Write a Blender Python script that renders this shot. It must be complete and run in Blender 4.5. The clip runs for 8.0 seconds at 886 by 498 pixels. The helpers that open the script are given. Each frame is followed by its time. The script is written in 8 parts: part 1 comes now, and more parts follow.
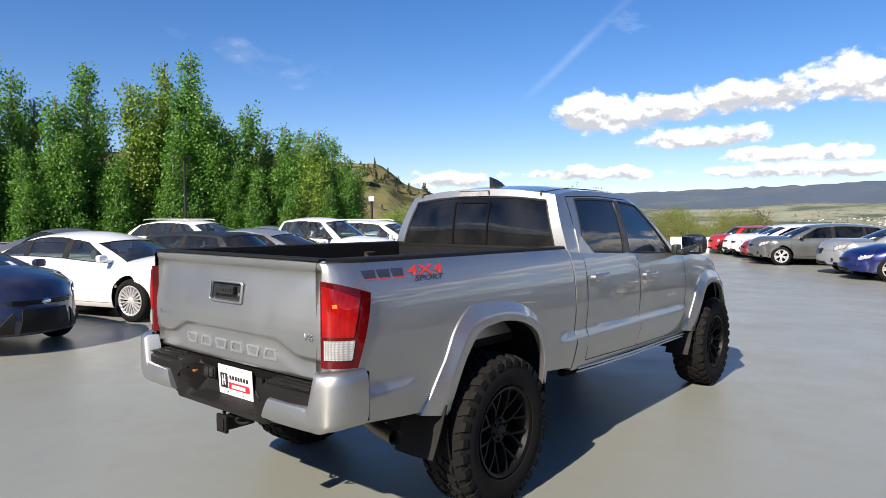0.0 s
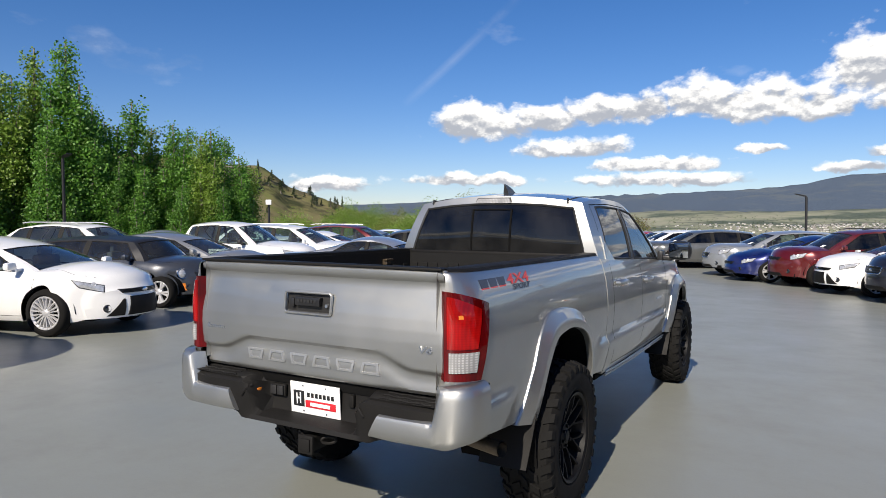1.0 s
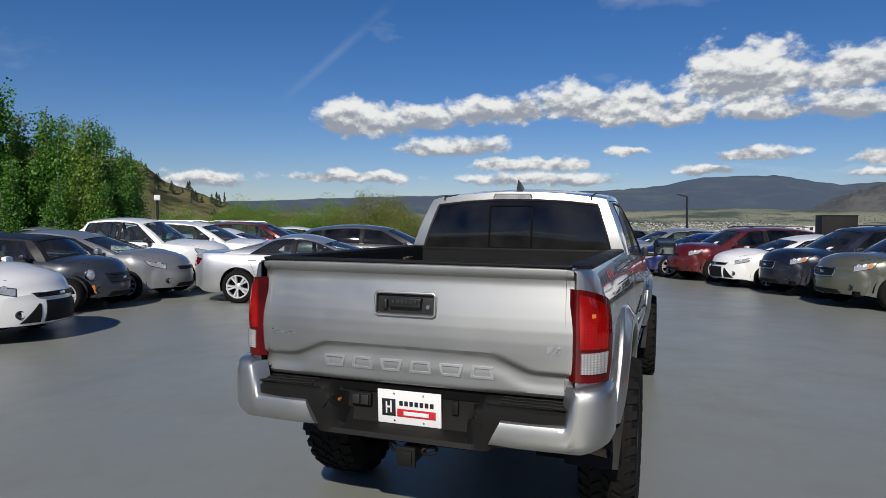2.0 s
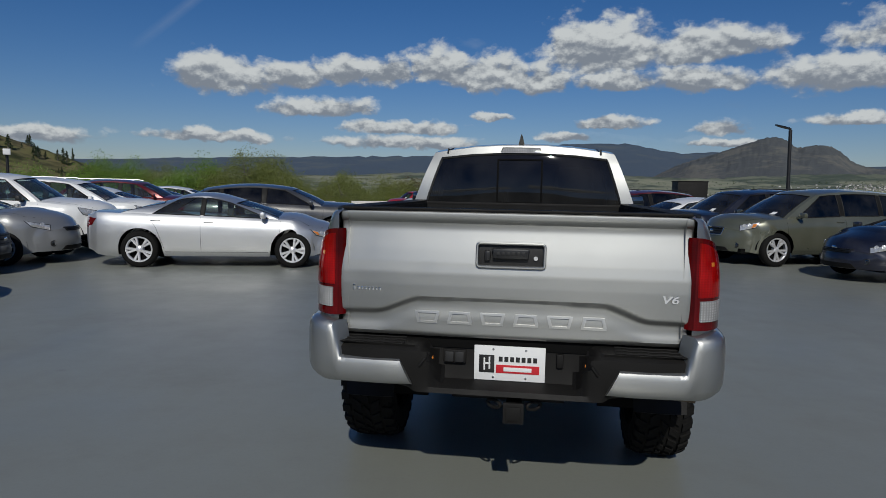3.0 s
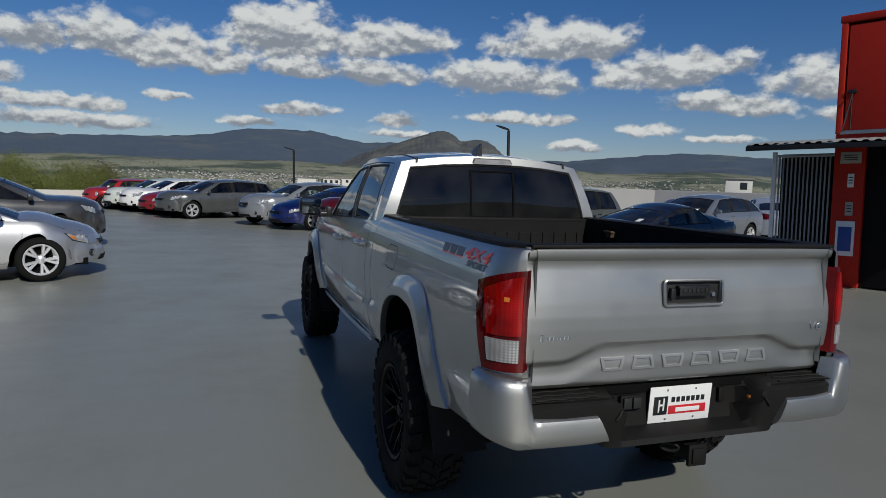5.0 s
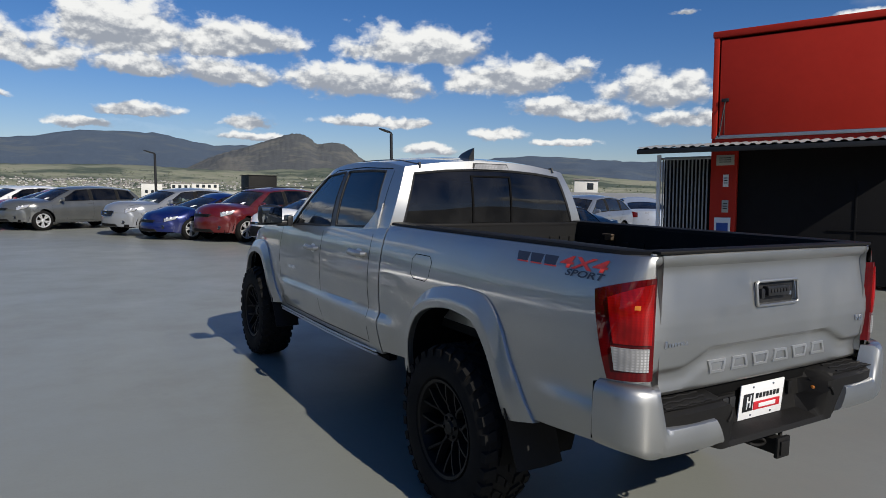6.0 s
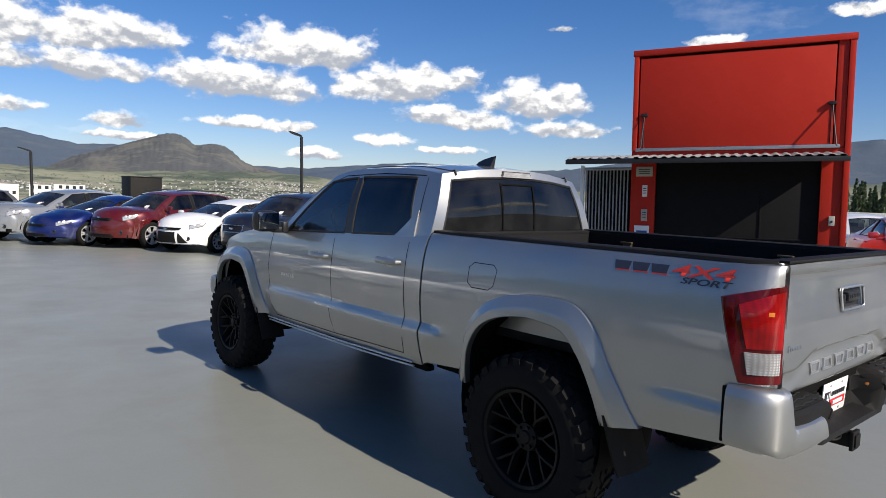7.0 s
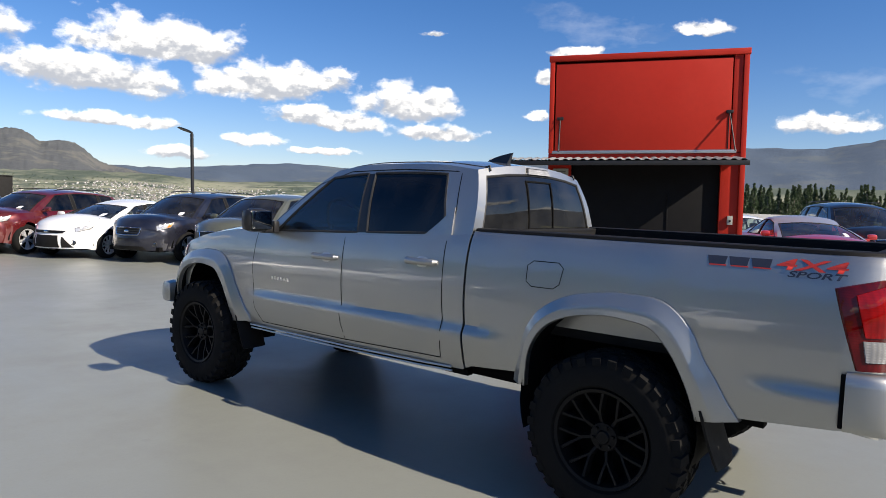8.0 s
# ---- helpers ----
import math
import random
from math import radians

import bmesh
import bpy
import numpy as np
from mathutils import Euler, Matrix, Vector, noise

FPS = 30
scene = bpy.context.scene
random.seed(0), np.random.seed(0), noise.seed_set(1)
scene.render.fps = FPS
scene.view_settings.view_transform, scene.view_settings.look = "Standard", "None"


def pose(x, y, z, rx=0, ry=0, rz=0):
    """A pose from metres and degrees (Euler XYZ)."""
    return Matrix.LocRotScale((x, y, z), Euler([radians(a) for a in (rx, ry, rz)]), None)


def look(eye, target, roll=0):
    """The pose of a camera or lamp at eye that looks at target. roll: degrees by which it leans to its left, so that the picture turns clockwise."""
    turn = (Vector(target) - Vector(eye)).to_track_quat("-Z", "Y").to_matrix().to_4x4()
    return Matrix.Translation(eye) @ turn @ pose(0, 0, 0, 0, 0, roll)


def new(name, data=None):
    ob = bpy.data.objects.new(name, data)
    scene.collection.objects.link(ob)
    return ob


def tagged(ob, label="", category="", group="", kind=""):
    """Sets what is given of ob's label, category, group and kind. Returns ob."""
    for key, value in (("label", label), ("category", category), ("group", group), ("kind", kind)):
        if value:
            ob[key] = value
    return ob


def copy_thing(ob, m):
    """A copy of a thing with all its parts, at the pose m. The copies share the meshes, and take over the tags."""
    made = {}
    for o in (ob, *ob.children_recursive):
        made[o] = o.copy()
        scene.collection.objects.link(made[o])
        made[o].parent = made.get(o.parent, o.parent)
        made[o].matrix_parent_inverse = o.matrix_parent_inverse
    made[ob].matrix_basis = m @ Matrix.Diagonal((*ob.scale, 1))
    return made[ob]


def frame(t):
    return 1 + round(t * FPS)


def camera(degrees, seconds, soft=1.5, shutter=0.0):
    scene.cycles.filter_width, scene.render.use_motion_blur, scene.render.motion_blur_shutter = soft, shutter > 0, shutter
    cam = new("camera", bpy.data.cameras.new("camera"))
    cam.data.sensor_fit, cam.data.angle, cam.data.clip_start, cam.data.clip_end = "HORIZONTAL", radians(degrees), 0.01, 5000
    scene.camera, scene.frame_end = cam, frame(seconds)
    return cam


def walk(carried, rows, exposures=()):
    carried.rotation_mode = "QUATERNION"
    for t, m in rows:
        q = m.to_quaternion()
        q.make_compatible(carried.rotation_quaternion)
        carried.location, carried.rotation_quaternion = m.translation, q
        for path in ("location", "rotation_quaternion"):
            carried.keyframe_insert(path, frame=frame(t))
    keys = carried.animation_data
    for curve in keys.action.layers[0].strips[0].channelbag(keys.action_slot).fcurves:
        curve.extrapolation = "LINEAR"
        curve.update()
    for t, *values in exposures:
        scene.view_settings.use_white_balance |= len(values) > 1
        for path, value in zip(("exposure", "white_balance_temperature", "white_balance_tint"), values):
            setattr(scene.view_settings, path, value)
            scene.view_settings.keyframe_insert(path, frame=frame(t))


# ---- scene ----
cam = camera(67.9, 8.0, 0.6)
PATH = [
    (0, (2.968, -1.845, 1.59), (1.687, -0.312, 1.501), 0.1),
    (0.5, (2.52, -2.125, 1.581), (1.379, -0.484, 1.499), 0.2),
    (1, (2.083, -2.395, 1.602), (1.1, -0.655, 1.528), 0.4),
    (1.5, (1.638, -2.591, 1.594), (0.785, -0.783, 1.521), 0.5),
    (1.7, (1.415, -2.617, 1.599), (0.635, -0.776, 1.527), 0.5),
    (2.8, (0.316, -2.776, 1.503), (-0.019, -0.809, 1.375), 1.0),
    (3, (0.091, -2.753, 1.502), (-0.18, -0.78, 1.318), 1.1),
    (3.5, (-0.417, -2.705, 1.525), (-0.548, -0.722, 1.301), 1.2),
    (4, (-0.886, -2.603, 1.557), (-0.759, -0.621, 1.324), 1.3),
    (4.5, (-1.36, -2.366, 1.615), (-0.963, -0.418, 1.392), 1.7),
    (5, (-1.804, -2.148, 1.632), (-1.159, -0.265, 1.431), 1.9),
    (6.3, (-2.867, -1.49, 1.619), (-1.748, 0.158, 1.446), 1.5),
    (6.5, (-3.035, -1.41, 1.599), (-1.86, 0.2, 1.434), 1.9),
    (7, (-3.362, -1.023, 1.611), (-2.054, 0.482, 1.457), 2.0),
    (7.5, (-3.672, -0.652, 1.621), (-2.232, 0.73, 1.479), 2.1),
    (8, (-3.921, -0.191, 1.546), (-2.352, 1.042, 1.411), 2.1),
]
walk(cam, [(t, look(eye, target, roll)) for t, eye, target, roll in PATH],
     [(0, 0.77, 7200, 11), (1, 0.36, 7000, 11), (1.7, -0.07, 6750, 10), (2.8, -0.73, 6350, 7), (3.5, -0.97, 6350, 6), (4.3, -1.0, 6400, 6), (5, -0.66, 6500, 7), (6.3, 0.0, 6750, 10), (7, 0.35, 6950, 11), (8, 0.62, 7150, 11)])

# ---- sun and sky ----
SUN_AZ, SUN_EL = 174.0, 36.0        # azimuth clockwise from +y, elevation
_sd = Vector((math.sin(radians(SUN_AZ)) * math.cos(radians(SUN_EL)),
              math.cos(radians(SUN_AZ)) * math.cos(radians(SUN_EL)), math.sin(radians(SUN_EL))))
sun_data = bpy.data.lights.new("sun", "SUN")
sun_data.energy, sun_data.angle, sun_data.color = 5.0, radians(0.53), (1.0, 0.945, 0.86)
sun = new("sun", sun_data)
sun.matrix_world = look(_sd * 60, (0, 0, 0))

# clouds: azimuth, elevation, half width, half height, in degrees
CUMULUS = [
    (-26, 8.4, 4.0, 1.6), (-20.6, 8.8, 3.0, 1.1), (-16.5, 9.4, 2.6, 1.2), (-13, 9.5, 2.5, 1.2), (-8.2, 9.9, 3.0, 1.6), (-4.4, 9.4, 3.6, 1.7), (0.4, 8.9, 2.1, 1.4),
    (4.8, 11.3, 4.6, 2.5), (12.7, 11.2, 5.6, 1.5), (6.8, 8.8, 3.4, 0.9), (12.9, 8.8, 4.0, 1.1), (23.4, 8.6, 6.2, 1.6), (28.5, 11.4, 6.0, 1.7), (36, 9.1, 4.8, 1.4),
    (40.6, 9.7, 3.0, 1.2), (40.6, 6.8, 3.2, 0.9), (48.3, 8.1, 4.0, 1.4), (51.3, 5.9, 3.2, 0.7), (43, 6.5, 3.4, 0.8)]
LOW_CLOUDS = [
    (-18.6, 6.4, 4.0, 0.9), (-11.8, 5.0, 5.0, 0.65), (-10.5, 3.7, 6.4, 0.6), (-27.2, 3.8, 4.9, 0.6), (-39.5, 3.3, 3.1, 0.7), (6.1, 5.6, 3.1, 0.5), (14.4, 5.1, 2.1, 0.6),
    (25.7, 5.5, 4.7, 0.5), (35.6, 4.75, 2.3, 0.65), (29.8, 3.3, 1.9, 0.5), (-3.9, 6.1, 1.4, 0.4), (15.1, 3.9, 2.4, 0.4), (2.4, 4.4, 1.9, 0.4), (62.5, 12.8, 2.1, 0.5),
    (60, 10.8, 0.9, 0.6), (59.4, 7.7, 1.0, 0.4), (72.4, 14.4, 2.4, 0.5), (81.7, 6.9, 2.7, 0.7), (41.4, 4.1, 2.4, 0.35), (50.5, 14.1, 1.1, 0.3)]
_cr = random.Random(4)
FAR_CLOUDS = [(a, _cr.uniform(4, 11), _cr.uniform(6, 10), _cr.uniform(0.7, 1.4)) for a in (100, 118, 135, 150, 163, 176, -172, -160, -146, -128, -110)]


def make_world():
    w = bpy.data.worlds.new("sky")
    scene.world = w
    w.use_nodes = True
    nt = w.node_tree
    nt.nodes.clear()
    L = nt.links.new

    def N(kind, **kw):
        n = nt.nodes.new(kind)
        for k, v in kw.items():
            if k == "operation":
                n.operation = v
        return n

    def M(op, a, b=None, clamp=False):
        n = nt.nodes.new("ShaderNodeMath")
        n.operation, n.use_clamp = op, clamp
        for s, v in ((0, a), (1, b)):
            if v is None:
                continue
            if isinstance(v, (int, float)):
                n.inputs[s].default_value = v
            else:
                L(v, n.inputs[s])
        return n.outputs[0]

    sky = nt.nodes.new("ShaderNodeTexSky")
    sky.sky_type, sky.sun_disc = "NISHITA", False
    sky.sun_elevation, sky.sun_rotation = radians(SUN_EL), radians(SUN_AZ)
    sky.altitude, sky.air_density, sky.dust_density, sky.ozone_density = 400, 1.0, 0.35, 2.2
    geo = nt.nodes.new("ShaderNodeTexCoord")
    sep = nt.nodes.new("ShaderNodeSeparateXYZ")
    L(geo.outputs["Generated"], sep.inputs[0])
    az = M("MULTIPLY", M("ARCTAN2", sep.outputs[0], sep.outputs[1]), 180 / math.pi)
    el = M("MULTIPLY", M("ARCSINE", sep.outputs[2]), 180 / math.pi)
    flat = nt.nodes.new("ShaderNodeCombineXYZ")
    L(az, flat.inputs[0])
    L(el, flat.inputs[1])

    def field():
        """Distance to the nearest cloud in cloud sizes, and the height inside it (-1 foot, 1 top)."""
        num = den = None
        best = None
        for a, e, hw, hh in CUMULUS + LOW_CLOUDS + FAR_CLOUDS:
            v = M("MULTIPLY", M("SUBTRACT", el_w, e), 1 / hh)
            u = M("MULTIPLY", M("SUBTRACT", az_w, a), 1 / hw)
            asym = M("MAXIMUM", M("MULTIPLY", v, 0.9), M("MULTIPLY", v, -1.55))
            d = M("SQRT", M("ADD", M("MULTIPLY", u, u), M("MULTIPLY", asym, asym)))
            w = M("EXPONENT", M("MULTIPLY", d, -5.0))
            wv = M("MULTIPLY", w, v)
            num = wv if num is None else M("ADD", num, wv)
            den = w if den is None else M("ADD", den, w)
            best = d if best is None else M("MINIMUM", best, d)
        return best, M("DIVIDE", num, M("ADD", den, 1e-9))

    def noise_at(scale, detail, rough, stretch, off=0.0, lift=0.0):
        mp = nt.nodes.new("ShaderNodeMapping")
        L(flat.outputs[0], mp.inputs[0])
        mp.inputs[1].default_value = (off, off * 0.7 + lift * stretch, 0)
        mp.inputs[3].default_value = (1, stretch, 1)
        n = nt.nodes.new("ShaderNodeTexNoise")
        n.inputs["Scale"].default_value, n.inputs["Detail"].default_value = scale, detail
        n.inputs["Roughness"].default_value = rough
        L(mp.outputs[0], n.inputs["Vector"])
        return n.outputs[0]

    # the clouds' outlines wander at two scales; billows from fine noise, lit from above
    wx, wy = noise_at(0.42, 5, 0.6, 1.3, 11.0), noise_at(0.42, 5, 0.6, 1.3, 57.0)
    az_w = M("ADD", az, M("MULTIPLY", M("SUBTRACT", wx, 0.5), 2.6))
    el_w = M("ADD", el, M("MULTIPLY", M("SUBTRACT", wy, 0.5), 1.3))
    near, height = field()
    big = noise_at(0.30, 7, 0.56, 1.5)
    above = noise_at(0.30, 7, 0.56, 1.5, 0.0, 0.45)
    puff = nt.nodes.new("ShaderNodeTexVoronoi")
    puff.feature = "SMOOTH_F1"
    for key, v in (("Scale", 0.62), ("Smoothness", 0.45), ("Detail", 2.0), ("Roughness", 0.5)):
        puff.inputs[key].default_value = v
    pw = nt.nodes.new("ShaderNodeCombineXYZ")
    L(az_w, pw.inputs[0])
    L(M("MULTIPLY", el_w, 1.4), pw.inputs[1])
    L(pw.outputs[0], puff.inputs["Vector"])
    billow = puff.outputs["Distance"]
    d0 = M("ADD", M("ADD", M("MULTIPLY", near, 0.92), M("MULTIPLY", M("SUBTRACT", 0.5, big), 1.7)), M("MULTIPLY", M("SUBTRACT", billow, 0.62), 0.42))
    dens = nt.nodes.new("ShaderNodeMapRange")
    dens.interpolation_type = "SMOOTHSTEP"
    L(d0, dens.inputs[0])
    for k, v in ((1, 1.32), (2, 0.78), (3, 0.0), (4, 1.0)):
        dens.inputs[k].default_value = v
    # wide thin cloud over the rest of the sky
    wide = noise_at(0.05, 6, 0.55, 2.2, 31.0)
    wd = nt.nodes.new("ShaderNodeMapRange")
    L(wide, wd.inputs[0])
    for k, v in ((1, 0.60), (2, 0.76), (3, 0.0), (4, 0.30)):
        wd.inputs[k].default_value = v
    # tops in the sun, grey feet, creases between the billows
    up = M("ADD", height, M("MULTIPLY", M("SUBTRACT", big, above), 6.0))
    up = M("ADD", up, M("MULTIPLY", M("SUBTRACT", 0.62, billow), 1.1))
    shade = nt.nodes.new("ShaderNodeMapRange")
    shade.interpolation_type = "SMOOTHSTEP"
    L(up, shade.inputs[0])
    for k, v in ((1, 0.62), (2, -0.85), (3, 0.0), (4, 1.0)):
        shade.inputs[k].default_value = v
    ramp = nt.nodes.new("ShaderNodeMix")
    ramp.data_type = "RGBA"
    L(shade.outputs[0], ramp.inputs["Factor"])
    ramp.inputs["A"].default_value = (0.97, 0.99, 1.0, 1)
    ramp.inputs["B"].default_value = (0.36, 0.40, 0.475, 1)
    # an old vapour trail, slanting up from one bank of cloud
    da, de = M("SUBTRACT", az, -33.1), M("SUBTRACT", el, 10.0)
    along = M("ADD", M("MULTIPLY", da, 0.751), M("MULTIPLY", de, 0.661))
    across = M("ABSOLUTE", M("SUBTRACT", M("MULTIPLY", da, 0.661), M("MULTIPLY", de, 0.751)))
    trail = M("MULTIPLY", M("SUBTRACT", 1.0, M("MULTIPLY", across, 2.0), True), M("MULTIPLY", M("MULTIPLY", along, 0.3, True), M("SUBTRACT", 1.0, M("MULTIPLY", along, 0.055), True), True))
    trail = M("MULTIPLY", trail, M("MULTIPLY", big, 0.2))
    tot = M("MAXIMUM", M("MAXIMUM", dens.outputs[0], wd.outputs[0]), trail, True)
    bg_sky = nt.nodes.new("ShaderNodeBackground")
    deep = nt.nodes.new("ShaderNodeMix")
    deep.data_type, deep.blend_type = "RGBA", "MULTIPLY"
    deep.inputs["Factor"].default_value = 1.0
    L(sky.outputs[0], deep.inputs["A"])
    deep.inputs["B"].default_value = (0.90, 0.925, 1.13, 1)
    hs = nt.nodes.new("ShaderNodeHueSaturation")
    hs.inputs["Saturation"].default_value = 1.25
    L(deep.outputs["Result"], hs.inputs["Color"])
    L(hs.outputs[0], bg_sky.inputs[0])
    bg_sky.inputs[1].default_value = 0.080
    bg_cl = nt.nodes.new("ShaderNodeBackground")
    L(ramp.outputs["Result"], bg_cl.inputs[0])
    bg_cl.inputs[1].default_value = 1.0
    mix = nt.nodes.new("ShaderNodeMixShader")
    L(tot, mix.inputs[0])
    L(bg_sky.outputs[0], mix.inputs[1])
    L(bg_cl.outputs[0], mix.inputs[2])
    out = nt.nodes.new("ShaderNodeOutputWorld")
    L(mix.outputs[0], out.inputs[0])


make_world()

# ---- materials ----
def _nodes(name):
    m = bpy.data.materials.new(name)
    m.use_nodes = True
    nt = m.node_tree
    b = nt.nodes["Principled BSDF"]
    return m, nt, b


def _noise(nt, scale, detail=4, rough=0.55, space="Object", stretch=(1, 1, 1)):
    tc = nt.nodes.new("ShaderNodeTexCoord")
    mp = nt.nodes.new("ShaderNodeMapping")
    mp.inputs[3].default_value = stretch
    nt.links.new(tc.outputs[space], mp.inputs[0])
    n = nt.nodes.new("ShaderNodeTexNoise")
    n.inputs["Scale"].default_value, n.inputs["Detail"].default_value = scale, detail
    n.inputs["Roughness"].default_value = rough
    nt.links.new(mp.outputs[0], n.inputs["Vector"])
    return n.outputs[0]


def _ramp(nt, fac, stops):
    r = nt.nodes.new("ShaderNodeValToRGB")
    e = r.color_ramp.elements
    while len(e) < len(stops):
        e.new(0.5)
    for k, (p, c) in zip(e, stops):
        k.position, k.color = p, (*c, 1) if len(c) == 3 else c
    nt.links.new(fac, r.inputs[0])
    return r.outputs[0]


def _mix(nt, fac, a, b, mode="MIX"):
    n = nt.nodes.new("ShaderNodeMix")
    n.data_type, n.blend_type = "RGBA", mode
    for key, v in (("Factor", fac), ("A", a), ("B", b)):
        if isinstance(v, (int, float)):
            n.inputs[key].default_value = v
        elif isinstance(v, tuple):
            n.inputs[key].default_value = (*v, 1)
        else:
            nt.links.new(v, n.inputs[key])
    return n.outputs["Result"]


def _span(nt, v, a, b, c, d):
    n = nt.nodes.new("ShaderNodeMapRange")
    nt.links.new(v, n.inputs[0])
    for k, x in zip((1, 2, 3, 4), (a, b, c, d)):
        n.inputs[k].default_value = x
    return n.outputs[0]


def _bump(nt, b, height, strength, distance):
    n = nt.nodes.new("ShaderNodeBump")
    n.inputs["Strength"].default_value, n.inputs["Distance"].default_value = strength, distance
    nt.links.new(height, n.inputs["Height"])
    nt.links.new(n.outputs[0], b.inputs["Normal"])


def tint(c, k):
    return tuple(min(1.0, x * k) for x in c[:3])


def surface(name, col, rough=0.6, metal=0.0, scale=6.0, vary=0.18, bump=0.15, dist=0.004, fine=60.0, coat=0.0, spec=0.5):
    """A worn plain surface: colour and roughness vary at two scales."""
    m, nt, b = _nodes(name)
    big, small = _noise(nt, scale, 5), _noise(nt, fine, 3)
    c1 = _mix(nt, big, tint(col, 1 - vary), tint(col, 1 + vary))
    c2 = _mix(nt, _span(nt, small, 0.35, 0.7, 0.0, 0.45), c1, tint(col, 1 - vary * 1.3))
    nt.links.new(c2, b.inputs["Base Color"])
    nt.links.new(_span(nt, big, 0.3, 0.7, rough * 0.85, min(1, rough * 1.15)), b.inputs["Roughness"])
    b.inputs["Metallic"].default_value = metal
    b.inputs["Coat Weight"].default_value = coat
    b.inputs["Specular IOR Level"].default_value = spec
    if bump:
        _bump(nt, b, small, bump, dist)
    return m


def paint(name, col, metal=0.35, rough=0.32, coat=0.9, dirt=0.12, coat_ior=1.55):
    """Car paint: flakes under a clear coat, with a little road dust."""
    m, nt, b = _nodes(name)
    flake, dust = _noise(nt, 900, 2), _noise(nt, 2.2, 6)
    c = _mix(nt, _span(nt, flake, 0.35, 0.65, 0, 0.6), tint(col, 0.9), tint(col, 1.14))
    c = _mix(nt, _span(nt, dust, 0.45, 0.8, 0.0, dirt), c, (0.33, 0.31, 0.28))
    nt.links.new(c, b.inputs["Base Color"])
    b.inputs["Metallic"].default_value = metal if min(col) < 0.6 or metal > 0.8 else 0.0
    nt.links.new(_span(nt, dust, 0.3, 0.75, rough * 0.85, rough * 1.25), b.inputs["Roughness"])
    b.inputs["Coat Weight"].default_value, b.inputs["Coat Roughness"].default_value = coat, 0.03
    b.inputs["Coat IOR"].default_value = coat_ior
    _bump(nt, b, _noise(nt, 26, 2), 0.02, 0.004)
    return m


def glass(name, see=0.35, tone=(0.30, 0.36, 0.37), rough=0.02, ior=1.6, film=0.0):
    """A tinted pane: part of the light passes, the rest is mirrored as on glass."""
    m = bpy.data.materials.new(name)
    m.use_nodes = True
    nt = m.node_tree
    nt.nodes.clear()
    tr = nt.nodes.new("ShaderNodeBsdfTransparent")
    tr.inputs[0].default_value = (*tint(tone, see / 0.35), 1)
    gl = nt.nodes.new("ShaderNodeBsdfGlossy")
    gl.inputs["Color"].default_value, gl.inputs["Roughness"].default_value = (0.95, 0.97, 1, 1), rough
    fr = nt.nodes.new("ShaderNodeFresnel")
    fr.inputs[0].default_value = ior
    dust = _noise(nt, 3.0, 5)
    df = nt.nodes.new("ShaderNodeBsdfDiffuse")
    df.inputs[0].default_value = (0.32, 0.31, 0.29, 1)
    m1 = nt.nodes.new("ShaderNodeMixShader")
    nt.links.new(fr.outputs[0], m1.inputs[0])
    nt.links.new(tr.outputs[0], m1.inputs[1])
    nt.links.new(gl.outputs[0], m1.inputs[2])
    m2 = nt.nodes.new("ShaderNodeMixShader")
    nt.links.new(_span(nt, dust, 0.35, 0.85, film, film * 1.6 + 0.07), m2.inputs[0])
    nt.links.new(m1.outputs[0], m2.inputs[1])
    nt.links.new(df.outputs[0], m2.inputs[2])
    out = nt.nodes.new("ShaderNodeOutputMaterial")
    nt.links.new(m2.outputs[0], out.inputs[0])
    return m


def deck_material():
    m, nt, b = _nodes("deck_coating")
    big, mid, fine = _noise(nt, 0.12, 6), _noise(nt, 0.9, 7, 0.65), _noise(nt, 45, 3)
    c = _mix(nt, _span(nt, big, 0.35, 0.68, 0, 1), (0.205, 0.214, 0.192), (0.242, 0.253, 0.227))
    c = _mix(nt, _span(nt, mid, 0.52, 0.8, 0, 0.5), c, (0.174, 0.176, 0.163))
    c = _mix(nt, _span(nt, fine, 0.55, 0.8, 0, 0.25), c, (0.16, 0.16, 0.16))
    # water marks and tyre scuffs
    scuff = _noise(nt, 0.55, 5, 0.6, stretch=(1.0, 0.12, 1.0))
    c = _mix(nt, _span(nt, scuff, 0.60, 0.74, 0, 0.28), c, (0.12, 0.12, 0.12))
    spots = _noise(nt, 2.3, 2)
    c = _mix(nt, _span(nt, spots, 0.74, 0.79, 0, 0.35), c, (0.12, 0.12, 0.12))
    nt.links.new(c, b.inputs["Base Color"])
    nt.links.new(_span(nt, mid, 0.3, 0.75, 0.30, 0.50), b.inputs["Roughness"])
    b.inputs["Specular IOR Level"].default_value = 0.5
    _bump(nt, b, fine, 0.12, 0.003)
    return m


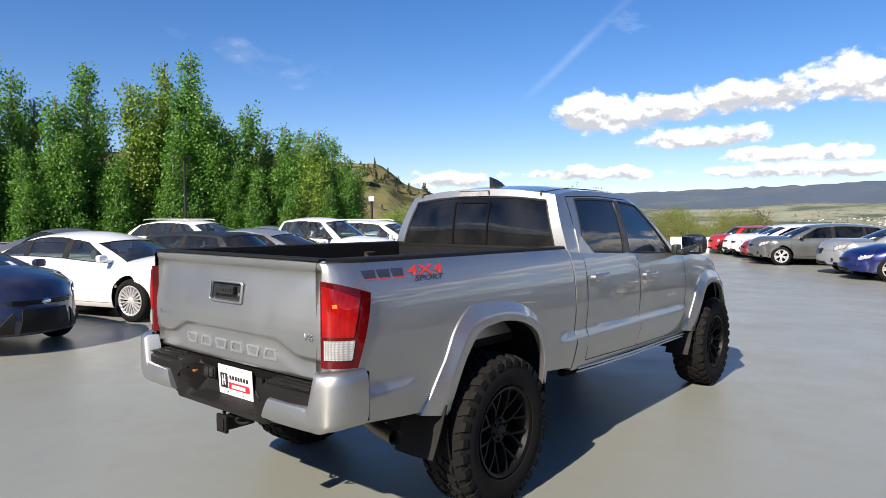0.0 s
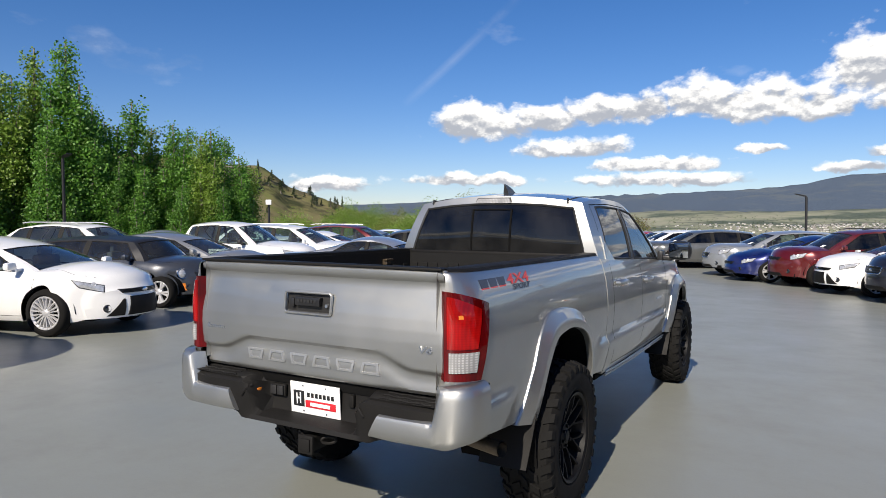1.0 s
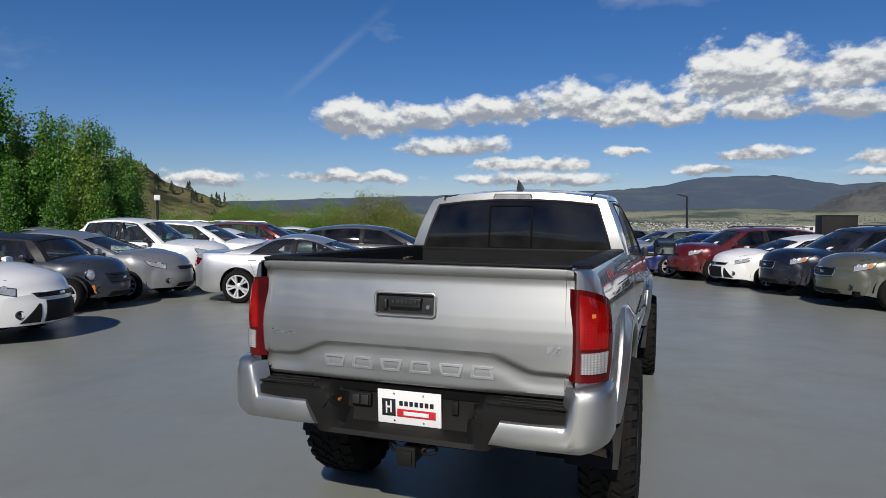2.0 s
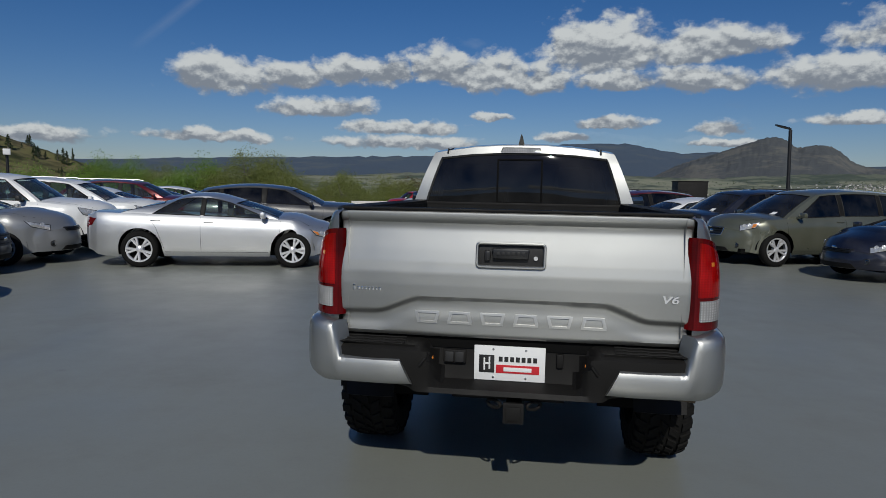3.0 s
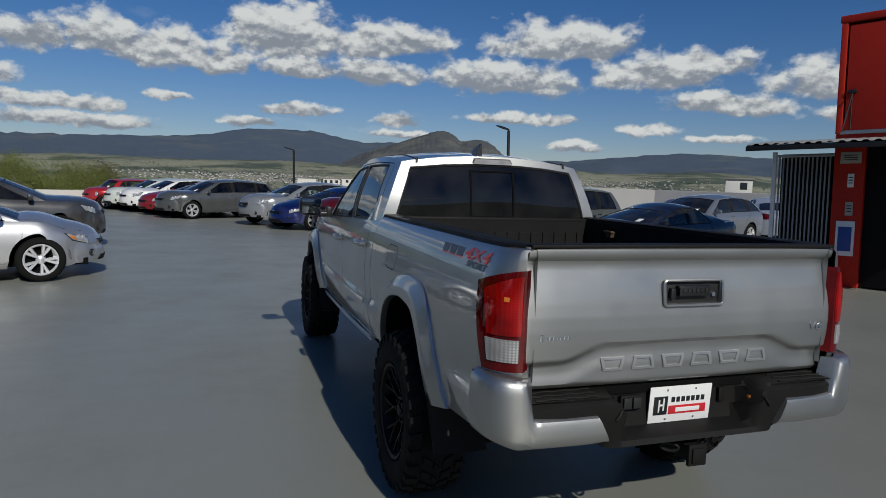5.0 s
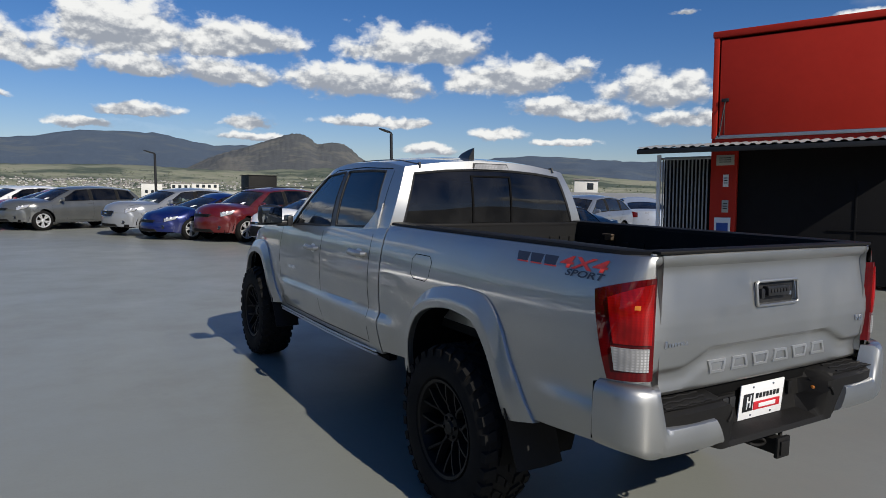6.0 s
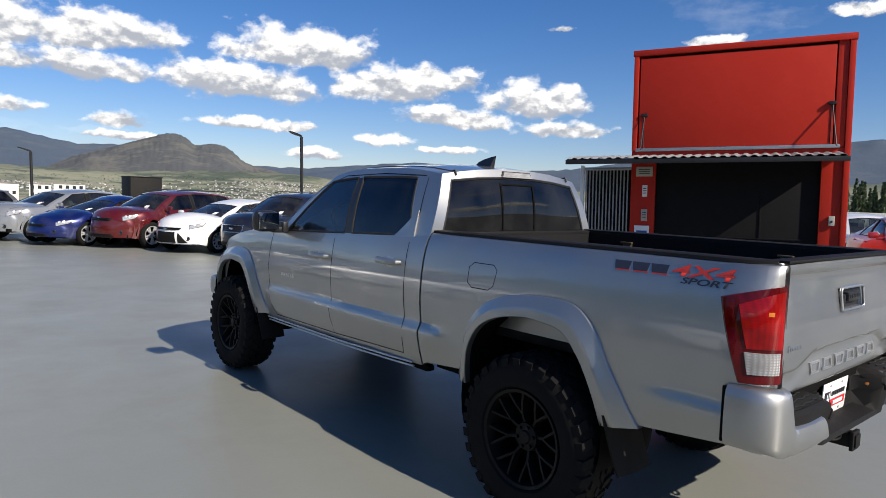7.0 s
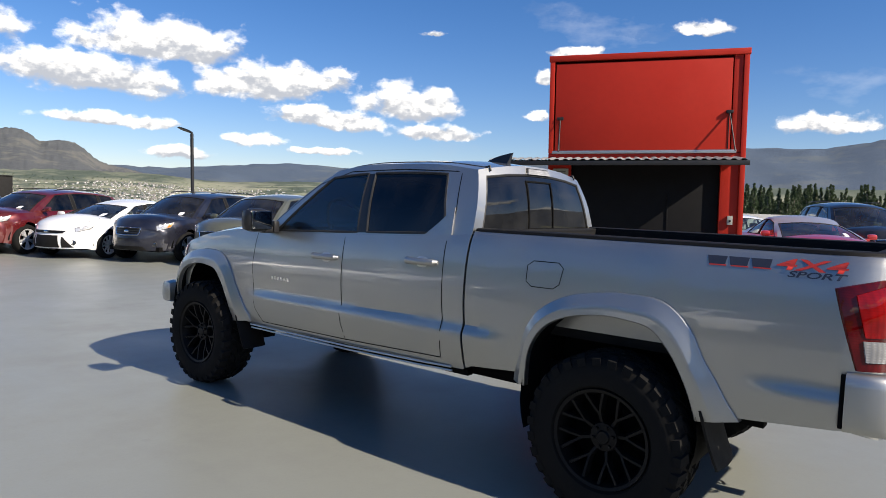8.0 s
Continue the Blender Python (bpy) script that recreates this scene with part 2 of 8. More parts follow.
def leaf_material(name, a, b_col, dry):
    m, nt, b = _nodes(name)
    g = nt.nodes.new("ShaderNodeNewGeometry")
    c = _ramp(nt, g.outputs["Random Per Island"], [(0.0, a), (0.55, b_col), (0.93, tint(b_col, 1.25)), (1.0, dry)])
    n = _noise(nt, 0.7, 3)
    c = _mix(nt, _span(nt, n, 0.40, 0.75, 0.0, 0.4), c, tint(a, 0.9))
    nt.links.new(c, b.inputs["Base Color"])
    b.inputs["Roughness"].default_value = 0.5
    t = nt.nodes.new("ShaderNodeBsdfTranslucent")
    nt.links.new(c, t.inputs[0])
    mx = nt.nodes.new("ShaderNodeMixShader")
    mx.inputs[0].default_value = 0.42
    nt.links.new(b.outputs[0], mx.inputs[1])
    nt.links.new(t.outputs[0], mx.inputs[2])
    nt.links.new(mx.outputs[0], nt.nodes["Material Output"].inputs[0])
    return m


def land_material(name, grass, wood, earth, size, steep=0.6, wood_cover=0.5, treeline=None):
    """Hillside: grass, patches of wood, bare earth and rock on the steep parts."""
    m, nt, b = _nodes(name)
    big, mid, fine = _noise(nt, 1.0 / size, 6, 0.6), _noise(nt, 5.0 / size, 6, 0.65), _noise(nt, 40.0 / size, 4, 0.7)
    c = _mix(nt, _span(nt, mid, 0.35, 0.7, 0, 1), grass, earth)
    w = _mix(nt, _span(nt, fine, 0.3, 0.7, 0, 1), tint(wood, 0.7), tint(wood, 1.35))
    edge = nt.nodes.new("ShaderNodeMath")
    edge.operation = "MULTIPLY_ADD"
    nt.links.new(mid, edge.inputs[0])
    edge.inputs[1].default_value = 0.5
    nt.links.new(big, edge.inputs[2])
    lo = 0.75 + (0.5 - wood_cover) * 0.5
    c = _mix(nt, _span(nt, edge.outputs[0], lo - 0.06, lo + 0.05, 0, 1), c, w)
    g = nt.nodes.new("ShaderNodeNewGeometry")
    if treeline:
        # woods take over above a height, with a ragged edge
        p = nt.nodes.new("ShaderNodeSeparateXYZ")
        nt.links.new(g.outputs["Position"], p.inputs[0])
        up = nt.nodes.new("ShaderNodeMath")
        up.operation = "MULTIPLY_ADD"
        nt.links.new(edge.outputs[0], up.inputs[0])
        up.inputs[1].default_value = treeline[2]
        nt.links.new(p.outputs[2], up.inputs[2])
        c = _mix(nt, _span(nt, up.outputs[0], treeline[0], treeline[1], 0, 0.85), c, w)
    s = nt.nodes.new("ShaderNodeSeparateXYZ")
    nt.links.new(g.outputs["Normal"], s.inputs[0])
    rock = _mix(nt, fine, tint(earth, 0.55), tint(earth, 1.1))
    c = _mix(nt, _span(nt, s.outputs[2], steep, steep - 0.2, 0, 0.8), c, rock)
    nt.links.new(c, b.inputs["Base Color"])
    b.inputs["Roughness"].default_value = 0.9
    b.inputs["Specular IOR Level"].default_value = 0.1
    _bump(nt, b, fine, 0.6, size * 0.01)
    return m


MAT = dict(
    deck=deck_material(),
    silver=paint("silver_paint", (0.41, 0.413, 0.40), 0.93, 0.45, 1.0, 0.0, 1.6),
    trim_black=surface("black_plastic", (0.014, 0.014, 0.0145), 0.58, fine=240, bump=0.3, dist=0.001),
    step_plastic=surface("step_plastic", (0.0085, 0.008, 0.0075), 0.62, fine=260, bump=0.4, dist=0.001, spec=0.22),
    sedan_silver=paint("sedan_silver_paint", (0.64, 0.645, 0.65), 0.82, 0.42, 0.9, 0.03),
    # near-black: the shade in wells and under bodies is put into the colour
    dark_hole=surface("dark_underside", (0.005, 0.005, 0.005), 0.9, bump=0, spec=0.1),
    liner=surface("bed_liner", (0.008, 0.008, 0.008), 0.75, fine=320, bump=0.6, dist=0.002, spec=0.25),
    rubber=surface("tyre_rubber", (0.010, 0.0097, 0.0093), 0.85, fine=120, bump=0.25, dist=0.001, vary=0.3, spec=0.15),
    black_rim=surface("black_alloy", (0.005, 0.005, 0.0055), 0.50, 0.1, bump=0.03, spec=0.22),
    alloy=surface("alloy", (0.72, 0.72, 0.73), 0.34, 0.55, bump=0.03, vary=0.08),
    chrome=surface("chrome", (0.75, 0.76, 0.78), 0.10, 1.0, bump=0, vary=0.05),
    mirror=surface("mirror_glass", (0.16, 0.175, 0.19), 0.05, 1.0, bump=0, vary=0.02),
    glass=glass("clear_glass", 0.35, (0.62, 0.72, 0.70), ior=1.6, film=0.015),
    glass_dark=glass("privacy_glass", 0.055, (0.20, 0.21, 0.21), ior=1.48),
    truck_glass=glass("truck_glass", 0.35, (0.68, 0.76, 0.76)),
    red_bright=None,
    seat=surface("seat_cloth", (0.055, 0.054, 0.053), 0.9, fine=300),
    red_lens=None, clear_lens=None,
    white_card=surface("white_enamel", (0.80, 0.80, 0.79), 0.35, vary=0.03, bump=0.02),
    plate_red=surface("red_enamel", (0.55, 0.02, 0.03), 0.35, vary=0.05, bump=0.02),
    plate_black=surface("black_enamel", (0.015, 0.015, 0.016), 0.35, bump=0.02),
    decal_dark=surface("dark_decal", (0.035, 0.04, 0.06), 0.35, bump=0),
    decal_red=surface("red_decal", (0.62, 0.05, 0.035), 0.35, bump=0, vary=0.08),
    rust=surface("exhaust_steel", (0.17, 0.13, 0.09), 0.45, 0.7, vary=0.4),
    concrete=surface("parapet_concrete", (0.62, 0.60, 0.56), 0.85, scale=1.2, vary=0.12, fine=30),
    kiosk_red=surface("kiosk_red_steel", (0.44, 0.025, 0.013), 0.5, scale=1.5, vary=0.10, fine=8, bump=0.06, dist=0.01, spec=0.2),
    # the mesh's own black, also used on sheets that stand for shade
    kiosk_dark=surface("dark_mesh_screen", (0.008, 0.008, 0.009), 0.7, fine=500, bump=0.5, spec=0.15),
    galvanised=surface("galvanised_sheet", (0.45, 0.46, 0.47), 0.38, 0.8, vary=0.2),
    mark_silver=surface("bright_silver", (0.57, 0.57, 0.56), 0.38, 0.85, bump=0, vary=0.05),
    canopy_sheet=surface("weathered_sheet", (0.30, 0.31, 0.31), 0.55, 0.2, vary=0.25),
    headlamp=surface("headlamp", (0.66, 0.66, 0.64), 0.16, 0.45, scale=14, vary=0.55, fine=40, bump=0.2, coat=1.0),
    post_black=surface("black_pole_paint", (0.012, 0.012, 0.013), 0.45),
    sign_blue=surface("blue_sign", (0.02, 0.07, 0.30), 0.4, vary=0.05),
    sign_grey=surface("grey_sign", (0.40, 0.40, 0.36), 0.5, vary=0.1),
    cone_orange=surface("orange_plastic", (0.75, 0.13, 0.02), 0.5),
    bark=surface("bark", (0.20, 0.18, 0.15), 0.9, fine=30, bump=0.6, dist=0.02, vary=0.35),
    leaf_green=leaf_material("poplar_leaf", (0.05, 0.15, 0.024), (0.13, 0.30, 0.042), (0.20, 0.31, 0.075)),
    leaf_fresh=leaf_material("fresh_leaf", (0.115, 0.21, 0.03), (0.22, 0.345, 0.055), (0.26, 0.32, 0.10)),
    leaf_olive=leaf_material("olive_leaf", (0.15, 0.175, 0.04), (0.24, 0.27, 0.07), (0.28, 0.26, 0.13)),
    leaf_pine=leaf_material("pine_needle", (0.035, 0.06, 0.028), (0.07, 0.105, 0.045), (0.10, 0.11, 0.06)),
    twig=leaf_material("bare_twig", (0.11, 0.085, 0.05), (0.19, 0.15, 0.085), (0.2, 0.19, 0.1)),
    near_land=land_material("dry_hillside", (0.14, 0.15, 0.05), (0.045, 0.05, 0.022), (0.22, 0.17, 0.10), 14, 0.66, 0.36),
    mid_land=land_material("valley_slopes", (0.215, 0.235, 0.155), (0.085, 0.105, 0.08), (0.34, 0.32, 0.245), 110, 0.2, 0.44, (33, 52, 26)),
    # bluish tones: the haze of distance is mixed into the base colours
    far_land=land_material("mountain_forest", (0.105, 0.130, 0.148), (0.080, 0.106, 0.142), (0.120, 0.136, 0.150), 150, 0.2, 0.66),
    peak_land=land_material("rocky_peak", (0.145, 0.147, 0.125), (0.092, 0.098, 0.10), (0.145, 0.135, 0.13), 60, 0.2, 0.56),
    house_wall=surface("house_wall", (0.68, 0.67, 0.63), 0.8, vary=0.15),
    house_roof=surface("house_roof", (0.27, 0.245, 0.225), 0.85, vary=0.25),
    window_dark=surface("dark_window", (0.03, 0.035, 0.04), 0.2, bump=0),
    car_interior=surface("dark_interior", (0.035, 0.034, 0.033), 0.8),
    interior=surface("interior_plastic", (0.20, 0.20, 0.20), 0.7),
    amber=surface("amber_lens", (0.70, 0.22, 0.03), 0.2, bump=0, coat=1.0),
)


def lens(name, col, ribs=0.2):
    """A moulded lamp lens with prism ribs under a clear outside."""
    m, nt, b = _nodes(name)
    tc = nt.nodes.new("ShaderNodeTexCoord")
    wv = nt.nodes.new("ShaderNodeTexWave")
    wv.inputs["Scale"].default_value, wv.inputs["Distortion"].default_value = 26, 0.6
    nt.links.new(tc.outputs["Object"], wv.inputs[0])
    wz = nt.nodes.new("ShaderNodeTexWave")
    wz.bands_direction = "Z"
    wz.inputs["Scale"].default_value, wz.inputs["Distortion"].default_value = 30, 0.4
    nt.links.new(tc.outputs["Object"], wz.inputs[0])
    big = _noise(nt, 9, 2)
    c = _mix(nt, _span(nt, big, 0.3, 0.7, 0, 1), tint(col, 0.5), tint(col, 1.2))
    c = _mix(nt, _span(nt, wv.outputs[1], 0.2, 0.9, 0.0, ribs), c, tint(col, 0.45))
    c = _mix(nt, _span(nt, wz.outputs[1], 0.3, 0.9, 0.0, ribs), c, tint(col, 0.5))
    nt.links.new(c, b.inputs["Base Color"])
    b.inputs["Roughness"].default_value = 0.3
    b.inputs["Coat Weight"].default_value, b.inputs["Coat Roughness"].default_value = 0.8, 0.02
    b.inputs["Specular IOR Level"].default_value = 0.0
    _bump(nt, b, wv.outputs[1], 0.2, 0.003)
    return m


MAT["red_lens"] = lens("red_lens", (0.11, 0.002, 0.003))
MAT["clear_lens"] = lens("clear_lens", (0.46, 0.46, 0.46), 0.8)
MAT["red_bright"] = lens("bright_red_lens", (0.33, 0.004, 0.004))

# ---- mesh helpers ----
from mathutils.bvhtree import BVHTree


def clamp01(v):
    return max(0.0, min(1.0, v))


def smooth(a, b, v):
    t = clamp01((v - a) / (b - a))
    return t * t * (3 - 2 * t)


def curve(v, knots):
    """Smooth line through knots [(v, value), ...]."""
    if v <= knots[0][0]:
        return knots[0][1]
    for i in range(len(knots) - 1):
        (x0, y0), (x1, y1) = knots[i], knots[i + 1]
        if v <= x1:
            xm, ym = knots[i - 1] if i else (x0 - (x1 - x0), y0)
            xp, yp = knots[i + 2] if i + 2 < len(knots) else (x1 + (x1 - x0), y1)
            h = x1 - x0
            s = (y1 - y0) / h
            m0 = ((y0 - ym) / (x0 - xm) + s) / 2
            m1 = (s + (yp - y1) / (xp - x1)) / 2
            if (y0 - ym) * s <= 0:
                m0 = 0
            if (yp - y1) * s <= 0:
                m1 = 0
            t = (v - x0) / h
            return ((2 * t ** 3 - 3 * t * t + 1) * y0 + (t ** 3 - 2 * t * t + t) * h * m0
                    + (3 * t * t - 2 * t ** 3) * y1 + (t ** 3 - t * t) * h * m1)
    return knots[-1][1]


def line(v, knots):
    """Straight pieces through knots."""
    if v <= knots[0][0]:
        return knots[0][1]
    for (x0, y0), (x1, y1) in zip(knots, knots[1:]):
        if v <= x1:
            return y0 + (y1 - y0) * (v - x0) / (x1 - x0)
    return knots[-1][1]


def part(name, bm, material, parent=None, label="", flat=False, sharp=35):
    """Link a bmesh as one mesh object, under a thing or a part."""
    me = bpy.data.meshes.new(name)
    bm.normal_update()
    if not flat:
        lim = radians(sharp)
        for f in bm.faces:
            f.smooth = True
        for e in bm.edges:
            e.smooth = len(e.link_faces) == 2 and e.calc_face_angle(0) < lim
    bm.to_mesh(me)
    bm.free()
    me.materials.append(material)
    ob = new(name, me)
    if parent is not None:
        ob.parent = parent
    if label:
        ob["label"] = label
    return ob


def islands(bm):
    """The loose pieces of a bmesh, each as a bmesh of its own."""
    left, out = set(bm.faces), []
    while left:
        todo = [left.pop()]
        piece = set(todo)
        while todo:
            f = todo.pop()
            for e in f.edges:
                for g in e.link_faces:
                    if g in left:
                        left.discard(g)
                        piece.add(g)
                        todo.append(g)
        b = bmesh.new()
        made = {}
        for f in piece:
            b.faces.new([made.get(v) or made.setdefault(v, b.verts.new(v.co)) for v in f.verts])
        out.append(b)
    bm.free()
    return out


def same_part(name, src, parent, m=None, label=""):
    """Another part on the mesh of src."""
    ob = new(name, src.data)
    ob.parent = parent
    if m is not None:
        ob.matrix_basis = m
    if label:
        ob["label"] = label
    return ob


def thing(name, m, label, category, group="", kind=""):
    ob = new(name)
    ob.empty_display_size = 0.2
    ob.matrix_basis = m
    return tagged(ob, label, category, group, kind)


def box(bm, c, s, m=None, bevel=0.0):
    """A box of size s round c, with bevelled edges, into bm."""
    r = bmesh.ops.create_cube(bm, size=1.0)
    vs = r["verts"]
    for v in vs:
        v.co = Vector((v.co.x * s[0] + c[0], v.co.y * s[1] + c[1], v.co.z * s[2] + c[2]))
    if bevel:
        es = list({e for v in vs for e in v.link_edges})
        r2 = bmesh.ops.bevel(bm, geom=es, offset=min(bevel, 0.45 * min(s)), segments=2, affect="EDGES", profile=0.6)
        vs = list({v for f in r2["faces"] for v in f.verts} | {v for v in vs if v.is_valid})
    if m is not None:
        bmesh.ops.transform(bm, matrix=m, verts=[v for v in vs if v.is_valid])
    return bm


def boxes(*items, bevel=0.006):
    bm = bmesh.new()
    for c, s in items:
        box(bm, c, s, bevel=bevel)
    return bm


def grid(rows, bm=None, close=False, flip=False):
    """Faces between rows of points of equal length."""
    bm = bm or bmesh.new()
    vs = [[bm.verts.new(p) for p in r] for r in rows]
    n = len(rows[0])
    for a, b in zip(vs, vs[1:]):
        for j in range(n if close else n - 1):
            k = (j + 1) % n
            q = [a[j], a[k], b[k], b[j]]
            if flip:
                q.reverse()
            bm.faces.new(q)
    return bm


def cleaned(bm, d=0.0005):
    bmesh.ops.remove_doubles(bm, verts=bm.verts[:], dist=d)
    bmesh.ops.dissolve_degenerate(bm, edges=bm.edges[:], dist=d)
    return bm


def thick(bm, t):
    """Give a sheet a thickness, to its back."""
    bm.normal_update()
    bmesh.ops.solidify(bm, geom=bm.faces[:], thickness=t)
    return bm


def tube(points, r, seg=10, bm=None, ends=True):
    """A round bar along points; r: one radius, or one a point."""
    bm = bm or bmesh.new()
    pts = [Vector(p) for p in points]
    rs = r if isinstance(r, (list, tuple)) else [r] * len(pts)
    rings, ref = [], None
    for i, p in enumerate(pts):
        d = (pts[min(i + 1, len(pts) - 1)] - pts[max(i - 1, 0)]).normalized()
        if ref is None:
            ref = d.orthogonal().normalized()
        ref = (ref - d * ref.dot(d)).normalized()
        s = d.cross(ref)
        rings.append([bm.verts.new(p + (ref * math.cos(a) + s * math.sin(a)) * rs[i])
                      for a in (2 * math.pi * k / seg for k in range(seg))])
    for a, b in zip(rings, rings[1:]):
        for k in range(seg):
            bm.faces.new((a[k], a[(k + 1) % seg], b[(k + 1) % seg], b[k]))
    if ends:
        bm.faces.new(rings[0][::-1])
        bm.faces.new(rings[-1])
    return bm


def revolve(profile, seg=40, axis="x", bm=None):
    """Turn a profile of (along, radius) round the x axis."""
    bm = bm or bmesh.new()
    rings = []
    for k in range(seg):
        a = 2 * math.pi * k / seg
        rings.append([(u, r * math.cos(a), r * math.sin(a)) for u, r in profile])
    rings.append(rings[0])
    grid(rings, bm)
    bmesh.ops.remove_doubles(bm, verts=bm.verts[:], dist=1e-5)
    return bm


def tree_of(*obs):
    """A search tree over meshes given in one frame."""
    vs, fs = [], []
    for o in obs:
        k = len(vs)
        vs += [v.co.copy() for v in o.data.vertices]
        fs += [[k + i for i in p.vertices] for p in o.data.polygons]
    return BVHTree.FromPolygons(vs, fs)


AX = {"-x": (0, Vector((1, 0, 0))), "+x": (0, Vector((-1, 0, 0))), "-y": (1, Vector((0, 1, 0))), "+y": (1, Vector((0, -1, 0))), "+z": (2, Vector((0, 0, -1)))}


def onto(tree, side, a, b, off=0.004):
    """The point (a, b) of a side plane, laid on the surface. side: '+x' is seen from +x, with (y, z); '-y' with (x, z); '+z' with (x, y)."""
    i, d = AX[side]
    p = Vector((0, a, b)) if i == 0 else Vector((a, 0, b)) if i == 1 else Vector((a, b, 0))
    o = p - d * 12
    hit, nrm, _, _ = tree.ray_cast(o, d)
    if hit is None:
        hit, nrm, _, _ = tree.find_nearest(p - d * 1.0)
    return hit - d * off, nrm


def patch(tree, side, corners, nu=8, nv=4, off=0.006, deep=0.012, bulge=0.0):
    """A curved plate laid on a surface; corners (a, b) go round: low first, low last, high last, high first."""
    i, d = AX[side]
    (a0, b0), (a1, b1), (a2, b2), (a3, b3) = corners
    rows = []
    for v in range(nv + 1):
        t = v / nv
        row = []
        for u in range(nu + 1):
            s = u / nu
            a = (a0 * (1 - s) + a1 * s) * (1 - t) + (a3 * (1 - s) + a2 * s) * t
            b = (b0 * (1 - s) + b1 * s) * (1 - t) + (b3 * (1 - s) + b2 * s) * t
            p, _ = onto(tree, side, a, b, off + bulge * math.sin(math.pi * s) * math.sin(math.pi * t))
            row.append(p)
        rows.append(row)
    bm = grid(rows)
    bm.normal_update()
    tot = sum((f.normal for f in bm.faces), Vector())
    if tot.dot(d) > 0:
        bmesh.ops.reverse_faces(bm, faces=bm.faces[:])
    # side walls go back into the surface
    r = bmesh.ops.extrude_edge_only(bm, edges=[e for e in bm.edges if e.is_boundary])
    for v in r["geom"]:
        if isinstance(v, bmesh.types.BMVert):
            v.co += d * deep
    return bm


def seam(tree, side, pts, w=0.0055, off=0.0015, bm=None, steps=10, curve_in=None):
    """A thin gap line along pts, laid on the surface."""
    fine = []
    for (a0, b0), (a1, b1) in zip(pts, pts[1:]):
        n = max(1, int(math.hypot(a1 - a0, b1 - b0) / 0.06))
        fine += [(a0 + (a1 - a0) * k / n, b0 + (b1 - b0) * k / n) for k in range(n)]
    fine.append(pts[-1])
    rows = []
    for k, (a, b) in enumerate(fine):
        pa, pb = fine[max(k - 1, 0)], fine[min(k + 1, len(fine) - 1)]
        dx, dy = pb[0] - pa[0], pb[1] - pa[1]
        ln = math.hypot(dx, dy) or 1
        nx, ny = -dy / ln * w / 2, dx / ln * w / 2
        rows.append([onto(tree, side, a + nx, b + ny, off)[0], onto(tree, side, a - nx, b - ny, off)[0]])
    return grid(rows, bm)


def letters(text, size, depth, name, material, parent, m, shear=0.0, label="", wide=1.0):
    """Raised letters in the built-in font, as a mesh."""
    c = bpy.data.curves.new(name, "FONT")
    c.body, c.size, c.extrude, c.shear, c.resolution_u = text, size, depth, shear, 3
    c.offset = size * 0.02
    c.align_x, c.align_y = "CENTER", "CENTER"
    tmp = bpy.data.objects.new(name, c)
    scene.collection.objects.link(tmp)
    me = bpy.data.meshes.new_from_object(tmp.evaluated_get(bpy.context.evaluated_depsgraph_get()))
    bpy.data.objects.remove(tmp)
    bpy.data.curves.remove(c)
    me.transform(Matrix.Diagonal((wide, 1, 1, 1)))
    me.materials.clear()
    me.materials.append(material)
    ob = new(name, me)
    ob.parent, ob.matrix_basis = parent, m
    if label:
        ob["label"] = label
    return ob

# ---- a parked car, from its main sizes ----
def shell(ys, low, side, top_z, half, crown, bow_f=0.0, bow_r=0.0, levels=None):
    """Lower body: stations ys; low(y) its bottom edge; side(y, f) the half width at height share f; top_z(y) shoulder height; crown(y) rise to the middle."""
    levels = levels or [0, 0.06, 0.16, 0.28, 0.40, 0.50, 0.60, 0.70, 0.80, 0.88, 0.95, 1.0]
    y0, y1 = ys[0], ys[-1]
    rows = []
    for y in ys:
        zs, base = top_z(y), low[1]
        zl = low[0](y)
        w = half(y)
        pts = []
        for f in levels:
            z = max(base + f * (zs - base), zl)
            fz = (z - base) / (zs - base)
            pts.append((w * side(y, fz), z))
        xs, c = pts[-1][0], crown(y)
        for k in (0.90, 0.72, 0.45, 0.2, 0.0):
            pts.append((xs * k, zs + c * (1 - k * k) ** 0.9))
        full = [(-x, z) for x, z in pts] + [(x, z) for x, z in pts[-2::-1]]
        row = []
        for x, z in full:
            b = abs(x) / max(w, 0.01)
            yy = y - bow_f * smooth(y1 - 1.1, y1, y) * b ** 2.4 + bow_r * smooth(y0 + 0.9, y0, y) * b ** 2.4
            row.append((x, yy, z))
        rows.append(row)
    bm = grid(rows, flip=True)
    # nose and tail: bowed faces that bulge a little at half height
    nl, ks = len(levels), (1.0, 0.90, 0.72, 0.45, 0.2, 0.0, -0.2, -0.45, -0.72, -0.90, -1.0)
    for row, y, bow, out in ((rows[0], y0, bow_r, -1), (rows[-1], y1, -bow_f, 1)):
        w = half(y)
        cap = []
        for i, f in enumerate(levels):
            if i == nl - 1:
                cap.append(row[nl - 1:nl + 10])
                continue
            xl, _, z = row[i]
            cap.append([(xl * k, y + bow * (abs(xl * k) / max(w, 0.01)) ** 2.4 + out * 0.045 * math.sin(math.pi * f) * (1 - k ** 4), z) for k in ks])
        grid(cap, bm, flip=out > 0)
    cleaned(bm)
    bmesh.ops.recalc_face_normals(bm, faces=bm.faces[:])
    return bm


